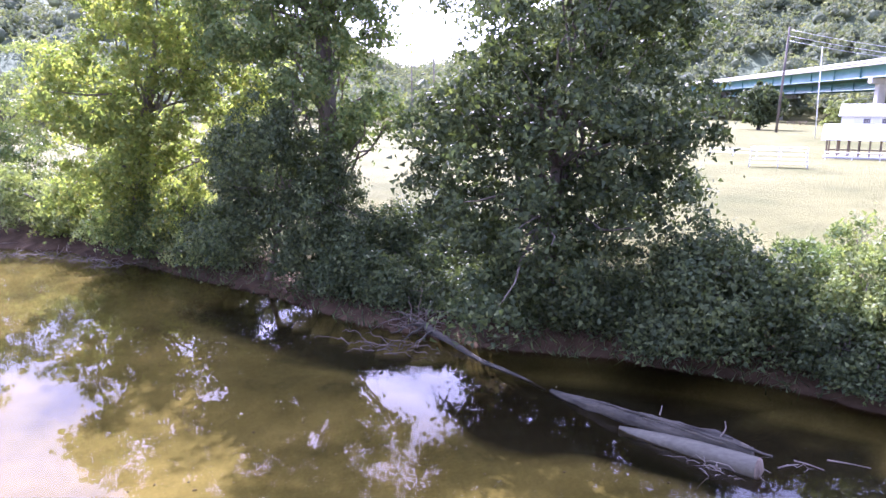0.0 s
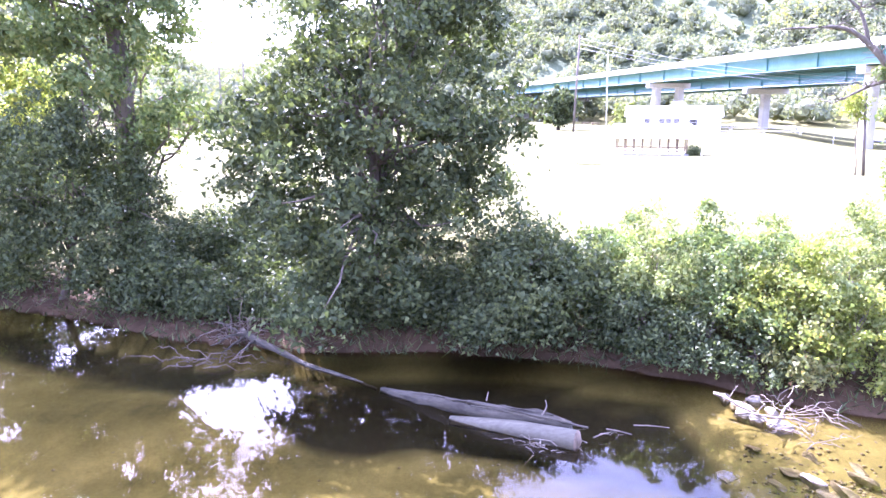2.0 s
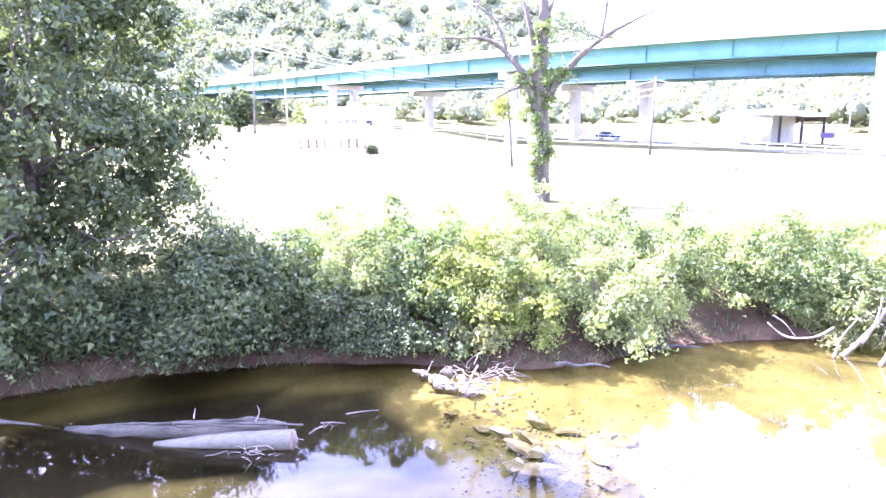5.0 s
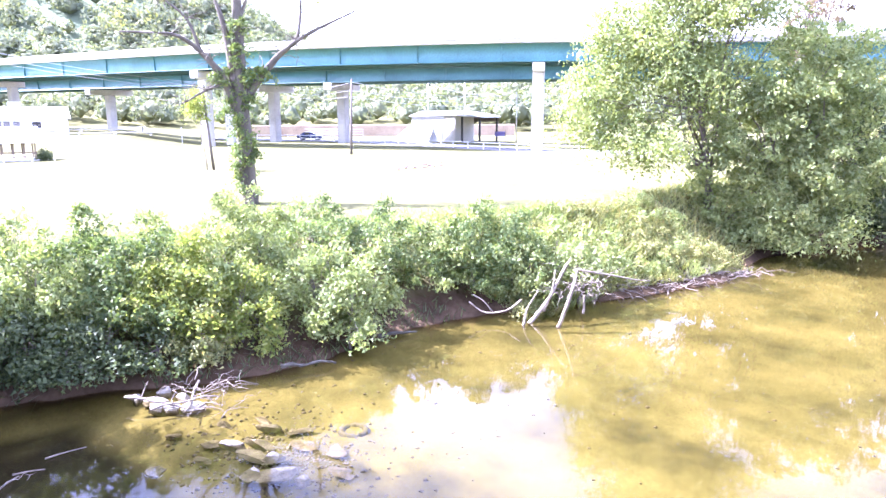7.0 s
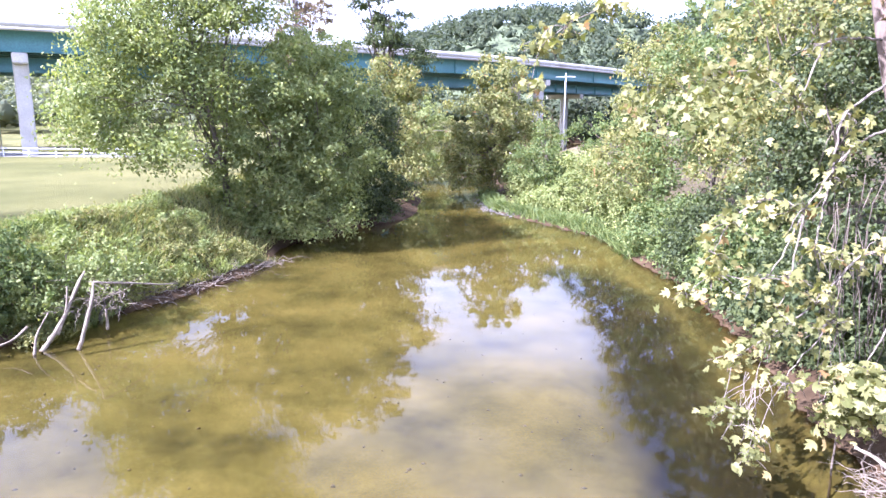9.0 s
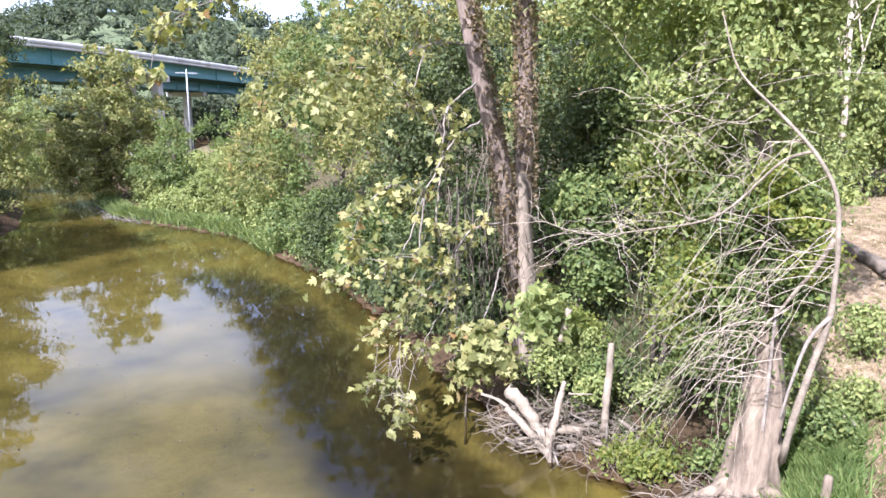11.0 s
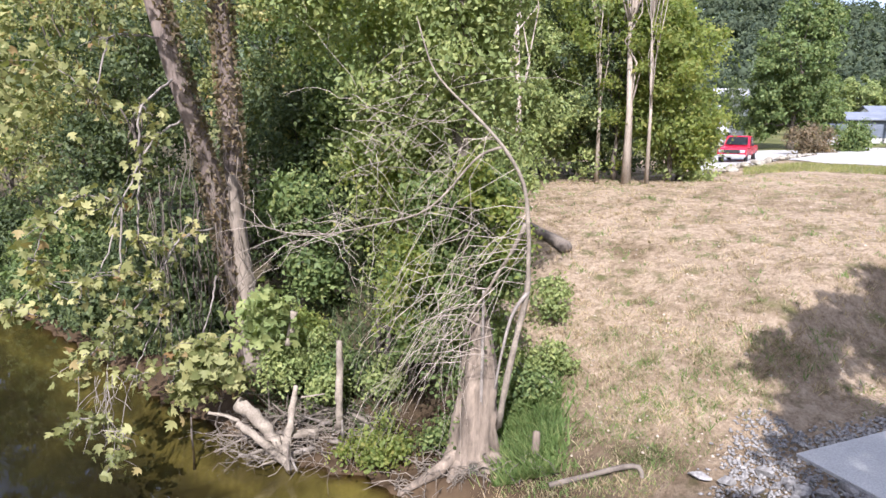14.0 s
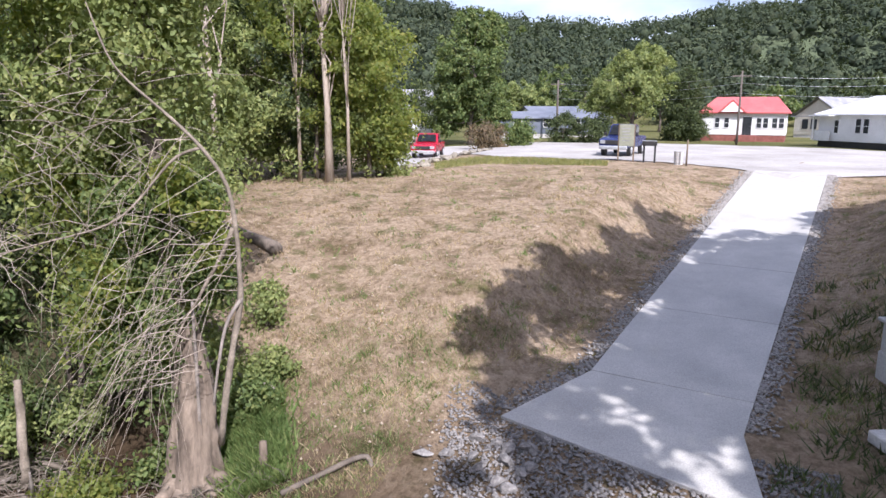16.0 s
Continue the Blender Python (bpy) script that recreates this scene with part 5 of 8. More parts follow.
twig_mass(log, a, a + rng.standard_normal((26, 3)) * np.array((0.25, 0.4, 0.08)), 0.014, 4, DEADWOOD)
log = empty_thing("drift_log", (21.5, 6.0, 0.0), "brown drift log with a root mass against the bank", "log")
limb("trunk", log, ((23.1, 8.5, 0.42), (22.5, 7.7, 0.24), (21.75, 6.55, 0.14), (21.05, 5.75, 0.03), (20.3, 4.4, 0.02), (19.5, 3.1, -0.1)), 0.13, 0.045, LOGBARK, "", 12, 0.2, 7)
for n, (a, c) in enumerate((((22.9, 8.2, 0.4), (22.0, 9.2, 0.25)), ((22.8, 8.3, 0.4), (23.2, 9.5, 0.7)), ((22.9, 8.1, 0.35), (22.1, 8.9, -0.05)), ((22.6, 7.8, 0.3), (21.7, 8.2, 0.0)))):
    limb("root", log, bend(a, c, 0.08, 6, 0.04, np.random.default_rng(80 + n)), 0.06, 0.02, LOGBARK, "", 7, 0.15, 60 + n)
a = np.array((23.0, 8.6, 0.4)) + rng.standard_normal((40, 3)) * np.array((0.35, 0.45, 0.2))
twig_mass(log, a, a + rng.standard_normal((40, 3)) * np.array((0.5, 0.6, 0.4)), 0.024, 8, BARK, "root_mass", label="spread of broken roots")
a = np.array((21.0, 8.6, 0.06)) + rng.standard_normal((30, 3)) * np.array((0.25, 0.9, 0.03))
twig_mass(log, a, a + rng.standard_normal((30, 3)) * np.array((0.4, 0.9, 0.12)), 0.022, 9, BARK, "stick_tangle", label="brown sticks at the water")
for n, (a, b) in enumerate((((17.0, -3.3, 0.03), (16.75, -3.9, 0.02)), ((17.25, -4.05, 0.04), (17.2, -4.95, 0.02)), ((16.5, -2.9, 0.03), (16.9, -3.4, 0.0)))):
    st = empty_thing("floating_stick", a, "pale stick floating by the log", "stick", "floating sticks")
    limb("stem", st, (a, np.add(a, b) / 2 + np.array((0, 0, 0.02)), b), 0.022, 0.012, DRIFT, "", 5, 0.1, n)


def rock_mesh(seed, sx, sy, sz):
    """A worn, broken stone: a cut and roughened block."""
    rng = np.random.default_rng(seed)
    bm = bmesh.new()
    bmesh.ops.create_icosphere(bm, subdivisions=2, radius=0.5)
    cuts = [Vector(rng.standard_normal(3)).normalized() for _ in range(10)]
    lim = [rng.uniform(0.18, 0.36) for _ in cuts]
    for v in bm.verts:
        for c, l in zip(cuts, lim):
            k = v.co.dot(c)
            if k > l:
                v.co -= c * (k - l)
        v.co += Vector(rng.standard_normal(3)) * 0.012
        v.co = Vector((v.co.x * sx, v.co.y * sy, v.co.z * sz)) * 1.25
    me = bpy.data.meshes.new("stone")
    bm.to_mesh(me)
    bm.free()
    me.materials.append(STONE)
    return me


ROCKS = ((19.4, -7.1, 0.5, 0.4, 0.45, 20), (19.1, -7.8, 0.6, 0.4, 0.45, 80), (18.7, -7.4, 0.7, 0.45, 0.45, 40), (17.9, -7.5, 0.55, 0.45, 0.5, 10), (17.5, -7.9, 0.6, 0.4, 0.6, 60), (18.3, -8.0, 0.5, 0.4, 0.4, 30), (18.2, -7.2, 0.45, 0.35, 0.5, 70),
         (14.7, -7.6, 0.85, 0.35, 0.3, 30), (14.5, -8.1, 0.95, 0.35, 0.32, 35), (14.0, -7.6, 0.9, 0.6, 0.28, 20), (13.6, -7.9, 0.6, 0.4, 0.3, 70), (12.8, -7.5, 1.3, 0.6, 0.3, 75), (13.3, -7.1, 0.8, 0.5, 0.26, 10),
         (12.25, -7.75, 0.45, 0.35, 0.3, 0), (15.1, -8.8, 0.7, 0.25, 0.26, 40), (15.0, -5.7, 0.7, 0.35, 0.26, 80), (15.5, -7.3, 0.6, 0.4, 0.12, 15), (14.9, -6.8, 0.5, 0.3, 0.1, 30), (15.8, -9.0, 0.6, 0.35, 0.14, 0),
         (14.5, -9.3, 0.8, 0.3, 0.12, 60), (13.8, -8.9, 0.9, 0.5, 0.1, 20), (16.3, -8.1, 0.6, 0.4, 0.14, 0), (16.6, -6.9, 0.5, 0.3, 0.12, 50), (12.9, -9.3, 0.9, 0.6, 0.08, 0), (12.0, -8.8, 0.7, 0.5, 0.08, 30))
for n, (x, y, sx, sy, sz, rz) in enumerate(ROCKS):
    rk = new("boulder" if sx > 0.75 else "stone", rock_mesh(n, sx, sy, sz))
    rk.matrix_world = pose(x, y, max(lie(x, y), -0.16) + sz * 0.16 - (0.06 if sz < 0.2 else 0.0), rng.uniform(-9, 9), rng.uniform(-9, 9), rz)
    tagged(rk, "pale broken slab of rock in the shallows" if sx > 0.75 else "flat river stone in the shallows", "rock", "rocks in the shallows")
    rk.data.name = "stone"
    if sz < 0.2:
        rk.data.materials[0] = BEDSTONE
tyre = empty_thing("sunken_tyre", (13.6, -10.4, -0.31), "old silted tyre lying on the river bed", "tyre")
tv, tq, tt = tube([(0.33 * math.cos(k / 24 * 2 * math.pi), 0.33 * math.sin(k / 24 * 2 * math.pi), 0.0) for k in range(25)], [0.095] * 25, 8)
child("tread", mesh_np("tread", tv, [tq], plain("silted_rubber", (0.1, 0.09, 0.06), (0.2, 0.18, 0.12), 0.9, 5, 30, 0.4), True), tyre)
deb = empty_thing("driftwood_pile", (17.3, -8.3, 0.1), "broken branches caught against the rocks", "driftwood")
a = np.array((17.4, -8.2, 0.3)) + rng.standard_normal((30, 3)) * np.array((0.7, 0.6, 0.1))
twig_mass(deb, a, a + rng.standard_normal((30, 3)) * np.array((0.7, 0.7, 0.25)), 0.015, 12, DRIFT, per=2)
for n, (a, c, r) in enumerate((((17.9, -11.0, 0.22), (17.2, -12.6, 0.1), 0.06), ((18.1, -15.2, 0.14), (17.6, -16.6, 0.1), 0.07), ((18.9, -6.6, 0.3), (17.3, -7.7, 0.1), 0.05), ((18.6, -8.6, 0.25), (17.0, -7.4, 0.2), 0.04), ((18.0, -6.9, 0.1), (17.1, -8.4, 0.3), 0.035))):
    limb("broken_limb", deb, bend(a, c, 0.05, 6, 0.05, np.random.default_rng(70 + n)), r, r * 0.5, LOGBARK if n < 2 else DRIFT, "", 7, 0.22, 13 + n)

# bleached snag at the waterline
snag = empty_thing("bleached_snag", P3(144, 26.0, 0.0), "bleached dead tree with curved limbs standing at the waterline", "dead tree")
for path, r0, r1 in ((((143.1, 25.8, -0.1), (144.0, 26.0, 0.32), (145.1, 26.2, 1.07), (146.0, 26.8, 1.9), (146.6, 27.2, 2.3)), 0.11, 0.05),
                     (((145.7, 25.3, -0.05), (146.6, 25.6, 1.18), (147.0, 25.7, 1.67), (147.1, 25.9, 2.15)), 0.08, 0.06),
                     (((147.1, 25.9, 2.15), (148.2, 26.0, 2.05), (149.5, 26.4, 1.9), (151.6, 27.2, 1.55), (153.1, 28.2, 1.3)), 0.05, 0.03),
                     (((138.0, 26.0, 0.73), (139.3, 25.8, 0.28), (141.4, 25.8, 0.44), (142.5, 26.0, 0.83)), 0.035, 0.05),
                     (((138.3, 26.3, 0.95), (139.2, 26.2, 0.75), (140.0, 26, 0.35)), 0.03, 0.03),
                     (((142.7, 25.4, -0.1), (142.9, 25.7, 0.53), (143.9, 26.0, 1.22)), 0.06, 0.025),
                     (((144.4, 26.0, 0.4), (145.2, 26.3, 1.29), (145.3, 26.5, 1.95)), 0.06, 0.03),
                     (((147.8, 26.6, 0.2), (147.8, 26.6, 0.96)), 0.06, 0.05)):
    limb("bleached_limb", snag, [P3(*q) for q in path], r0 * 0.85, r1 * 0.75, BLEACHED, "", 8, 0.2, int(r0 * 1000))
a = np.array([P3(rng.uniform(145.5, 149.5), rng.uniform(26, 27.5), rng.uniform(0.8, 1.9)) for _ in range(70)])
twig_mass(snag, a, a + rng.standard_normal((70, 3)) * np.array((0.5, 0.5, 0.5)), 0.016, 15, DRIFT)
for n, (b0, b1, d, c) in enumerate(((151, 162, 31.5, 110), (37, 46, 43.5, 90), (214, 222, 15.8, 60))):
    dr = empty_thing("driftwood_line", P3((b0 + b1) / 2, d, 0.1), "line of pale driftwood along the waterline", "driftwood", "driftwood lines")
    bb = rng.uniform(b0, b1, c)
    if n == 0:
        xs = np.interp(bb, (151, 156, 162), (14.2, 12.9, 11.6)) + rng.normal(0.5, 0.4, c)
        ys = np.interp(bb, (151, 156, 162), (-26.5, -30.5, -35.5))
    else:
        dd = (np.interp(bb, (37, 41, 46), (46, 43.5, 38.5)) if n == 1 else np.full(c, 15.8)) + rng.normal(0.3, 0.5, c)
        xs, ys = np.sin(np.radians(bb)) * dd, np.cos(np.radians(bb)) * dd
    a = np.stack((xs, ys, np.maximum(height(xs, ys), 0) + 0.08), 1)
    twig_mass(dr, a, a + rng.standard_normal((c, 3)) * np.array((0.7, 0.8, 0.22)), 0.02, 16 + n, DRIFT, "stick_litter", 0.05, 1, "bleached sticks")

# root and debris pile under the sycamore
pile = empty_thing("uprooted_debris", P3(214, 15.6, 0.0), "heap of bleached roots, limbs and twigs at the waterline", "driftwood")
for path, r0, r1 in ((((210.8, 15.2, 1.05), (211.8, 15.1, 0.85), (213.2, 15.0, 0.5), (214.4, 14.9, 0.2), (215.3, 14.8, -0.08)), 0.09, 0.13),
                     (((214.5, 14.9, 0.1), (214.9, 15.1, 0.5), (215.2, 15.2, 0.9), (215.6, 15.3, 1.45), (215.8, 15.3, 1.75)), 0.15, 0.07),
                     (((214.4, 15.2, 0.5), (215.6, 15.3, 0.56), (217.5, 15.4, 0.52)), 0.13, 0.12), (((210.9, 15.7, 1.3), (212.0, 15.5, 1.15), (213.4, 15.3, 0.67), (214.3, 15.1, 0.3)), 0.2, 0.16),
                     (((219.4, 15.7, 0.4), (219.4, 15.6, 1.21), (219.6, 15.7, 2.0), (219.6, 15.7, 2.62)), 0.13, 0.09), (((208.6, 15.6, 1.2), (209.8, 15.5, 1.15), (211.0, 15.4, 1.0)), 0.05, 0.05),
                     (((216.0, 15.2, 0.15), (212.6, 15.0, 0.05)), 0.05, 0.03), (((215.9, 16.9, 3.05), (215.6, 16.9, 2.6), (215.3, 16.9, 2.2)), 0.11, 0.1), (((216.2, 15.4, 1.42), (218.2, 15.5, 1.42)), 0.03, 0.02)):
    limb("bleached_limb", pile, [P3(*q) for q in path], r0 * 0.8, r1 * 0.8, BLEACHED, "", 10, 0.2, int(r0 * 1000))
for n in range(34):
    s, z = P3(rng.uniform(210.5, 223), rng.uniform(15.0, 16.6), 0), rng.uniform(0.05, 0.7)
    d = rng.standard_normal(3) * np.array((0.8, 0.8, 0.3))
    q = [s + np.array((0, 0, z)), s + d * 0.5 + np.array((0, 0, z + rng.uniform(0, 0.25))), s + d + np.array((0, 0, max(0.03, z + d[2])))]
    limb("broken_limb", pile, q, rng.uniform(0.025, 0.07), 0.02, (DRIFT, DEADWOOD, BARK)[n % 3], "", 6, 0.12, 500 + n)
a = np.array([P3(rng.uniform(210.5, 223), rng.uniform(14.8, 16.8), rng.uniform(0.05, 0.6)) for _ in range(380)])
twig_mass(pile, a, a + rng.standard_normal((380, 3)) * np.array((0.6, 0.6, 0.18)), 0.012, 21, DRIFT)
a = np.array([P3(rng.uniform(224, 237), rng.uniform(13.2, 14.4), 0.0) for _ in range(130)])
a[:, 2] = height(a[:, 0], a[:, 1]) + 0.06
twig_mass(pile, a, a + rng.standard_normal((130, 3)) * np.array((0.6, 0.6, 0.1)), 0.014, 22, DRIFT)

# ivy-hung stump tree and the dead top leaning on it
IVY = LEAF_MID
stump = empty_thing("ivy_tree", P3(230.5, 14.4, 0.0), "pale flared dead trunk wrapped in ivy with a dark upper stem", "tree")
rg = np.random.default_rng(31)
levels, sides = 26, 44
lv = np.linspace(0, 1, levels)[:, None]
th = np.linspace(0, 2 * np.pi, sides, endpoint=False)[None, :]
axis = spline([P3(231.0, 14.2, -0.3), P3(231.2, 14.25, 0.7), P3(231.5, 14.35, 1.7), P3(231.6, 14.45, 2.6), P3(231.4, 14.6, 3.5)], levels)
girth = np.interp(lv, (0, 0.08, 0.2, 0.45, 0.75, 1.0), (0.86, 0.7, 0.52, 0.42, 0.34, 0.16))
lobes = 0.3 * np.abs(np.sin(th * 2.5 + 0.6)) ** 0.6 + 0.16 * np.sin(th * 7 + 3 * lv) + 0.1 * np.sin(th * 13 + 1.5 + 5 * lv)
girth = girth * (1 + (lobes - 0.12) * np.interp(lv, (0, 0.3, 1), (1.0, 0.55, 0.5)) + 0.05 * rg.standard_normal((levels, sides)))
v = np.stack((axis[:, None, 0] + girth * np.cos(th), axis[:, None, 1] + girth * np.sin(th), axis[:, None, 2] + (0.22 * np.sin(th * 3) + 0.16 * np.sin(th * 8 + 1) + 0.08 * np.sin(th * 17)) * lv ** 3), -1).reshape(-1, 3)
q = (np.arange(levels - 1)[:, None] * sides + np.arange(sides)[None, :]).ravel()
q1 = (np.arange(levels - 1)[:, None] * sides + (np.arange(sides)[None, :] + 1) % sides).ravel()
child("stump", mesh_np("stump", v - np.array(stump.location), np.stack((q, q1, q1 + sides, q + sides), 1), STUMPWOOD, True), stump, "tan ragged flared base with root lobes")
# no opening is cut: a dark lump stands in for the hollow's shade
hole = np.array([P3(231.3, 13.72, 0.5), P3(231.4, 13.66, 0.22), P3(231.2, 13.62, 0.0)])
hv, hq, ht = tube(hole - np.array(stump.location), (0.1, 0.2, 0.16), 10, 0.2, rg)
child("hollow", mesh_np("hollow", hv, [hq, ht], LOGBARK, True), stump, "rotted hollow, its shade set on as a dark lump")
for n, (b, r, z) in enumerate(((224.5, 1.5, 0.1), (228.5, 1.35, 0.05), (234.0, 1.2, 0.25), (238.5, 1.1, 0.5))):
    limb("root", stump, [P3(230.6, 14.2, 0.6), P3((b + 230.6) / 2, 14.2 - r * 0.45, 0.3 + z * 0.5), P3(b, 14.2 - r * 0.6, z - 0.08)], 0.2, 0.05, STUMPWOOD, "", 8, 0.12, 310 + n)
limb("upper_stem", stump, [P3(230.8, 15.0, 2.4), P3(230.2, 15.2, 4.9), P3(230.0, 15.2, 6.8), P3(229.7, 15.2, 8.8), P3(229.4, 15.2, 12.5)], 0.24, 0.18, BARK, "dark rough stem", 12, 0.08, 32)
pts, _, way = crown_points(around(230, 14.9, (-0.1, 0, 4.4, 0.75, 0.7, 1.3), (-0.5, 0, 6.1, 0.9, 0.8, 0.9), (0.6, 0.2, 6.2, 0.6, 0.6, 0.8), (-0.9, 0, 4.8, 0.7, 0.6, 0.6), (0.1, 0.1, 3.1, 0.5, 0.5, 0.8), (0.0, -0.25, 1.9, 0.5, 0.4, 0.9), (-0.35, -0.3, 0.9, 0.6, 0.4, 0.5), (0, 0, 3.6, 0.55, 0.5, 0.7), (-0.9, -0.2, 3.4, 0.6, 0.5, 0.9), (0.8, 0.0, 4.7, 0.7, 0.6, 0.9)), 16000, rg, 0.35)
v, f = leaf_arrays(pts - np.array(stump.location), 0.115, rg, 0.7, False, 0.75, way, True)
child("ivy", mesh_np("ivy", v, f, LEAF_MID), stump, "green ivy leaves")
pts, _, way = crown_points(around(230, 14.7, (-0.9, -0.2, 4.9, 0.6, 0.5, 0.6), (0.9, -0.2, 5.6, 0.6, 0.5, 0.7), (0.2, -0.4, 6.6, 0.6, 0.4, 0.5), (-1.4, -0.2, 3.7, 0.5, 0.4, 0.5)), 2600, rg, 0.3)
v, f = leaf_arrays(pts - np.array(stump.location), 0.12, rg, 0.7, False, 0.75, way, True)
child("vine", mesh_np("vine", v, f, LEAF_YELLOW), stump, "yellowing vine leaves")
pts, _, way = crown_points(around(229.5, 15.2, (0, 0, 9.5, 1.6, 1.4, 1.8), (-1.4, 0.4, 8.0, 1.2, 1.2, 1.2), (1.0, 0.6, 11.5, 2.2, 2.0, 1.8), (-2.5, 0.5, 11, 2.2, 2.0, 1.6), (0.2, -0.1, 7.4, 0.6, 0.5, 1.2), (0, -0.1, 9.4, 0.6, 0.5, 1.4)), 22000, rg, 0.5)
v, f = leaf_arrays(pts - np.array(stump.location), 0.13, rg, 0.5, False, 0.75, way, True)
child("crown", mesh_np("crown", v, f, LEAF_LIGHT), stump, "green vine leaves")
dead = empty_thing("dead_leaning_top", P3(233.9, 13.6, 0.6), "dead grey broken tree top arched over with bare twigs", "dead tree")
main = [P3(*q) for q in ((233.4, 13.9, 1.3), (233.9, 13.6, 2.31), (234.8, 13.6, 3.44), (235.7, 13.6, 4.38), (235.6, 13.6, 5.02), (235.6, 13.6, 5.63), (235.2, 13.6, 6.59), (233.3, 13.6, 7.28), (231.2, 13.6, 7.81), (228.7, 13.6, 8.35),
                         (227.4, 13.6, 8.74), (226.3, 13.6, 9.66))]
limb("dead_limb", dead, main, 0.07, 0.012, BLEACHED, "", 8, 0.13, 33)
second = [P3(*q) for q in ((233.4, 13.6, 7.25), (231.3, 13.8, 7.11), (229.0, 13.8, 6.38), (226.7, 13.8, 5.87), (222.0, 13.8, 5.65), (217.1, 13.8, 5.41), (212.0, 13.8, 5.87))]
limb("dead_limb", dead, second, 0.032, 0.008, BLEACHED, "", 6, 0.06, 34)
third = [P3(*q) for q in ((235.3, 13.6, 5.74), (234.2, 13.8, 5.11), (233.0, 13.8, 4.66), (232.3, 13.8, 4.34), (231.0, 13.8, 3.89), (230.2, 13.8, 3.36))]
limb("dead_limb", dead, third, 0.05, 0.015, BLEACHED, "", 6, 0.06, 35)
limb("dead_limb", dead, [P3(*q) for q in ((235.7, 13.6, 4.38), (234.3, 13.4, 4.0), (233.4, 13.3, 3.0), (233.0, 13.3, 2.4))], 0.045, 0.02, DEADWOOD, "", 6, 0.06, 36)
limb("dead_limb", dead, [P3(*q) for q in ((231.8, 14.0, 1.0), (231.9, 13.9, 3.0), (231.9, 13.9, 4.3))], 0.04, 0.03, DEADWOOD, "", 6, 0.06, 37)
a, b = [], []
for _ in range(20):
    s = P3(rg.uniform(229.4, 233.0), rg.uniform(13.1, 13.7), rg.uniform(2.9, 4.8))
    a.append(s)
    b.append(P3(rg.uniform(219.0, 229.5), rg.uniform(12.8, 14.2), rg.uniform(0.7, 3.4)))
for _ in range(32):
    k = rg.integers(2, 8)
    s = main[k] + (main[k + 1] - main[k]) * rg.random() if rg.random() < 0.5 else P3(rg.uniform(226.5, 232.5), rg.uniform(13.4, 14.0), rg.uniform(3.4, 6.0))
    a.append(s)
    b.append(P3(rg.uniform(219.5, 231), rg.uniform(12.9, 14.0), rg.uniform(0.8, 4.6)))
twig_mass(dead, a, b, 0.008, 38, BARK_PALE, "drooping_twig", 0.2, 2, crook=0.022)
a, b = [], []
for _ in range(52):
    k = rg.integers(2, 6)
    s = second[k] + (second[min(k + 1, 6)] - second[k]) * rg.random()
    a.append(s)
    b.append(s + rg.standard_normal(3) * np.array((0.9, 0.9, 0.75)) + np.array((0.4, -0.2, 0.1)))
for _ in range(60):
    s = P3(rg.uniform(221, 229.5), 13.9, rg.uniform(6.2, 8.6))
    a.append(s)
    b.append(s + rg.standard_normal(3) * np.array((0.8, 0.8, 0.6)))
twig_mass(dead, a, b, 0.007, 39, BARK_PALE, "fine_twig", 0.08, 2, crook=0.02)
for n, (b, d, z, r, h, m, c) in enumerate(((222.8, 14.5, 0.55, 0.85, 0.55, LEAF_YELLOW, 2600), (235.3, 15.4, 1.6, 0.7, 0.5, LEAF_MID, 1800), (237.5, 16.5, 2.0, 0.8, 0.4, LEAF_LIGHT, 1600), (217, 17.5, 2.0, 0.8, 0.45, LEAF_LIGHT, 1700),
                                           (226.5, 18, 3.4, 1.3, 1.2, LEAF_YELLOW, 3000), (238.0, 18.5, 2.9, 0.6, 0.7, LEAF_LIGHT, 1400), (216.6, 18.4, 2.4, 0.6, 0.4, LEAF_YELLOW, 1000), (219.0, 17.0, 1.7, 0.6, 0.35, LEAF_MID, 1100),
                                           (223.4, 16.4, 1.5, 0.6, 0.4, LEAF_LIGHT, 1300), (218.2, 16.4, 1.4, 0.6, 0.4, LEAF_LIGHT, 1500), 
                                           (214.8, 16.8, 1.7, 0.6, 0.5, LEAF_LIGHT, 1500), (222.0, 16.9, 1.6, 0.6, 0.35, LEAF_DARK, 1200))):
    g = max(lie(*polar(b, d)), 0)
    tree("bank_weed", at(b, d, 0.05), around(b, d, (0, 0, max(z, g + 0.3), r, r, h)), c, m, 0.13, "low leafy weeds at the foot of the bank", seed=300 + n, limbs=8, radius=0.02, group="bank weeds", category="weeds", low=g, clump=0.3, folded=True)
for n, (b, d, z, m) in enumerate(((209.3, 16.5, 2.1, LEAF_SYC), (207.2, 16.6, 1.9, LEAF_SYC), (213.6, 17.0, 3.0, LEAF_LIGHT))):
    tree("sycamore_sapling", at(b, d, 0.1), around(b, d, (0, 0, z, 0.7, 0.7, 0.65)), 260, m, 0.24, "young sycamore shoot with broad pale leaves", seed=320 + n, limbs=6, radius=0.03, group="saplings", category="shrub", lobed=True, clump=0.4)
st = empty_thing("wooden_stake", (-11.4, -7.5, lie(-11.4, -7.5)), "short weathered wooden stake in the bank", "stake")
limb("stake", st, [(-11.4, -7.5, lie(-11.4, -7.5) - 0.2), (-11.45, -7.5, lie(-11.4, -7.5) + 0.62)], 0.1, 0.08, STUMPWOOD, "", 7, 0.04, 41)
st = empty_thing("fallen_branch", P3(236.5, 14.5, 1.9), "short grey branch on the grass", "branch")
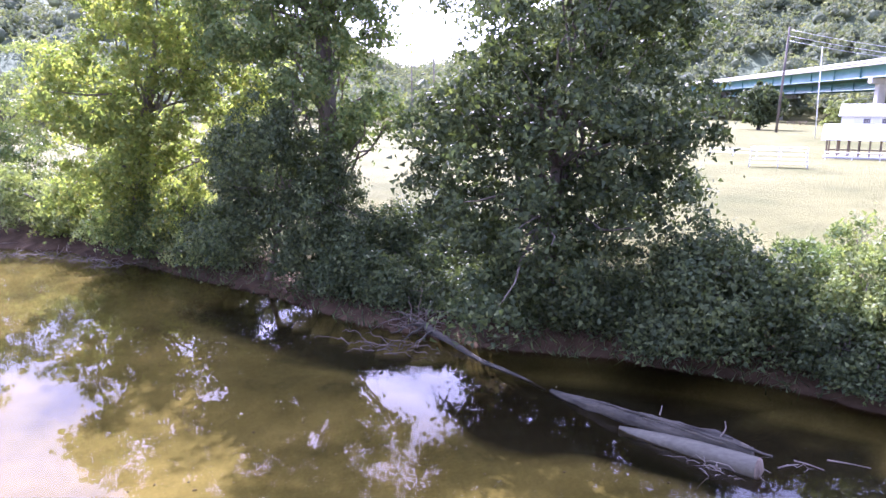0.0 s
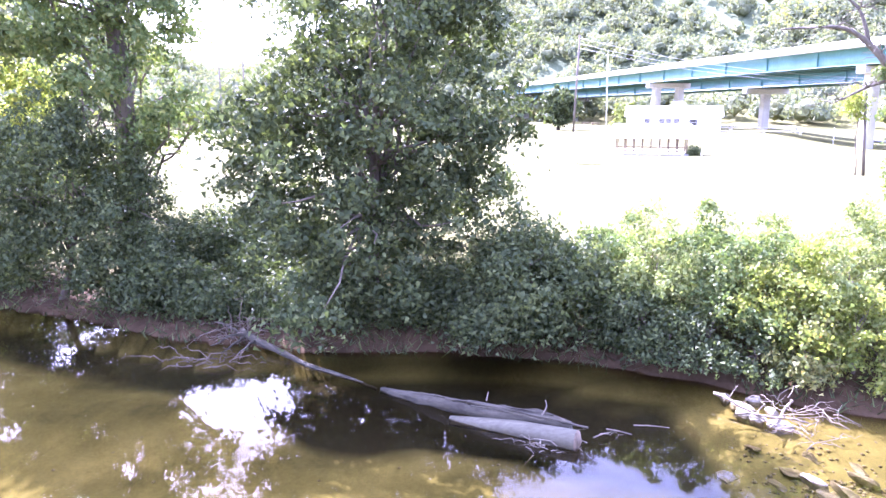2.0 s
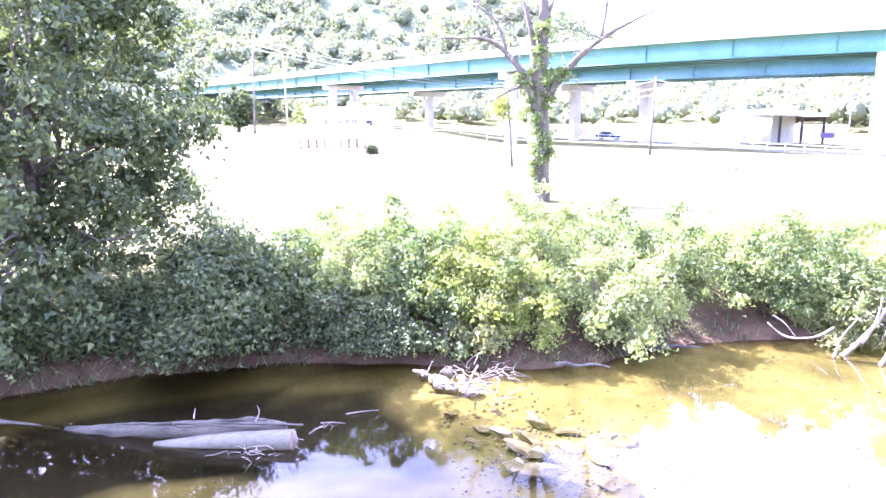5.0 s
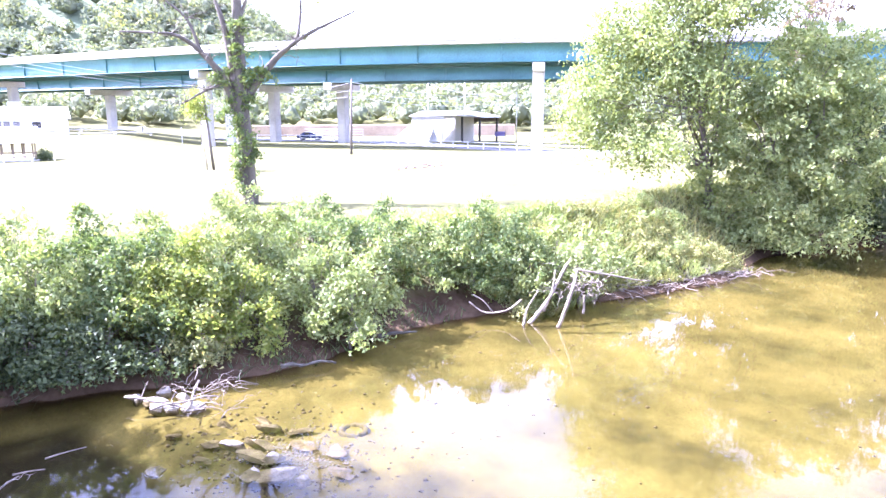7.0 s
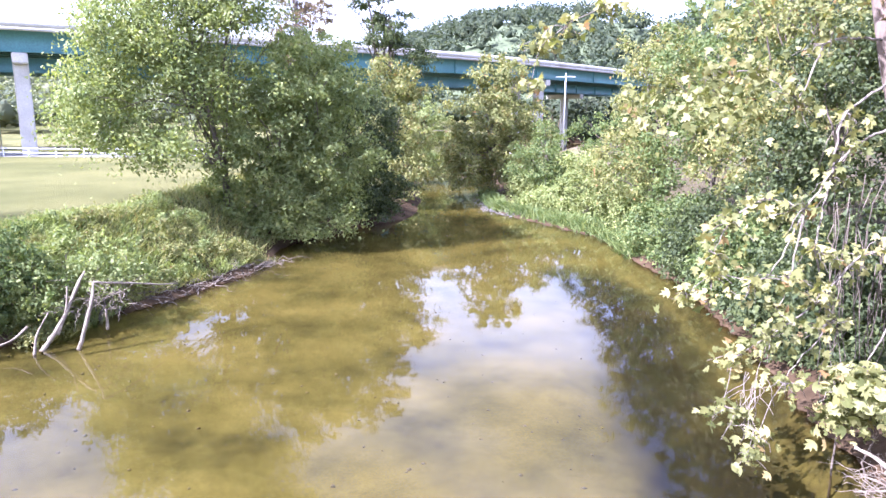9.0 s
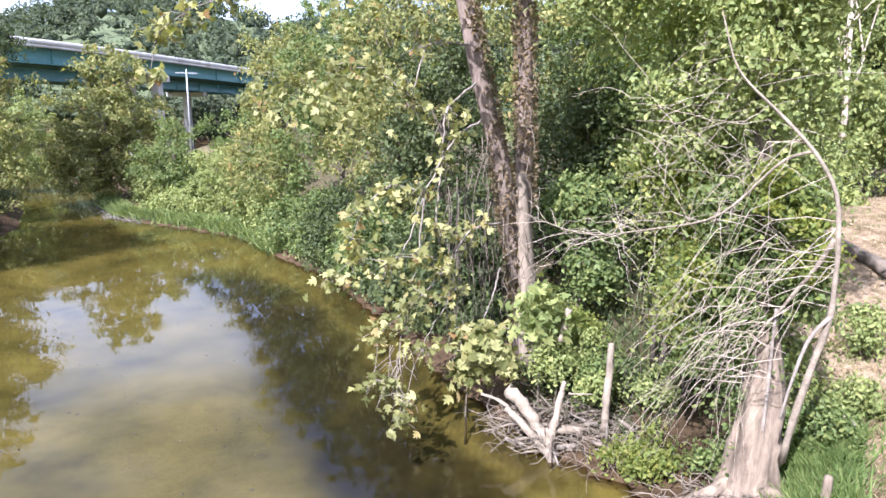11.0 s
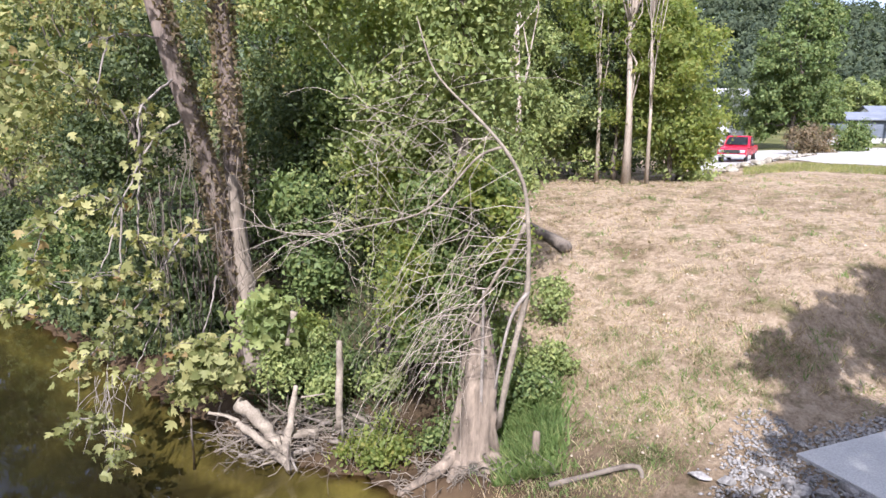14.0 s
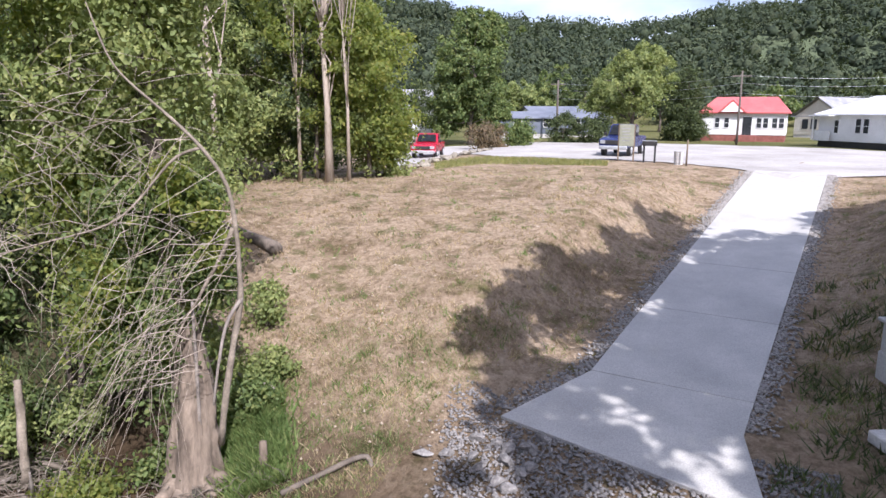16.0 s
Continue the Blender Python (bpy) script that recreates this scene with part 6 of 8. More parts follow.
limb("stem", st, [(-13.7, -9.7, lie(-13.7, -9.7) + 0.08), (-13.5, -8.4, lie(-13.5, -8.4) + 0.1)], 0.08, 0.06, DEADWOOD, "", 7, 0.1, 42)
st = empty_thing("fallen_log", (-20.4, -13.7, 3.3), "short dark log lying on the mown slope", "log", "")
limb("trunk", st, [(-21.0, -15.3, lie(-21.0, -15.3) + 0.12), (-20.4, -13.7, lie(-20.4, -13.7) + 0.16), (-19.5, -11.8, lie(-19.5, -11.8) + 0.18)], 0.14, 0.22, BARK, "", 9, 0.1, 43)
st = empty_thing("fallen_branch", P3(240, 12.9, 0.6), "bent dead branch at the bottom of the slope", "branch")
limb("stem", st, [(-10.9, -6.8, lie(-10.9, -6.8) + 0.06), (-11.4, -6.0, lie(-11.4, -6.0) + 0.12), (-11.9, -5.4, lie(-11.9, -5.4) + 0.16), (-11.7, -5.2, lie(-11.7, -5.2) - 0.1)], 0.06, 0.05, BARK, "", 7, 0.1, 44)

# gravel beside and below the ramp
def stones(name, places, size, seed, label, mat=None):
    rng = np.random.default_rng(seed)
    n = len(places)
    base = np.array(((1, 0, 0), (-1, 0, 0), (0, 1, 0), (0, -1, 0), (0, 0, 1), (0, 0, -1)), float)
    s = size * (0.5 + rng.random((n, 1, 1))) * (0.6 + 0.7 * rng.random((n, 6, 1)))
    ang = rng.random(n) * 6.28
    c, si = np.cos(ang), np.sin(ang)
    v = base[None] * s
    v = np.stack((v[:, :, 0] * c[:, None] - v[:, :, 1] * si[:, None], v[:, :, 0] * si[:, None] + v[:, :, 1] * c[:, None], v[:, :, 2] * 0.7), -1)
    v += places[:, None, :]
    f = np.array(((0, 2, 4), (2, 1, 4), (1, 3, 4), (3, 0, 4), (2, 0, 5), (1, 2, 5), (3, 1, 5), (0, 3, 5)))
    f = (f[None] + np.arange(n)[:, None, None] * 6).reshape(-1, 3)
    return tagged(new(name, mesh_np(name, v.reshape(-1, 3), f, mat or GRAVEL)), label, "gravel", kind="stuff")


rg = np.random.default_rng(51)
u = np.concatenate((rg.uniform(2.5, 31, 3600), rg.uniform(1.2, 31, 3600)))
side = np.concatenate((-1.86 - np.abs(rg.normal(0.14, 0.2, 3600)), 1.86 + np.abs(rg.normal(0.18, 0.22, 3600))))
side[3600:] += np.interp(u[3600:], (0.8, 3.7), (1.05, 0.0))
q = RAMP_FOOT[None] + RAMP_WAY[None] * u[:, None] + RAMP_SIDE[None] * side[:, None]
qz = height(q[:, 0], q[:, 1]) + 0.03
stones("gravel_edging", np.stack((q[:, 0], q[:, 1], qz), 1), 0.046, 52, "crushed limestone edging along the boat ramp", plain("pale_limestone_gravel", (0.17, 0.158, 0.14), (0.42, 0.395, 0.36), 0.85, 9.0, 40, 0.4))
u = rg.uniform(-3.4, 1.6, 10000)
side = rg.uniform(-3.6, 4.2, 10000)
keep = (u < np.interp(side, (-2.6, 2.9), (-0.15, 0.78))) | (side > 3.0 - (u - 0.9) * 0.3) | (side < -2.6 + (u + 0.6) * 0.25)
keep &= side < 3.7 + 0.45 * np.minimum(u, 0.6) + rg.normal(0, 0.2, 10000)
q = RAMP_FOOT[None] + RAMP_WAY[None] * u[keep][:, None] + RAMP_SIDE[None] * side[keep][:, None]
stones("gravel_apron", np.stack((q[:, 0], q[:, 1], height(q[:, 0], q[:, 1]) + 0.03), 1), 0.042, 53, "crushed limestone spread below the boat ramp")
for n in range(16):
    uu, ss = rg.uniform(-1.5, 0.5), rg.uniform(1.5, 3.6)
    q = RAMP_FOOT + RAMP_WAY * uu + RAMP_SIDE * ss
    rk = new("gravel_rock", rock_mesh(400 + n, rg.uniform(0.25, 0.45), rg.uniform(0.2, 0.35), 0.22))
    rk.matrix_world = pose(q[0], q[1], lie(*q) + 0.06, 0, 0, rg.uniform(0, 180))
    rk.data.materials[0] = GRAVEL
    tagged(rk, "grey limestone rock beside the ramp", "rock", "rocks by the ramp")
block = empty_thing("concrete_block", (-16.0, 5.3, lie(-16.0, 5.3)), "stacked pale concrete blocks set in the bank beside the ramp", "block")
for z, s in ((0.3, 1.3), (0.95, 1.15)):
    part("block", box_bm(s * 0.9, 1.2, 0.64, (0.05, 0, z), 0.03, 14), CONCRETE, block)
part("cap", box_bm(1.25, 1.35, 0.08, (0.05, 0, 1.31), 0.02, 14), CONCRETE, block)
slab = empty_thing("concrete_slab", (-13.6, 4.9, lie(-13.6, 4.9)), "grey concrete slab lying on the bank", "slab")
part("slab", box_bm(1.9, 1.3, 0.25, (0, 0, 0.08), 0.03, 20), CONC_PIER, slab)


# grass and weeds
def blades(name, x, y, size, seed, mat, label, lean=0.5):
    rng = np.random.default_rng(seed)
    n = len(x)
    z = height(x, y)
    a = rng.random(n) * 6.28
    w = np.stack((np.cos(a), np.sin(a), np.zeros(n)), 1) * (size * 0.09)[:, None]
    tip = np.stack((rng.normal(0, lean, n), rng.normal(0, lean, n), np.ones(n)), 1) * size[:, None]
    p = np.stack((x, y, z - 0.01), 1)
    v = np.stack((p - w, p + w, p + tip), 1).reshape(-1, 3)
    return tagged(new(name, mesh_np(name, v, np.arange(3 * n).reshape(n, 3), mat)), label, "grass", kind="stuff")


DRYGRASS = leaf_mat("dry_grass", ((0.0, (0.19, 0.14, 0.085)), (0.5, (0.33, 0.255, 0.17)), (1.0, (0.47, 0.38, 0.27))), 0.3, 0.8)
GREENGRASS = leaf_mat("green_grass", ((0.0, (0.095, 0.145, 0.045)), (0.6, (0.15, 0.21, 0.07)), (1.0, (0.23, 0.26, 0.1))), 0.35, 0.7)
def tufts(count, b0, b1, spread, per):
    """Places of blades gathered in tufts over the slope, clear of the ramp, and how far each lies from its tuft's middle."""
    b, d = rg.uniform(b0, b1, count), 12.5 + 29 * rg.random(count) ** 1.25
    cx, cy = np.sin(np.radians(b)) * d, np.cos(np.radians(b)) * d
    own = rg.integers(0, count, count * per)
    off = rg.standard_normal((count * per, 2)) * (spread * (0.5 + rg.random(count)))[own][:, None]
    x, y = cx[own] + off[:, 0], cy[own] + off[:, 1]
    p = np.stack((x, y), 1) - RAMP_FOOT
    u, side = p @ RAMP_WAY, np.abs(p @ RAMP_SIDE)
    keep = (side > 2.65) & ((u > 3) | (side > 4.3)) & (d[own] > 12.5)
    return x[keep], y[keep], np.hypot(off[:, 0], off[:, 1])[keep], d[own][keep]


x, y, away, d = tufts(7000, 231, 292, 0.12, 13)
patch = wave(x, y, 1.3, 5.0) + 0.6 * wave(x, y, 3.1, 2.0)
k = (patch > -0.75) & (rg.random(len(x)) < 0.6)
blades("dry_grass", x[k], y[k], np.clip(0.19 - 0.45 * away[k], 0.05, 0.2) * rg.uniform(0.6, 1.2, k.sum()), 61, DRYGRASS, "tufted dry straw-coloured grass on the slope", 0.7)
x, y, away, d = tufts(3600, 231, 292, 0.15, 13)
patch = wave(x, y, 1.3, 5.0) + 0.6 * wave(x, y, 3.1, 2.0)
k = patch < -0.35 + 0.9 * np.clip((20.5 - d) / 5, 0, 1)
blades("green_grass", x[k], y[k], np.clip(0.2 - 0.4 * away[k], 0.05, 0.2) * rg.uniform(0.6, 1.2, k.sum()), 62, GREENGRASS, "tufts of green grass on the slope", 0.7)
n = 24000
b, d = rg.uniform(233, 257, n), 11.6 + 6.5 * rg.random(n) ** 1.3
x, y = np.sin(np.radians(b)) * d, np.cos(np.radians(b)) * d
k = ((np.abs((np.stack((x, y), 1) - RAMP_FOOT) @ RAMP_SIDE) > 3.9)) & (wave(x, y, 1.7, 9.0) > -0.45)
kg = k & (rg.random(n) < 0.5)
blades("green_grass", x[kg], y[kg], rg.uniform(0.04, 0.12, kg.sum()), 72, GREENGRASS, "short green grass above the waterline", 0.6)
kd = k & ~kg
blades("dry_grass", x[kd], y[kd], rg.uniform(0.04, 0.12, kd.sum()), 73, DRYGRASS, "short dry grass above the waterline", 0.6)
n = 9000
b, d = rg.normal(236.0, 1.3, n), np.clip(rg.normal(14.6, 0.9, n), 13.2, 18)
blades("green_grass", np.sin(np.radians(b)) * d, np.cos(np.radians(b)) * d, rg.uniform(0.15, 0.4, n), 63, GREENGRASS, "lush bright green grass at the foot of the slope", 0.5)
# weedy far bank
n = 26000
s = rg.random(n)
px = np.interp(s, (0, 0.35, 0.7, 1), (15.0, 14.6, 13.0, 11.8))
py = np.interp(s, (0, 0.35, 0.7, 1), (-22, -26, -30.5, -36))
off = rg.uniform(0.6, 8.0, n)
x, y = px + off * 0.94, py + off * 0.3
pk = wave(x, y, 1.1, 3.0) > 0.25
blades("bank_weeds", x[pk], y[pk], rg.uniform(0.15, 0.5, pk.sum()), 64, LEAF_LIGHT, "rank green weeds on the open bank", 0.7)
blades("dry_weeds", x[~pk], y[~pk], rg.uniform(0.15, 0.45, (~pk).sum()), 65, LEAF_OLIVE, "dry pale weeds on the open bank", 0.8)
n = 16000
bb = rg.uniform(98, 152, n)
d = np.interp(bb, (98, 120, 135, 152), (27, 28.5, 31.5, 36)) + rg.normal(0, 1.2, n)
blades("field_edge_grass", np.sin(np.radians(bb)) * d, np.cos(np.radians(bb)) * d, rg.uniform(0.1, 0.35, n), 66, GREENGRASS, "longer grass along the top of the bank", 0.7)
n = 9000
bb = rg.uniform(182, 190, n)
d = rg.uniform(44, 60, n)
x, y = np.sin(np.radians(bb)) * d, np.cos(np.radians(bb)) * d
k = height(x, y) > 0.1
blades("bar_grass", x[k], y[k], rg.uniform(0.15, 0.5, k.sum()), 67, GREENGRASS, "bright green grass on the low river bar", 0.6)

# weeds grow here; their dark leaf colour also deepens the bank's shade
n = 9000
u, v = rg.uniform(0.5, 13, n), -rg.uniform(2.5, 8.5, n)
q = RAMP_FOOT[None] + RAMP_WAY[None] * u[:, None] + RAMP_SIDE[None] * v[:, None]
k = wave(q[:, 0], q[:, 1], 1.3, 5.0) > 0.1 + 0.05 * (u - 6)
blades("shade_weeds", q[k, 0], q[k, 1], rg.uniform(0.12, 0.34, k.sum()), 72, LEAF_DARK, "dark green weeds on the shaded bank beside the ramp", 0.7)
n = 7000
x, y = rg.uniform(12.5, 19.5, n), rg.uniform(-50, -35, n)
k = height(x, y) > 0.2
blades("dry_weeds", x[k], y[k], rg.uniform(0.2, 0.6, k.sum()), 73, LEAF_OLIVE, "tall dry weeds at the bend of the river", 0.7)

# dark blades added over the slope to stand in for shade under the thicket
n = 5200
x, y = rg.uniform(-17, -9.5, n), rg.uniform(-19, -11, n)
k = (y - 0.53 * x < -5.2) & (height(x, y) > 0.25)
blades("thicket_shade_blades", x[k], y[k], rg.uniform(0.2, 0.5, k.sum()), 74, LEAF_DARK, "undergrowth behind the debris, dark blades standing in for shade", 0.8)

# growth down to the water along the near shore, and a strip of pale shingle at the bar
n = 6000
k = rg.uniform(16.2, 20.6, n)
x = np.interp(k, np.arange(len(RIGHT_SHORE)), RIGHT_SHORE[:, 0]) - rg.uniform(-0.1, 2.4, n) * np.interp(k, (16, 19), (1.0, 0.5))
y = np.interp(k, np.arange(len(RIGHT_SHORE)), RIGHT_SHORE[:, 1]) - rg.uniform(0, 1.6, n) * np.interp(k, (16.5, 18), (0.0, 1.0))
blades("shore_weeds", x, y, rg.uniform(0.25, 0.75, n), 70, LEAF_MID, "rank green weeds trailing into the water", 0.8)
n = 800
k = rg.uniform(18.4, 20.4, n)
x = np.interp(k, np.arange(len(RIGHT_SHORE)), RIGHT_SHORE[:, 0]) + rg.normal(-0.25, 0.6, n)
y = np.interp(k, np.arange(len(RIGHT_SHORE)), RIGHT_SHORE[:, 1]) + rg.normal(-0.1, 0.6, n)
stones("shingle", np.stack((x, y, np.maximum(height(x, y), 0.0) + 0.04), 1), 0.05, 71, "pale shingle along the edge of the river bar", GRAVEL)

# dark undergrowth hanging over the shaded edge of the far bank
n = 1800
k = rg.uniform(5.2, 16.0, n)
x = np.interp(k, np.arange(len(LEFT_SHORE)), LEFT_SHORE[:, 0]) + np.abs(rg.normal(0.25, 0.75, n))
y = np.interp(k, np.arange(len(LEFT_SHORE)), LEFT_SHORE[:, 1]) + rg.normal(0, 0.3, n)
k = wave(x, y, 0.8, 7.0) > -0.55
blades("bank_undergrowth", x[k], y[k], rg.uniform(0.15, 0.42, k.sum()), 68, LEAF_DARK, "dark trailing weeds along the foot of the bank", 0.9)

# pebbles on the river bed, thickest in the shallows by the rocks
bx, by = rg.uniform(-8, 18, 5200), rg.uniform(-32, 12, 5200)
k = rg.random(5200) < 0.12 + 0.8 * np.exp(-((bx - 14) ** 2 / 18 + (by + 8.5) ** 2 / 14))
bx, by = np.concatenate((bx[k], rg.normal(14.0, 1.5, 700))), np.concatenate((by[k], rg.normal(-8.2, 1.1, 700)))
bz = height(bx, by)
k = (bz < -0.02) & (bz > -0.6)
stones("bed_pebbles", np.stack((bx[k], by[k], bz[k]), 1), 0.055, 54, "scattered brown pebbles on the shallow river bed", BEDSTONE)

# loose stones and clods on the dry slope, and a greener strip by the lot
b, d = rg.uniform(233, 268, 900), 13.5 + 22 * rg.random(900) ** 1.2
x, y = np.sin(np.radians(b)) * d, np.cos(np.radians(b)) * d
k = np.abs((np.stack((x, y), 1) - RAMP_FOOT) @ RAMP_SIDE) > 2.4
stones("slope_stones", np.stack((x[k], y[k], height(x[k], y[k]) + 0.01), 1), 0.04, 55, "small loose stones and clods on the dry slope", plain("pale_clod", (0.2, 0.155, 0.11), (0.5, 0.42, 0.32), 0.9, 3, 20, 0.3))
n = 9000
b, d = rg.uniform(252, 266, n), rg.uniform(0, 1, n)
d = np.interp(b, (252, 256, 266), (40, 44, 44)) + d * np.interp(b, (252, 256, 266), (6, 7, 4))
blades("green_grass", np.sin(np.radians(b)) * d, np.cos(np.radians(b)) * d, rg.uniform(0.1, 0.25, n), 69, LEAF_OLIVE, "strip of green grass along the gravel lot", 0.6)


# ---- bare ivy-trunked tree on the lawn ----
IVYBARK = plain("bark_ivy_tree", (0.055, 0.047, 0.033), (0.15, 0.13, 0.095), 0.9, 2.0, 25, 0.7, stretch=(1, 1, 0.3))
bare = empty_thing("bare_tree", at(120.1, 38.7), "nearly leafless tree with ivy climbing its trunk", "tree")
rg = np.random.default_rng(71)
limb("trunk", bare, [P3(*q) for q in ((120.15, 38.7, 2.9), (120.1, 38.7, 4.0), (120.0, 38.7, 6.5), (119.9, 38.7, 8.6), (119.9, 38.7, 10.9), (120.0, 38.7, 13.7), (120.0, 38.7, 16.5))], 0.5, 0.2, IVYBARK, "", 12, 0.06, 72)
BOUGHS = (((119.8, 38.7, 7.6), (118.8, 38.5, 9.76), (117.9, 38.4, 10.61), (116.4, 38.2, 11.57), (115.2, 38.0, 11.97), (111.6, 37.8, 11.9)),
          ((120.1, 38.7, 8.6), (121.6, 38.7, 10.05), (123.0, 38.6, 11.08), (124.4, 38.5, 11.81), (126.2, 38.4, 12.46), (129.0, 38.2, 13.3)),
          ((119.6, 38.7, 9.0), (119.1, 38.8, 12.04), (118.6, 38.9, 13.42), (117.6, 39, 15.4)), ((120.0, 38.7, 12.5), (121, 39, 14.5), (122, 39.5, 17)),
          ((124.4, 38.5, 11.81), (124.8, 38.6, 13.2), (124.8, 38.6, 14.6)), ((117.2, 38.3, 11.0), (116.4, 38.6, 12.8), (114.5, 38.8, 13.8)), ((119.0, 38.6, 9.6), (117.3, 38.2, 9.2), (115.8, 38, 8.6)))
for n, path in enumerate(BOUGHS):
    limb("bough", bare, [P3(*q) for q in path], 0.24 if n < 3 else 0.1, 0.04, IVYBARK, "", 8, 0.08, 73 + n)
a, b = [], []
for _ in range(150):
    path = BOUGHS[rg.integers(0, len(BOUGHS))]
    k = rg.integers(1, len(path))
    s = P3(*path[k])
    a.append(s)
    b.append(s + rg.standard_normal(3) * np.array((1.0, 1.0, 0.7)) + np.array((0, 0, 0.2)))
twig_mass(bare, a, b, 0.022, 81, IVYBARK, "bare_twig_spray", 0.06, 2, "bare fine twigs")
pts, _, _ = crown_points(around(120, 38.6, (0, 0, 5.2, 0.62, 0.62, 2.2), (-0.1, 0, 8.2, 0.75, 0.7, 2.0), (0, 0, 11.4, 0.5, 0.5, 2.0), (-1.0, 0, 10.0, 0.5, 0.4, 0.6), (1.1, 0, 10.1, 0.5, 0.4, 0.5)), 10000, rg, 0.3, 0.6)
v, f = leaf_arrays(pts - np.array(bare.location), 0.15, rg, 0.6)
child("ivy", mesh_np("ivy", v, f, LEAF_MID), bare, "green ivy leaves")
pts, _, _ = crown_points(around(120, 38.6, (-5, 0, 13.0, 1.4, 1.4, 0.8), (5, 0, 14.5, 1.8, 1.8, 1.0), (0, 0, 16.5, 3.5, 3.5, 1.8)), 1500, rg, 0.6)
v, f = leaf_arrays(pts - np.array(bare.location), 0.16, rg)
child("crown", mesh_np("crown", v, f, LEAF_OLIVE), bare, "a few sparse leaves")

# ---- park across the river ----
WHITE = plain("white_paint", (0.68, 0.68, 0.67), (0.82, 0.82, 0.8), 0.6, 0.8, 12, 0.05)
ROOFW = plain("white_roof_metal", (0.66, 0.66, 0.66), (0.8, 0.8, 0.79), 0.45, 0.5, 8, 0.05, 0.1)
WOOD = plain("brown_timber", (0.1, 0.075, 0.05), (0.24, 0.18, 0.12), 0.85, 2, 20, 0.3)
POLEWOOD = plain("pole_timber", (0.075, 0.063, 0.053), (0.19, 0.163, 0.135), 0.9, 1.5, 20, 0.3, stretch=(1, 1, 0.2))
STEEL = plain("galvanised_steel", (0.45, 0.46, 0.47), (0.62, 0.63, 0.64), 0.4, 1, 12, 0.05, 0.6)
DARKGLASS = plain("window_glass", (0.02, 0.022, 0.025), (0.05, 0.055, 0.06), 0.08, 0.5, 5, 0.0)
BLACK = plain("black_metal", (0.012, 0.012, 0.012), (0.035, 0.033, 0.032), 0.55, 4, 30, 0.1)
BRICK = plain("red_brick", (0.17, 0.06, 0.045), (0.3, 0.11, 0.085), 0.85, 3, 14, 0.4)
REDROOF = plain("red_metal_roof", (0.44, 0.09, 0.085), (0.55, 0.15, 0.135), 0.4, 0.6, 6, 0.05)
CREAM = plain("cream_siding", (0.5, 0.47, 0.39), (0.64, 0.6, 0.51), 0.7, 0.5, 10, 0.08)
GREYROOF = plain("grey_shingles", (0.2, 0.2, 0.21), (0.36, 0.36, 0.37), 0.85, 1, 12, 0.3)
TAN = plain("tan_earth_bank", (0.3, 0.22, 0.15), (0.46, 0.36, 0.25), 0.9, 0.4, 6, 0.3)


def facing(b, d, z=None, turn=0.0):
    """A place on the bearing, its x axis across the line of sight, its -y side towards the river."""
    x, y = polar(b, d)
    return pose(x, y, lie(x, y) if z is None else z, 0, 0, -b + turn)


def set_down(ob, m):
    ob.matrix_world = m
    return ob


def gable(width, depth, eave, ridge, over, mat, parent, name="roof", thick=0.12, hip=0.0, ends=True):
    """A pitched roof with its ridge along x; hip draws the ridge's ends in."""
    hw, hd = width / 2 + over, depth / 2 + over
    top = [(-hw, -hd, eave), (hw, -hd, eave), (hw, hd, eave), (-hw, hd, eave), (-hw + hip, 0, ridge), (hw - hip, 0, ridge)]
    bm = bmesh.new()
    up = [bm.verts.new(q) for q in top]
    dn = [bm.verts.new((x, y, z - thick)) for x, y, z in top]
    for f in ((0, 1, 5, 4), (2, 3, 4, 5), (1, 2, 5), (3, 0, 4))[:4 if ends else 2]:
        bm.faces.new([up[k] for k in f])
        bm.faces.new([dn[k] for k in reversed(f)])
    for k in range(4):
        bm.faces.new((up[k], dn[k], dn[(k + 1) % 4], up[(k + 1) % 4]))
    bmesh.ops.recalc_face_normals(bm, faces=bm.faces)
    return part(name, bm, mat, parent)


def window(parent, x, y, z, w, h, frame_mat=None):
    """A framed pane on a wall that faces -y."""
    bm = bmesh.new()
    t = 0.07
    for sx, sz, px, pz in ((w + 2 * t, t, 0, h / 2 + t / 2), (w + 2 * t, t, 0, -h / 2 - t / 2), (t, h, -w / 2 - t / 2, 0), (t, h, w / 2 + t / 2, 0), (w, 0.04, 0, 0)):
        box_bm(sx, 0.08, sz, (x + px, y - 0.03, z + pz), 0, 0, bm)
    win = part("window", bm, frame_mat or WHITE, parent)
    part("pane", box_bm(w, 0.03, h, (x, y - 0.012, z)), DARKGLASS, win)
    return win


hall = empty_thing("park_building", (0, 0, 0), "low white park building with a pale metal roof", "building")
part("wall", box_bm(20, 8, 3.9, (0, 0, 1.65), 0.03), WHITE, hall)
gable(20, 8, 3.6, 6.1, 0.5, ROOFW, hall)
for x in (-5.5, -2.3, -0.9, 0.8):
    window(hall, x, -4.0, 2.5, 1.2, 1.0)
window(hall, 4.3, -4.0, 2.2, 1.6, 1.3)
part("door", box_bm(1.0, 0.08, 2.1, (7.6, -4.03, 1.2), 0.02), STEEL, hall, "pale grey door")
part("bench", box_bm(2.6, 0.5, 0.12, (6.0, -4.8, 0.75), 0.02), WOOD, hall, "brown bench against the wall")
part("roof_vent", box_bm(2.4, 1.6, 1.5, (0.8, 0.6, 6.4), 0.1), STEEL, hall, "metal vent housing")
set_down(hall, facing(104.5, 128) @ Matrix.Diagonal((0.76, 0.76, 0.71, 1)))
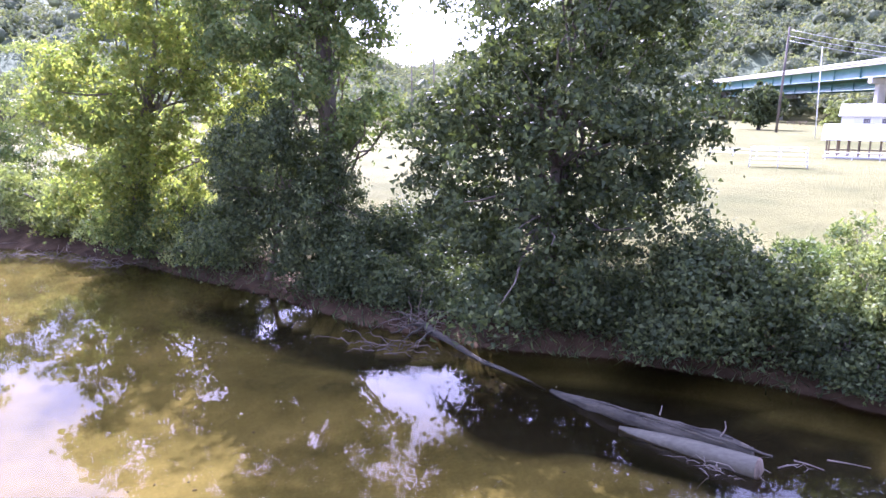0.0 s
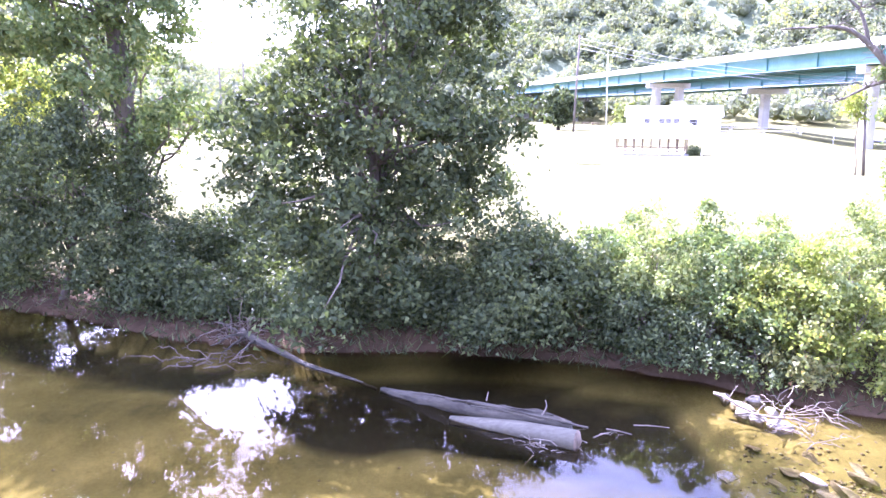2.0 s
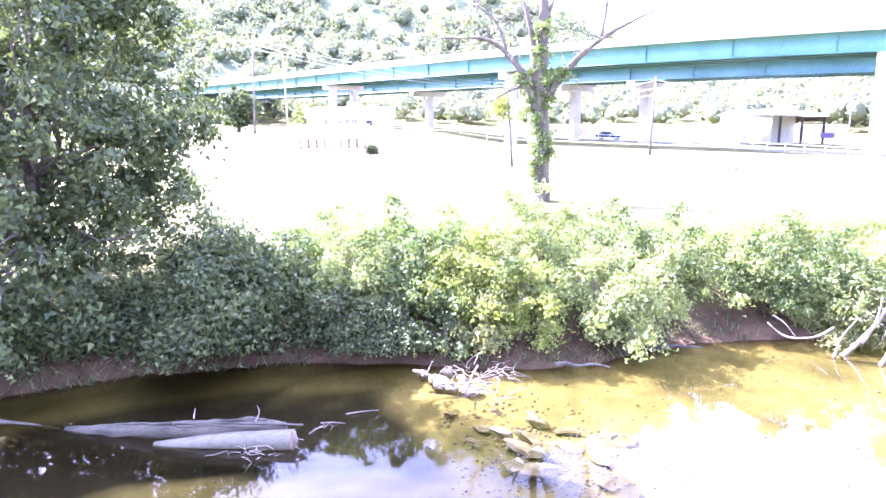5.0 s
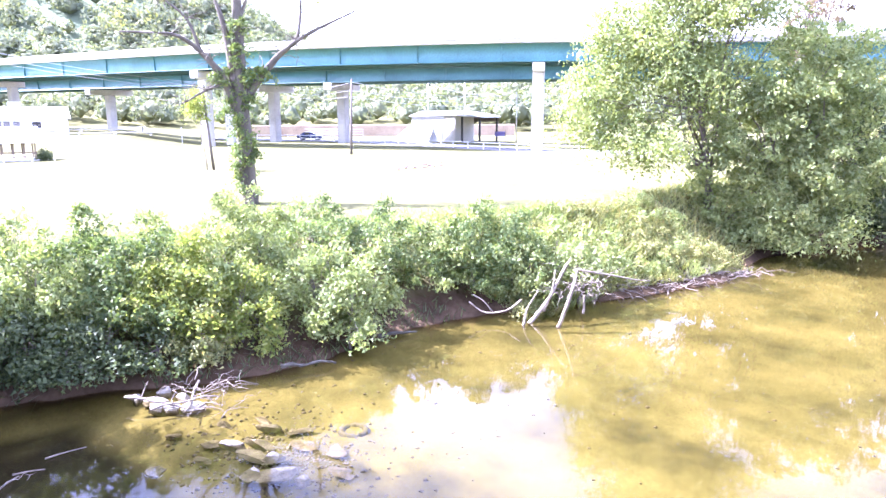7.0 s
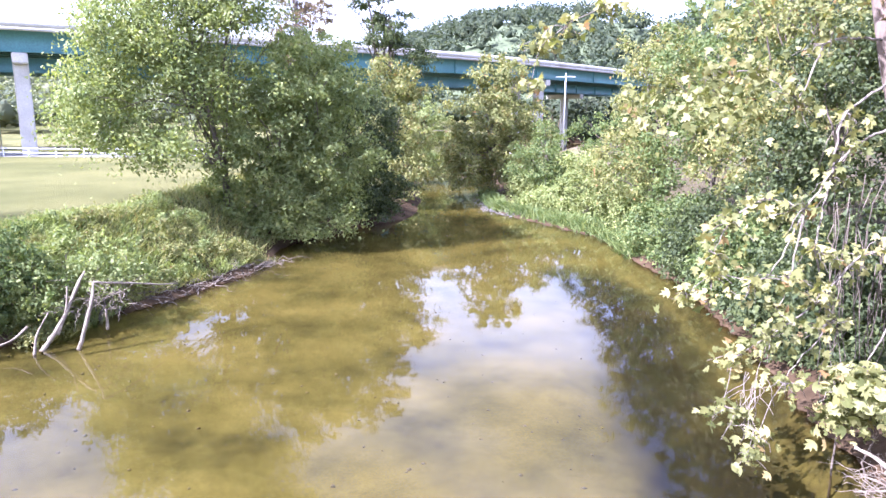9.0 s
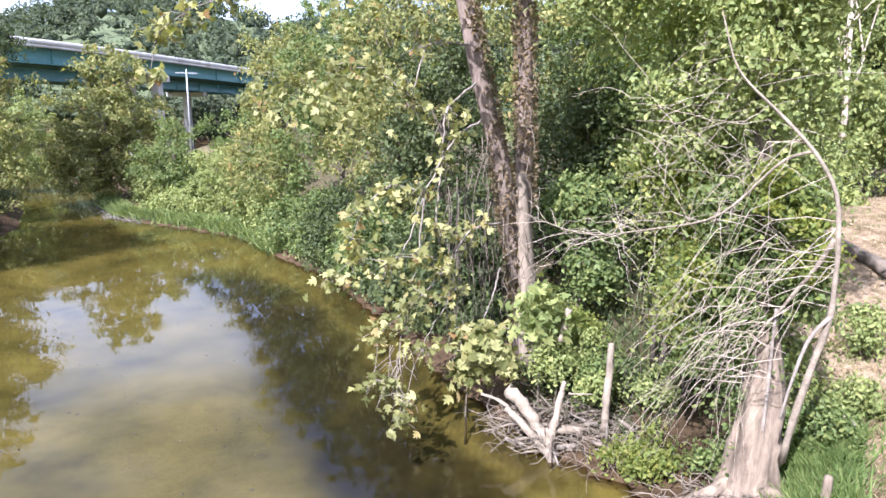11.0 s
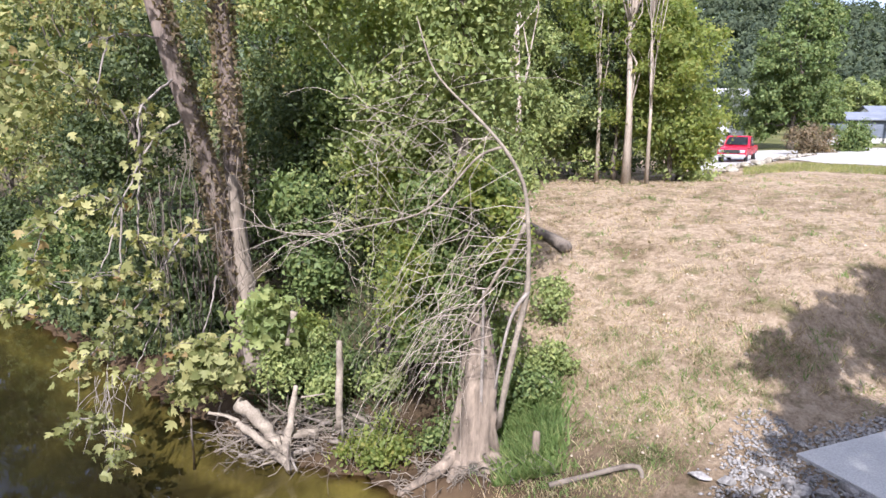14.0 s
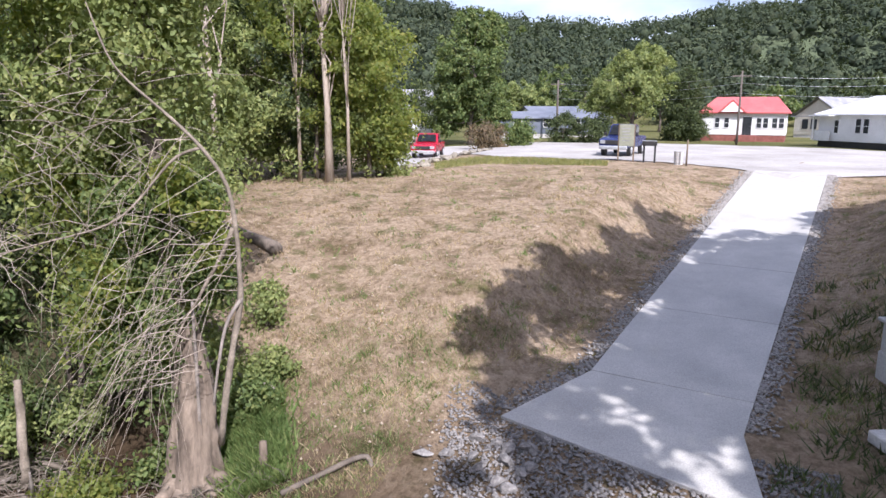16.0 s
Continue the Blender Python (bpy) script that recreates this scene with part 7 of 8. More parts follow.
shel = empty_thing("picnic_shelter", (0, 0, 0), "open picnic shelter with brown posts and a pale roof", "shelter")
for k in range(9):
    part("post", box_bm(0.16, 0.16, 2.0, (-3.9 + k * 0.975, -2.4, 1.0), 0.01), WOOD, shel)
    part("post", box_bm(0.16, 0.16, 2.0, (-3.9 + k * 0.975, 2.4, 1.0), 0.01), WOOD, shel)
part("rail", box_bm(8.0, 0.1, 0.14, (0, -2.4, 0.9)), WOOD, shel)
part("slab_floor", box_bm(8.4, 5.4, 0.16, (0, 0, 0.06)), CONCRETE, shel)
gable(8.2, 5.2, 2.0, 3.5, 0.35, ROOFW, shel)
set_down(shel, facing(103, 86))
tree("lawn_shrub", at(106.2, 84), around(106.2, 84, (0, 0, 3.8, 0.9, 0.9, 0.7)), 1500, LEAF_DARK, 0.2, "dark clipped shrub beside the shelter", seed=350, limbs=5, radius=0.03, category="shrub")


def rail_fence(pts, rails, high, name, label, step=2.4, group="rail fences", mat=None):
    """Posts and rails along a line on the ground."""
    pts = np.asarray(pts, float)
    o = (pts[0][0], pts[0][1], lie(*pts[0]))
    fn = empty_thing(name, o, label, "fence", group)
    mat = mat or WHITE
    t = np.concatenate(([0], np.cumsum(np.linalg.norm(np.diff(pts, axis=0), axis=1))))
    s = np.arange(0, t[-1] + 0.01, step)
    q = np.stack([np.interp(s, t, pts[:, k]) for k in range(2)], 1)
    z = height(q[:, 0], q[:, 1])
    rot = math.degrees(math.atan2(*(pts[-1] - pts[0])[::-1]))
    post = None
    for (x, y), zz in zip(q, z):
        if post is None:
            post = part("post", box_bm(0.11, 0.11, high + 0.15, (x - o[0], y - o[1], zz - o[2] + high / 2 - 0.05), 0.01, rot), mat, fn)
            first = (x, y, zz)
        else:
            c = child("post", post.data, fn)
            c.location = (x - first[0], y - first[1], zz - first[2])
    for r in rails:
        path = np.concatenate((q, (z + r)[:, None]), 1) - np.array(o)
        v, qd, tr = tube(path, [0.055] * len(path), 4)
        child("rail", mesh_np("rail", v, [qd, tr], mat), fn)
    return fn


rail_fence([polar(b, 81) for b in (100.3, 103.5, 106.8)], (0.35, 0.75), 0.85, "rail_fence", "white two-rail fence in front of the shelter")
rail_fence([polar(b, d) for b, d in ((106.8, 80), (110, 80), (113.5, 79), (117, 76))], (0.4, 0.8), 0.85, "rail_fence", "white two-rail fence along the ball field")
rail_fence([polar(b, d) for b, d in ((92.5, 83), (96, 82), (100.2, 81))], (0.4, 0.8), 0.85, "rail_fence", "white two-rail fence along the ball field")
rail_fence([polar(b, d) for b, d in ((119, 134), (124, 128), (132.4, 109), (137, 96), (143.3, 86), (151.7, 79), (158, 76))], (0.45, 0.9), 1.0, "rail_fence", "white rail fence along the park road", 3.0)
rail_fence([polar(b, 66) for b in (54, 57, 60)], (0.4, 0.8), 0.9, "rail_fence", "white rail fence behind the trees")
rail_fence([polar(b, d) for b, d in ((123.8, 150), (130, 142))], (0.5, 1.0, 1.5), 1.6, "wire_fence", "grey wire fence above a tan bank", 2.4, "", STEEL)
wall_b = empty_thing("retaining_wall", (0, 0, 0), "long tan earth and block retaining wall", "wall")
part("wall", box_bm(58, 1.2, 2.6, (0, 0, 1.0), 0.1), TAN, wall_b)
set_down(wall_b, facing(131, 148))
road = sweep([polar(b, d) for b, d in ((112, 150), (120, 137), (128, 122), (135, 104), (143, 90), (152, 83), (160, 82))], ((-3, FIELD + 0.05), (3, FIELD + 0.05), (3, FIELD - 0.2), (-3, FIELD - 0.2)))
tagged(new("road", mesh_np("road", road[0], road[1], ASPHALT)), "grey park road under the bridge", "road", kind="structure")

bl = empty_thing("bleachers", (0, 0, 0), "small white bleachers facing the ball field", "bleachers")
for k in range(4):
    part("plank", box_bm(4.7, 0.3, 0.06, (0, k * 0.6, 0.4 + k * 0.35), 0.01), WHITE, bl)
for x in (-2.3, 0, 2.3):
    bm = box_bm(0.07, 0.07, 1.75, (x, 2.0, 0.87))
    box_bm(0.07, 0.07, 0.6, (x, -0.1, 0.3), 0, 0, bm)
    box_bm(0.06, 2.1, 0.06, (x, 0.95, 0.06), 0, 0, bm)
    part("frame", bm, STEEL, bl)
part("top_rail", box_bm(4.7, 0.06, 0.06, (0, 2.0, 1.72)), WHITE, bl)
set_down(bl, facing(97.3, 67))
for k, (d, z) in enumerate(((118, 0.45), (128, 0.7), (138, 0.9))):
    te = empty_thing("bench_row", (0, 0, 0), "long low grey bench terrace on the lawn", "bench", "bench terraces")
    part("seat", box_bm(16, 0.5, 0.12, (0, 0, z), 0.02), CONC_PIER, te)
    for x in (-7.5, -2.5, 2.5, 7.5):
        part("support", box_bm(0.3, 0.4, z, (x, 0, z / 2 - 0.05)), CONC_PIER, te)
    set_down(te, facing(109.8, d))


def picnic_table():
    t = empty_thing("picnic_table", (0, 0, 0), "dark wooden picnic table on the lawn", "table", "picnic tables")
    part("tabletop", box_bm(1.9, 0.8, 0.06, (0, 0, 0.75), 0.01), WOOD, t)
    for y in (-0.75, 0.75):
        part("bench", box_bm(1.9, 0.28, 0.05, (0, y, 0.45), 0.01), WOOD, t)
    for x in (-0.7, 0.7):
        bm = box_bm(0.08, 1.7, 0.08, (x, 0, 0.4))
        box_bm(0.08, 0.1, 0.75, (x, 0.35, 0.36), 0, 0, bm)
        box_bm(0.08, 0.1, 0.75, (x, -0.35, 0.36), 0, 0, bm)
        part("leg", bm, WOOD, t)
    return t


pt = set_down(picnic_table(), facing(97.8, 180))
copy_thing(pt, facing(98.6, 182, None, 20))


def pole(name, b, d, top, r, mat, label, cross=0.0, lean=0.0, category="utility pole"):
    x, y = polar(b, d)
    z = lie(x, y)
    ob = empty_thing(name, (x, y, z), label, category, "poles")
    rx, ry = math.cos(radians(b)), -math.sin(radians(b))
    v, q, t = tube([(0, 0, -0.3), (lean * rx * 0.5, lean * ry * 0.5, (top - z) / 2), (lean * rx, lean * ry, top - z)], (r, r * 0.85, r * 0.7), 10)
    child("shaft", mesh_np("shaft", v, [q, t], mat, True), ob)
    if cross:
        part("cross_arm", box_bm(cross, 0.12, 0.14, (lean * rx, lean * ry, top - z - 0.5), 0.01, -b), mat, ob)
    return np.array((x + lean * rx, y + lean * ry, top - 0.4))


p1 = pole("utility_pole", 96.9, 120, 20.4, 0.2, POLEWOOD, "tall dark utility pole on the lawn", 0, 0.5)
p2 = pole("utility_pole", 122.8, 129, 13.2, 0.16, POLEWOOD, "brown utility pole by the road", 1.6)
p3 = pole("utility_pole", 128.6, 82.5, 11.9, 0.15, POLEWOOD, "brown utility pole on the lawn", 0, 0.25)
p4 = pole("light_pole", 142.2, 102, 10.9, 0.1, STEEL, "slim grey light pole")
p5 = pole("light_pole", 135, 128, 13.6, 0.14, STEEL, "slim grey light pole")
p6 = pole("light_pole", 138, 128, 13.6, 0.12, STEEL, "slim grey light pole")
p7 = pole("utility_pole", 117.7, 63, 9.7, 0.13, POLEWOOD, "leaning short pole hung with vine", 0, -0.5)
p8 = pole("flag_pole", 99.5, 110, 16.6, 0.08, WHITE, "tall white flag pole", 0, -0.3, "flag pole")
p9 = pole("light_pole", 184.6, 110, 14.0, 0.12, STEEL, "tall grey light pole with a cross arm", 3.0)
p10 = pole("sign_post", 115.6, 95, 6.2, 0.05, STEEL, "thin grey post on the lawn")
pa = pole("utility_pole", 70.6, 140, 19.5, 0.18, POLEWOOD, "dark utility pole beyond the trees", 1.2)
pb = pole("utility_pole", 68.8, 150, 18.5, 0.18, POLEWOOD, "dark utility pole beyond the trees")
tree("pole_vine", at(117.2, 63), around(116.6, 63, (0, 0, 9.3, 1.1, 1.0, 1.2), (0.5, 0, 8.2, 0.7, 0.7, 0.8)), 1800, LEAF_YELLOW, 0.24, "yellow-green vine topping a leaning pole", seed=351, limbs=10, radius=0.05, category="vine")


def cable(name, a, b, sag, r=0.025, mat=None):
    p = bend(a, b, -sag, 14)
    o = tuple(p[0])
    ob = empty_thing(name, o, "overhead cable between poles", "cable", "overhead cables")
    v, q, t = tube(p - np.array(o), [r] * 14, 4)
    child("wire", mesh_np("wire", v, [q, t], mat or STEEL), ob)


for dz in (0.0, -0.9, -1.6):
    cable("overhead_cable", p1 + (0, 0, dz), p2 + (0, 0, dz * 0.5), 2.0, 0.03)
    cable("overhead_cable", p2 + (0, 0, dz * 0.6), p3 + (0, 0, dz), 0.8)
    cable("overhead_cable", p3 + (0, 0, dz), p4 + (0, 0, dz * 0.7), 0.8)
cable("overhead_cable", p5, p4, 0.8)
cable("overhead_cable", p4, np.array((*polar(165, 140), 13.0)), 1.0)

shed = empty_thing("park_pavilion", (0, 0, 0), "white pavilion with a pale low roof reaching over an open bay", "pavilion")
part("wall", box_bm(6.6, 6, 4.4, (-3.3, 0, 2.1), 0.05), WHITE, shed)
part("side_wall", box_bm(2.2, 6.1, 4.3, (1.1, 0, 2.1), 0.03), CREAM, shed, "grey-cream siding panel")
bm = bmesh.new()
rim = ((-6.9, 4.3), (-4.4, 5.05), (0.4, 5.1), (4.2, 4.7), (7.1, 4.15), (7.1, 4.0), (0.4, 4.4), (-6.9, 4.15))
for y in (-3.3, 3.3):
    bm.faces.new([bm.verts.new((x, y, z)) for x, z in rim])
bm.verts.ensure_lookup_table()
for k in range(8):
    bm.faces.new((bm.verts[k], bm.verts[(k + 1) % 8], bm.verts[8 + (k + 1) % 8], bm.verts[8 + k]))
bmesh.ops.recalc_face_normals(bm, faces=bm.faces)
part("roof", bm, ROOFW, shed, "pale low roof")
for x in (3.4, 6.7):
    for y in (-2.9, 2.9):
        part("post", box_bm(0.28, 0.28, 4.2, (x, y, 2.0), 0.02), BLACK, shed)
part("header", box_bm(4.8, 0.2, 0.9, (4.7, 2.9, 3.7)), WOOD, shed, "brown boarded header")
bm = bmesh.new()
q = [bm.verts.new(k) for k in ((-10.0, -4.2, 0.0), (-2.2, -4.2, 0.0), (-2.2, -3.05, 2.5), (-7.0, -3.05, 2.7), (-10.0, -2.9, 0.0), (-2.2, -2.9, 0.0), (-2.2, -2.9, 2.5), (-7.0, -2.9, 2.7))]
for f in ((0, 1, 2, 3), (4, 7, 6, 5), (0, 3, 7, 4), (1, 5, 6, 2), (3, 2, 6, 7)):
    bm.faces.new([q[k] for k in f])
part("awning", bm, WHITE, shed, "white sloping canvas awning")
part("door", box_bm(1.1, 0.1, 2.1, (-0.9, -3.06, 1.05), 0.02), STEEL, shed, "grey door")
set_down(shed, facing(137.1, 118, None, -32))
ban = empty_thing("banner", (0, 0, 0), "small violet-blue banner hung between two stakes", "banner")
part("cloth", box_bm(1.6, 0.04, 0.75, (0, 0, 1.4), 0.01), plain("violet_cloth", (0.16, 0.13, 0.34), (0.26, 0.22, 0.46), 0.8, 2, 20, 0.1), ban)
for x in (-0.85, 0.85):
    part("stake", box_bm(0.07, 0.07, 1.9, (x, 0.02, 0.9)), WOOD, ban)
set_down(ban, facing(140.9, 113))
rg = np.random.default_rng(91)
PINKISH = plain("pinkish_clod", (0.14, 0.1, 0.085), (0.3, 0.22, 0.19), 0.9, 3, 20, 0.4)
for n in range(44):
    s = rg.random()
    b, d = 132 + 4.2 * s, 59 + 7 * s + rg.uniform(-2.2, 2.2)
    st = new("lawn_stone", rock_mesh(500 + n, rg.uniform(0.2, 0.45), 0.25, 0.22))
    x, y = polar(b, d)
    st.matrix_world = pose(x, y, lie(x, y) + 0.08, 0, 0, rg.uniform(0, 180))
    st.data.materials[0] = PINKISH
    tagged(st, "small pinkish clod of earth or stone on the lawn", "stone", "lawn stones")


# ---- vehicles ----
def vehicle(name, paint, label, pickup=True):
    """A car or pickup facing -y: body, cab, panes, lamps, bumper, wheels."""
    c = empty_thing(name, (0, 0, 0), label, "truck" if pickup else "car")
    L, W = (5.5, 1.95) if pickup else (4.5, 1.75)
    roof = 1.9 if pickup else 1.42
    if pickup:
        side = ((-2.75, 0.5), (2.75, 0.55), (2.75, 1.15), (0.75, 1.15), (0.75, 1.2), (-0.9, 1.2), (-1.0, 1.18), (-2.6, 1.08), (-2.75, 0.95))
        cab = ((-0.95, 1.17), (0.78, 1.17), (0.7, roof), (-0.25, roof))
    else:
        side = ((-2.2, 0.4), (2.2, 0.42), (2.22, 0.9), (1.6, 0.95), (-1.0, 0.92), (-2.1, 0.75))
        cab = ((-1.05, 0.9), (1.75, 0.92), (1.1, roof), (-0.3, roof))

    def prism(pts, w, inset=0.0):
        bm = bmesh.new()
        a = [bm.verts.new((-w / 2 + (inset if z > 1.3 else 0), y, z)) for y, z in pts]
        b = [bm.verts.new((w / 2 - (inset if z > 1.3 else 0), y, z)) for y, z in pts]
        bm.faces.new(a)
        bm.faces.new(b[::-1])
        for k in range(len(pts)):
            bm.faces.new((a[k], b[k], b[(k + 1) % len(pts)], a[(k + 1) % len(pts)]))
        bmesh.ops.recalc_face_normals(bm, faces=bm.faces)
        bmesh.ops.bevel(bm, geom=bm.edges[:], offset=0.05, segments=2, affect="EDGES")
        return bm

    part("body", prism(side, W), paint, c)
    part("cab", prism(cab, W - 0.16, 0.1), paint, c)
    y0, y1 = cab[0][0], cab[3][0]
    z0, z1 = cab[0][1], roof
    bm = bmesh.new()
    q = [bm.verts.new(k) for k in ((-0.78, y0 + 0.06, z0 + 0.08), (0.78, y0 + 0.06, z0 + 0.08), (0.68, y1 - 0.09, z1 - 0.1), (-0.68, y1 - 0.09, z1 - 0.1))]
    bm.faces.new(q)
    bmesh.ops.solidify(bm, geom=bm.faces[:], thickness=0.03)
    bmesh.ops.translate(bm, verts=bm.verts, vec=(0, -0.06, 0.04))
    part("windscreen", bm, DARKGLASS, c)
    for s in (-1, 1):
        part("side_window", box_bm(0.04, 0.85, 0.45, (s * (W / 2 - 0.09), (y1 + cab[2][0]) / 2, (z0 + z1) / 2 + 0.04), 0.02), DARKGLASS, c)
        part("headlight", box_bm(0.34, 0.08, 0.2, (s * (W / 2 - 0.25), -L / 2 - 0.02, 0.88 if pickup else 0.66), 0.02), STEEL, c, "clear headlight")
        part("wing_mirror", box_bm(0.22, 0.1, 0.2, (s * (W / 2 + 0.1), y0 + 0.15, z0 + 0.14), 0.03), BLACK, c)
        for y in (-L * 0.31, L * 0.3):
            bm = bmesh.new()
            bmesh.ops.create_cone(bm, cap_ends=True, segments=20, radius1=0.38, radius2=0.38, depth=0.26, matrix=pose(s * (W / 2 - 0.1), y, 0.38, 0, 90, 0))
            wh = part("wheel", bm, BLACK, c)
            bm = bmesh.new()
            bmesh.ops.create_cone(bm, cap_ends=True, segments=16, radius1=0.22, radius2=0.2, depth=0.06, matrix=pose(s * (W / 2 + 0.02), y, 0.38, 0, 90, 0))
            part("rim", bm, STEEL, wh)
    part("grille", box_bm(1.1, 0.06, 0.26, (0, -L / 2 - 0.02, 0.86 if pickup else 0.62), 0.02), BLACK, c, "dark grille")
    part("bumper", box_bm(W - 0.05, 0.2, 0.22, (0, -L / 2 - 0.03, 0.55 if pickup else 0.42), 0.05), STEEL, c, "chrome bumper")
    return c


REDPAINT = plain("red_car_paint", (0.4, 0.014, 0.035), (0.46, 0.02, 0.045), 0.25, 0.8, 5, 0.0)
BLUEPAINT = plain("dark_blue_car_paint", (0.02, 0.03, 0.1), (0.035, 0.05, 0.15), 0.25, 0.8, 5, 0.0)
set_down(vehicle("pickup_truck", REDPAINT, "bright red pickup truck on the gravel drive"), facing(251.5, 57, None, -9))
tr2 = vehicle("pickup_truck", BLUEPAINT, "tall dark blue pickup truck parked on the gravel lot")
set_down(tr2, facing(267.2, 56, None, -14) @ Matrix.Diagonal((1.1, 1.1, 1.25, 1)))
set_down(vehicle("parked_car", BLUEPAINT, "dark blue car parked under the bridge", False), facing(125.4, 127, None, 80))

# ---- gravel lot, signs and fittings ----
LOTMAT = plain("lot_gravel", (0.28, 0.262, 0.235), (0.45, 0.43, 0.395), 0.92, 0.25, 9, 0.3)
nb, nd = 70, 24
lb = np.linspace(248.6, 300, nb)
inner = np.interp(lb, (248.6, 250.3, 252.5, 254.5, 256.5, 262, 268, 274, 277.5, 279, 282, 290, 300), (40, 42, 49, 56, 52, 50, 49, 46, 42.5, 41.6, 42.6, 44, 46)) + 0.35 * np.sin(lb * 9.7) + 0.2 * np.sin(lb * 23)
outer = np.interp(lb, (248.6, 251, 254, 262, 270, 281, 286, 300), (58, 70, 77, 77, 78, 75, 71, 70)) + 0.4 * np.sin(lb * 7)
dd = inner[:, None] + (outer - inner)[:, None] * np.linspace(0, 1, nd)[None, :]
lx, ly = np.sin(np.radians(lb))[:, None] * dd, np.cos(np.radians(lb))[:, None] * dd
lz = height(lx.ravel(), ly.ravel()) + 0.05
li = (np.arange(nb - 1)[:, None] * nd + np.arange(nd - 1)[None, :]).ravel()
tagged(new("gravel_lot", mesh_np("gravel_lot", np.stack((lx.ravel(), ly.ravel(), lz), 1), np.stack((li, li + 1, li + nd + 1, li + nd), 1), LOTMAT, True)),
       "pale gravel parking lot above the boat ramp", "gravel", kind="structure")
for n in range(22):
    s = n / 21
    st = new("border_rock", rock_mesh(600 + n, rg.uniform(0.5, 1.0), rg.uniform(0.4, 0.6), 0.45))
    x, y = polar(249.9 + 6.6 * s + rg.normal(0, 0.1), 40 + 22 * s + rg.normal(0, 0.4))
    st.matrix_world = pose(x, y, lie(x, y) + 0.12, 0, 0, rg.uniform(0, 180))
    tagged(st, "pale boulder edging the gravel drive", "rock", "drive edging rocks")
board = empty_thing("notice_board", (0, 0, 0), "wooden notice board with a blank pale panel on two posts", "sign")
for x in (-0.5, 0.5):
    part("post", box_bm(0.1, 0.1, 2.6, (x, 0, 1.2), 0.01), WOOD, board)
part("panel", box_bm(0.95, 0.06, 1.45, (0, -0.07, 1.75), 0.01), plain("faded_panel", (0.2, 0.21, 0.15), (0.3, 0.31, 0.23), 0.6, 1.5, 10, 0.05), board)
for k in range(5):
    part("text_bar", box_bm(0.6 - 0.08 * (k % 3), 0.012, 0.05, (-0.05, -0.108, 2.2 - k * 0.2)), GREYROOF, board)
set_down(board, facing(267.4, 48.5))
gr = empty_thing("barbecue_grill", (0, 0, 0), "black park grill box on two posts", "grill")
part("firebox", box_bm(0.95, 0.5, 0.3, (0, 0, 1.25), 0.03), BLACK, gr)
part("grate", box_bm(0.9, 0.46, 0.03, (0, 0, 1.42)), STEEL, gr)
for x in (-0.35, 0.35):
    part("post", box_bm(0.12, 0.12, 1.25, (x, 0, 0.55)), BLACK, gr)
set_down(gr, facing(269.2, 48))
bn = empty_thing("litter_bin", (0, 0, 0), "grey weathered metal litter bin", "bin")
bm = bmesh.new()
bmesh.ops.create_cone(bm, cap_ends=True, segments=24, radius1=0.27, radius2=0.29, depth=0.85, matrix=pose(0, 0, 0.42))
part("drum", bm, CONC_PIER, bn)
for z in (0.15, 0.42, 0.7, 0.84):
    tv, tq, tt = tube([(0.285 * math.cos(k / 20 * 2 * math.pi), 0.285 * math.sin(k / 20 * 2 * math.pi), z) for k in range(21)], [0.014] * 21, 5)
    child("hoop", mesh_np("hoop", tv, [tq], STEEL, True), bn)
set_down(bn, facing(271.4, 46.6))
pole("sign_post", 272.0, 45.8, 6.3, 0.06, WOOD, "short brown post beside the bin", 0, 0, "post")


# ---- houses behind the lot ----
def house(name, label, w, d, base, eave, ridge, wall_mat, roof_mat, base_mat, wins, door_x=None, hip=0.0, over=0.4):
    h = empty_thing(name, (0, 0, 0), label, "house")
    part("foundation", box_bm(w - 0.1, d - 0.1, base + 0.6, (0, 0, base / 2 - 0.3)), base_mat, h)
    part("wall", box_bm(w, d, eave - base, (0, 0, (eave + base) / 2), 0.02), wall_mat, h)
    for k in range(int((eave - base) / 0.28)):
        part("siding_board", box_bm(w + 0.02, d + 0.02, 0.016, (0, 0, base + 0.2 + k * 0.28)), wall_mat, h)
    gable(w, d, eave + 0.05, ridge, over, roof_mat, h, hip=hip, ends=hip > 0)
    if hip == 0:
        bm = bmesh.new()
        q = [bm.verts.new((x, y, z)) for x in (-w / 2, w / 2) for y, z in ((-d / 2, eave), (d / 2, eave), (0, ridge - 0.16 - over * 0.3))]
        for f in ((0, 1, 2), (5, 4, 3), (0, 2, 5, 3), (1, 4, 5, 2)):
            bm.faces.new([q[k] for k in f])
        bmesh.ops.recalc_face_normals(bm, faces=bm.faces)
        part("gable_wall", bm, wall_mat, h)
    for x, z, ww, wh in wins:
        window(h, x, -d / 2, z, ww, wh)
    if door_x is not None:
        dr = part("door", box_bm(0.95, 0.08, 2.05, (door_x, -d / 2 - 0.03, base + 1.03), 0.01), DARKGLASS, h, "dark panelled door")
        part("knob", box_bm(0.06, 0.06, 0.06, (door_x + 0.36, -d / 2 - 0.09, base + 1.0), 0.015), STEEL, dr)
    return h


h1 = house("cottage", "white cottage with a red metal roof and brick foundation", 9.2, 7.5, 0.75, 3.3, 5.2, WHITE, REDROOF, BRICK,
           [(x, 2.15, 0.5, 1.1) for x in (-2.8, -1.75, 1.75, 2.45, 3.4, 4.1)], 0.5, 1.6)
bm = bmesh.new()
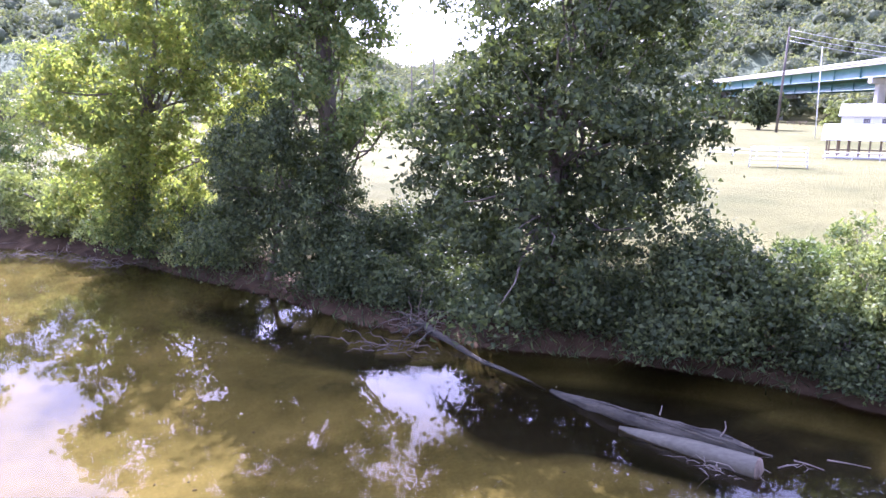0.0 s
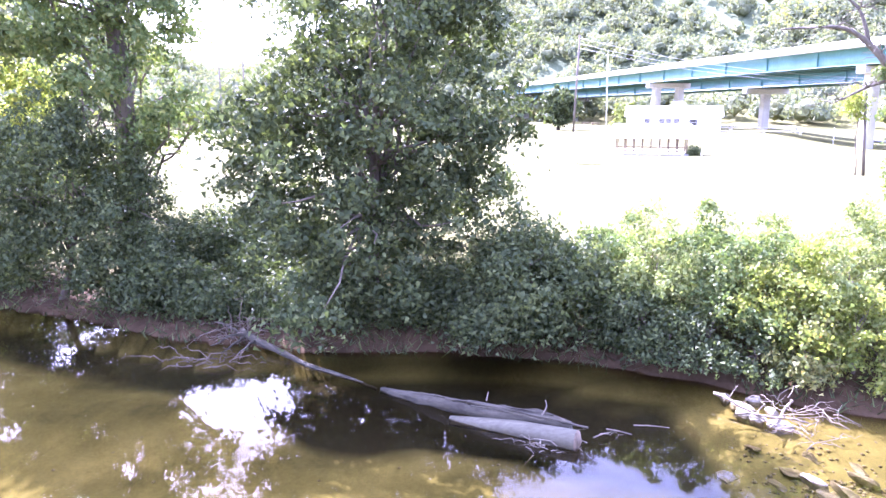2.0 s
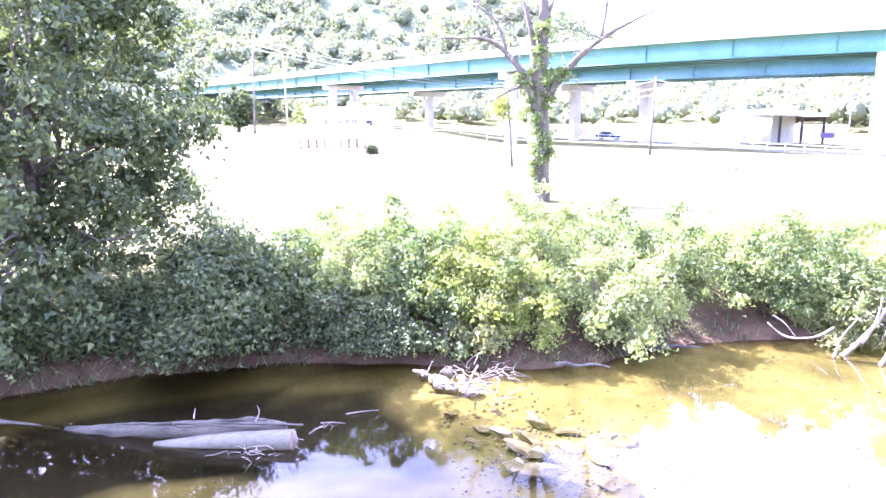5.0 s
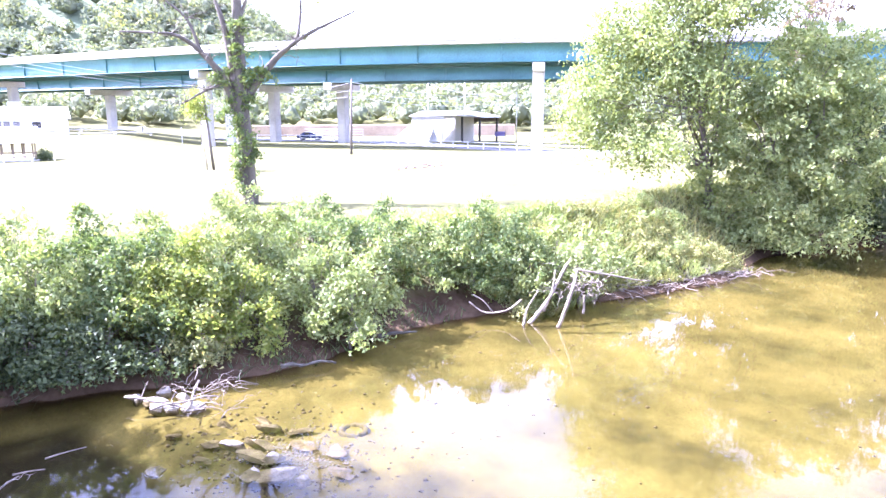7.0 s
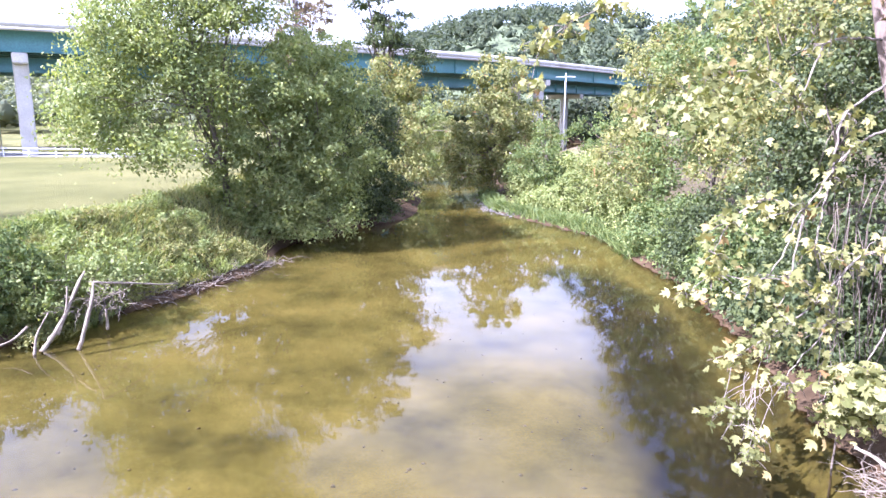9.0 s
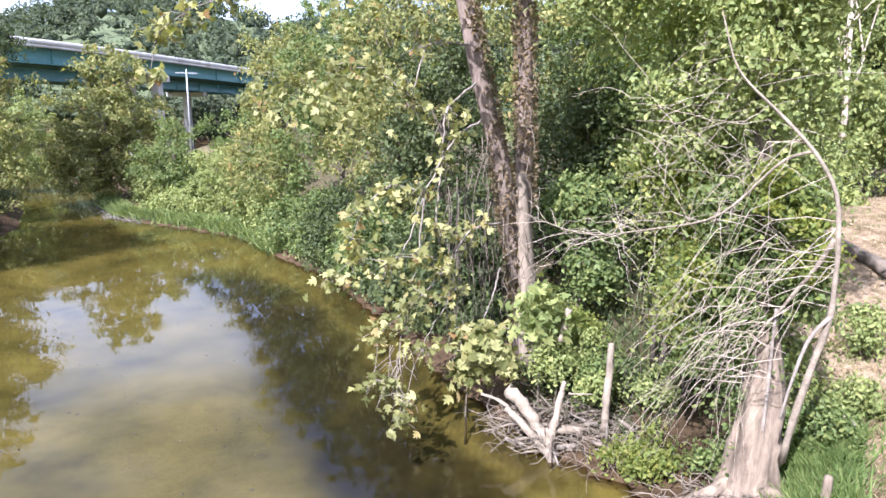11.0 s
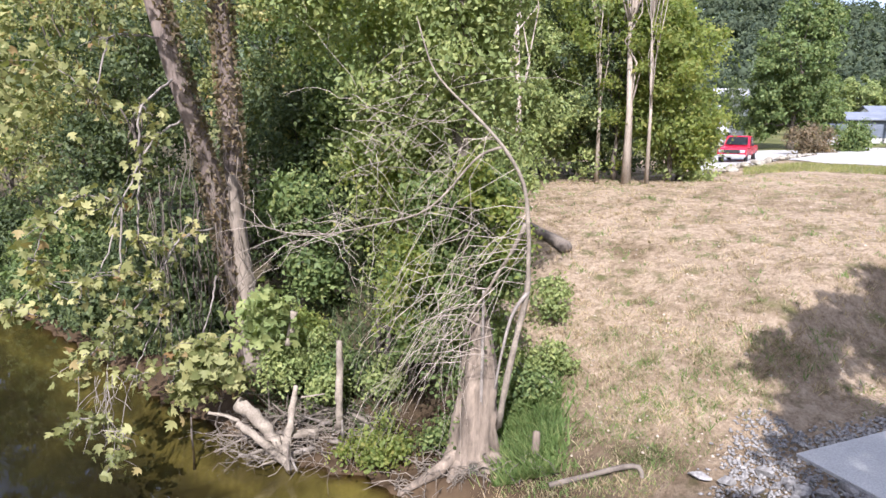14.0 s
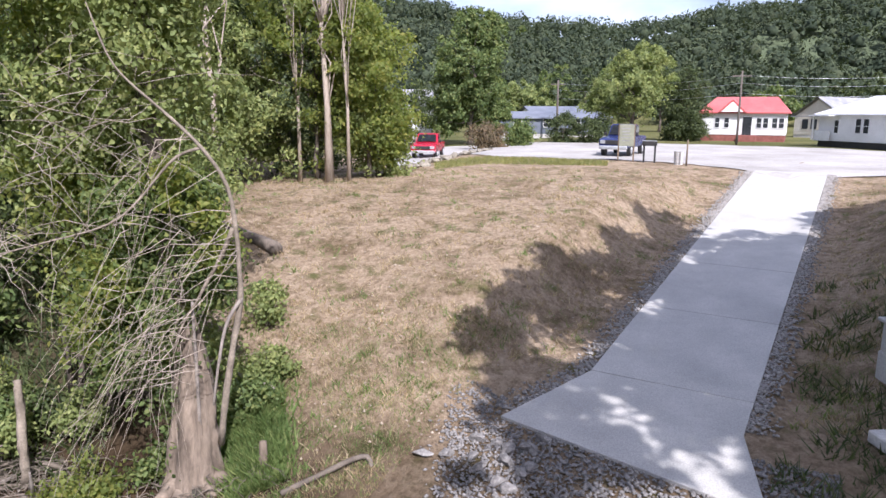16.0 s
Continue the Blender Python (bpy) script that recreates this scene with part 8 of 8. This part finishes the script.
q = [bm.verts.new(k) for k in ((-2.75, -4.3, 3.4), (0.35, -4.3, 3.4), (-1.2, -4.3, 4.85), (-2.75, -1.0, 3.4), (0.35, -1.0, 3.4), (-1.2, -1.0, 4.85))]
for f in ((0, 1, 2), (3, 5, 4), (0, 2, 5, 3), (1, 4, 5, 2), (0, 3, 4, 1)):
    bm.faces.new([q[k] for k in f])
bmesh.ops.recalc_face_normals(bm, faces=bm.faces)
part("porch_gable", bm, REDROOF, h1)
bm = bmesh.new()
q = [bm.verts.new(k) for k in ((-2.4, -4.36, 3.42), (0.0, -4.36, 3.42), (-1.2, -4.36, 4.6), (-2.4, -4.28, 3.42), (0.0, -4.28, 3.42), (-1.2, -4.28, 4.6))]
for f in ((0, 1, 2), (3, 5, 4), (0, 2, 5, 3), (1, 4, 5, 2), (0, 3, 4, 1)):
    bm.faces.new([q[k] for k in f])
bmesh.ops.recalc_face_normals(bm, faces=bm.faces)
part("gable_board", bm, WHITE, h1, "white gable board")
part("front_steps", box_bm(2.0, 1.2, 0.75, (0.6, -4.2, 0.35), 0.05), BRICK, h1, "red brick steps")
set_down(h1, facing(276.1, 93, LOT, -4))
# the solid BLACK foundation stands in for shade in the crawl space
h3 = house("bungalow", "white bungalow with a pale metal roof, crawl space shade as a black base", 13, 9, 0.6, 3.15, 5.0, WHITE, ROOFW, BLACK, [(-4.2, 2.0, 0.5, 1.2), (-1.6, 2.1, 0.6, 1.3), (-0.7, 2.1, 0.6, 1.3), (3.5, 2.1, 0.6, 1.3)], None, 2.5)
part("porch_wall", box_bm(2.0, 0.1, 1.0, (-5.6, -4.9, 1.1), 0.02), WHITE, h3)
part("porch_roof", box_bm(2.6, 1.6, 0.1, (-5.4, -4.9, 3.05), 0.02), ROOFW, h3)
part("porch_post", box_bm(0.12, 0.12, 2.4, (-6.5, -5.2, 1.85)), WHITE, h3)
set_down(h3, facing(286.6, 78.7, LOT, -42))
h2 = house("cream_house", "cream gabled house with grey shingles", 12, 6.6, 0.4, 2.9, 5.5, CREAM, GREYROOF, CONC_PIER, [], None, 0.0)
for y in (1.7, 0.45):
    part("window", box_bm(0.06, 0.85, 1.35, (-6.02, y, 1.85), 0.01), DARKGLASS, h2)
set_down(h2, facing(282.5, 113, LOT, 60))
SLATE = plain("blue_grey_metal_roof", (0.11, 0.125, 0.155), (0.2, 0.215, 0.25), 0.6, 0.4, 8, 0.05)
h0 = house("long_house", "long low house with blue-grey siding and metal roof", 15, 8, 0.4, 2.5, 3.4, plain("blue_grey_siding", (0.1, 0.12, 0.15), (0.18, 0.2, 0.24), 0.7, 0.5, 10, 0.08), SLATE, CONC_PIER, [(-5, 1.9, 1.0, 1.1), (-1, 1.9, 1.0, 1.1), (3, 1.9, 1.0, 1.1)], 5.5, 0.0)
set_down(h0, facing(261.5, 100, LOT, 8))
h4 = house("distant_house", "grey-roofed pale house behind the long low house", 9, 8, 0.4, 2.9, 4.3, WHITE, SLATE, CONC_PIER, [(-2.5, 2.0, 1.0, 1.1), (2.5, 2.0, 1.0, 1.1)], None, 0.0)
set_down(h4, facing(261.6, 118, LOT, 20))
h00 = house("white_shed", "tall white shed half hidden by trees", 3.2, 4, 0.3, 4.6, 6.0, WHITE, GREYROOF, CONC_PIER, [], None, 0.0)
set_down(h00, facing(250.6, 88, LOT, 15))
q1 = pole("utility_pole", 275.6, 79, 12.2, 0.12, POLEWOOD, "dark utility pole with a transformer by the lot", 1.8)
q2 = pole("utility_pole", 291, 90, 13.0, 0.16, POLEWOOD, "utility pole beyond the bungalow", 1.8)
q3 = pole("utility_pole", 262, 92, 12.0, 0.16, POLEWOOD, "utility pole behind the trees", 1.8)
for dz in (0.0, -0.8, -1.8):
    cable("overhead_cable", q3 + (0, 0, dz), q1 + (0, 0, dz), 0.6, 0.011)
    cable("overhead_cable", q1 + (0, 0, dz), q2 + (0, 0, dz), 0.7, 0.011)
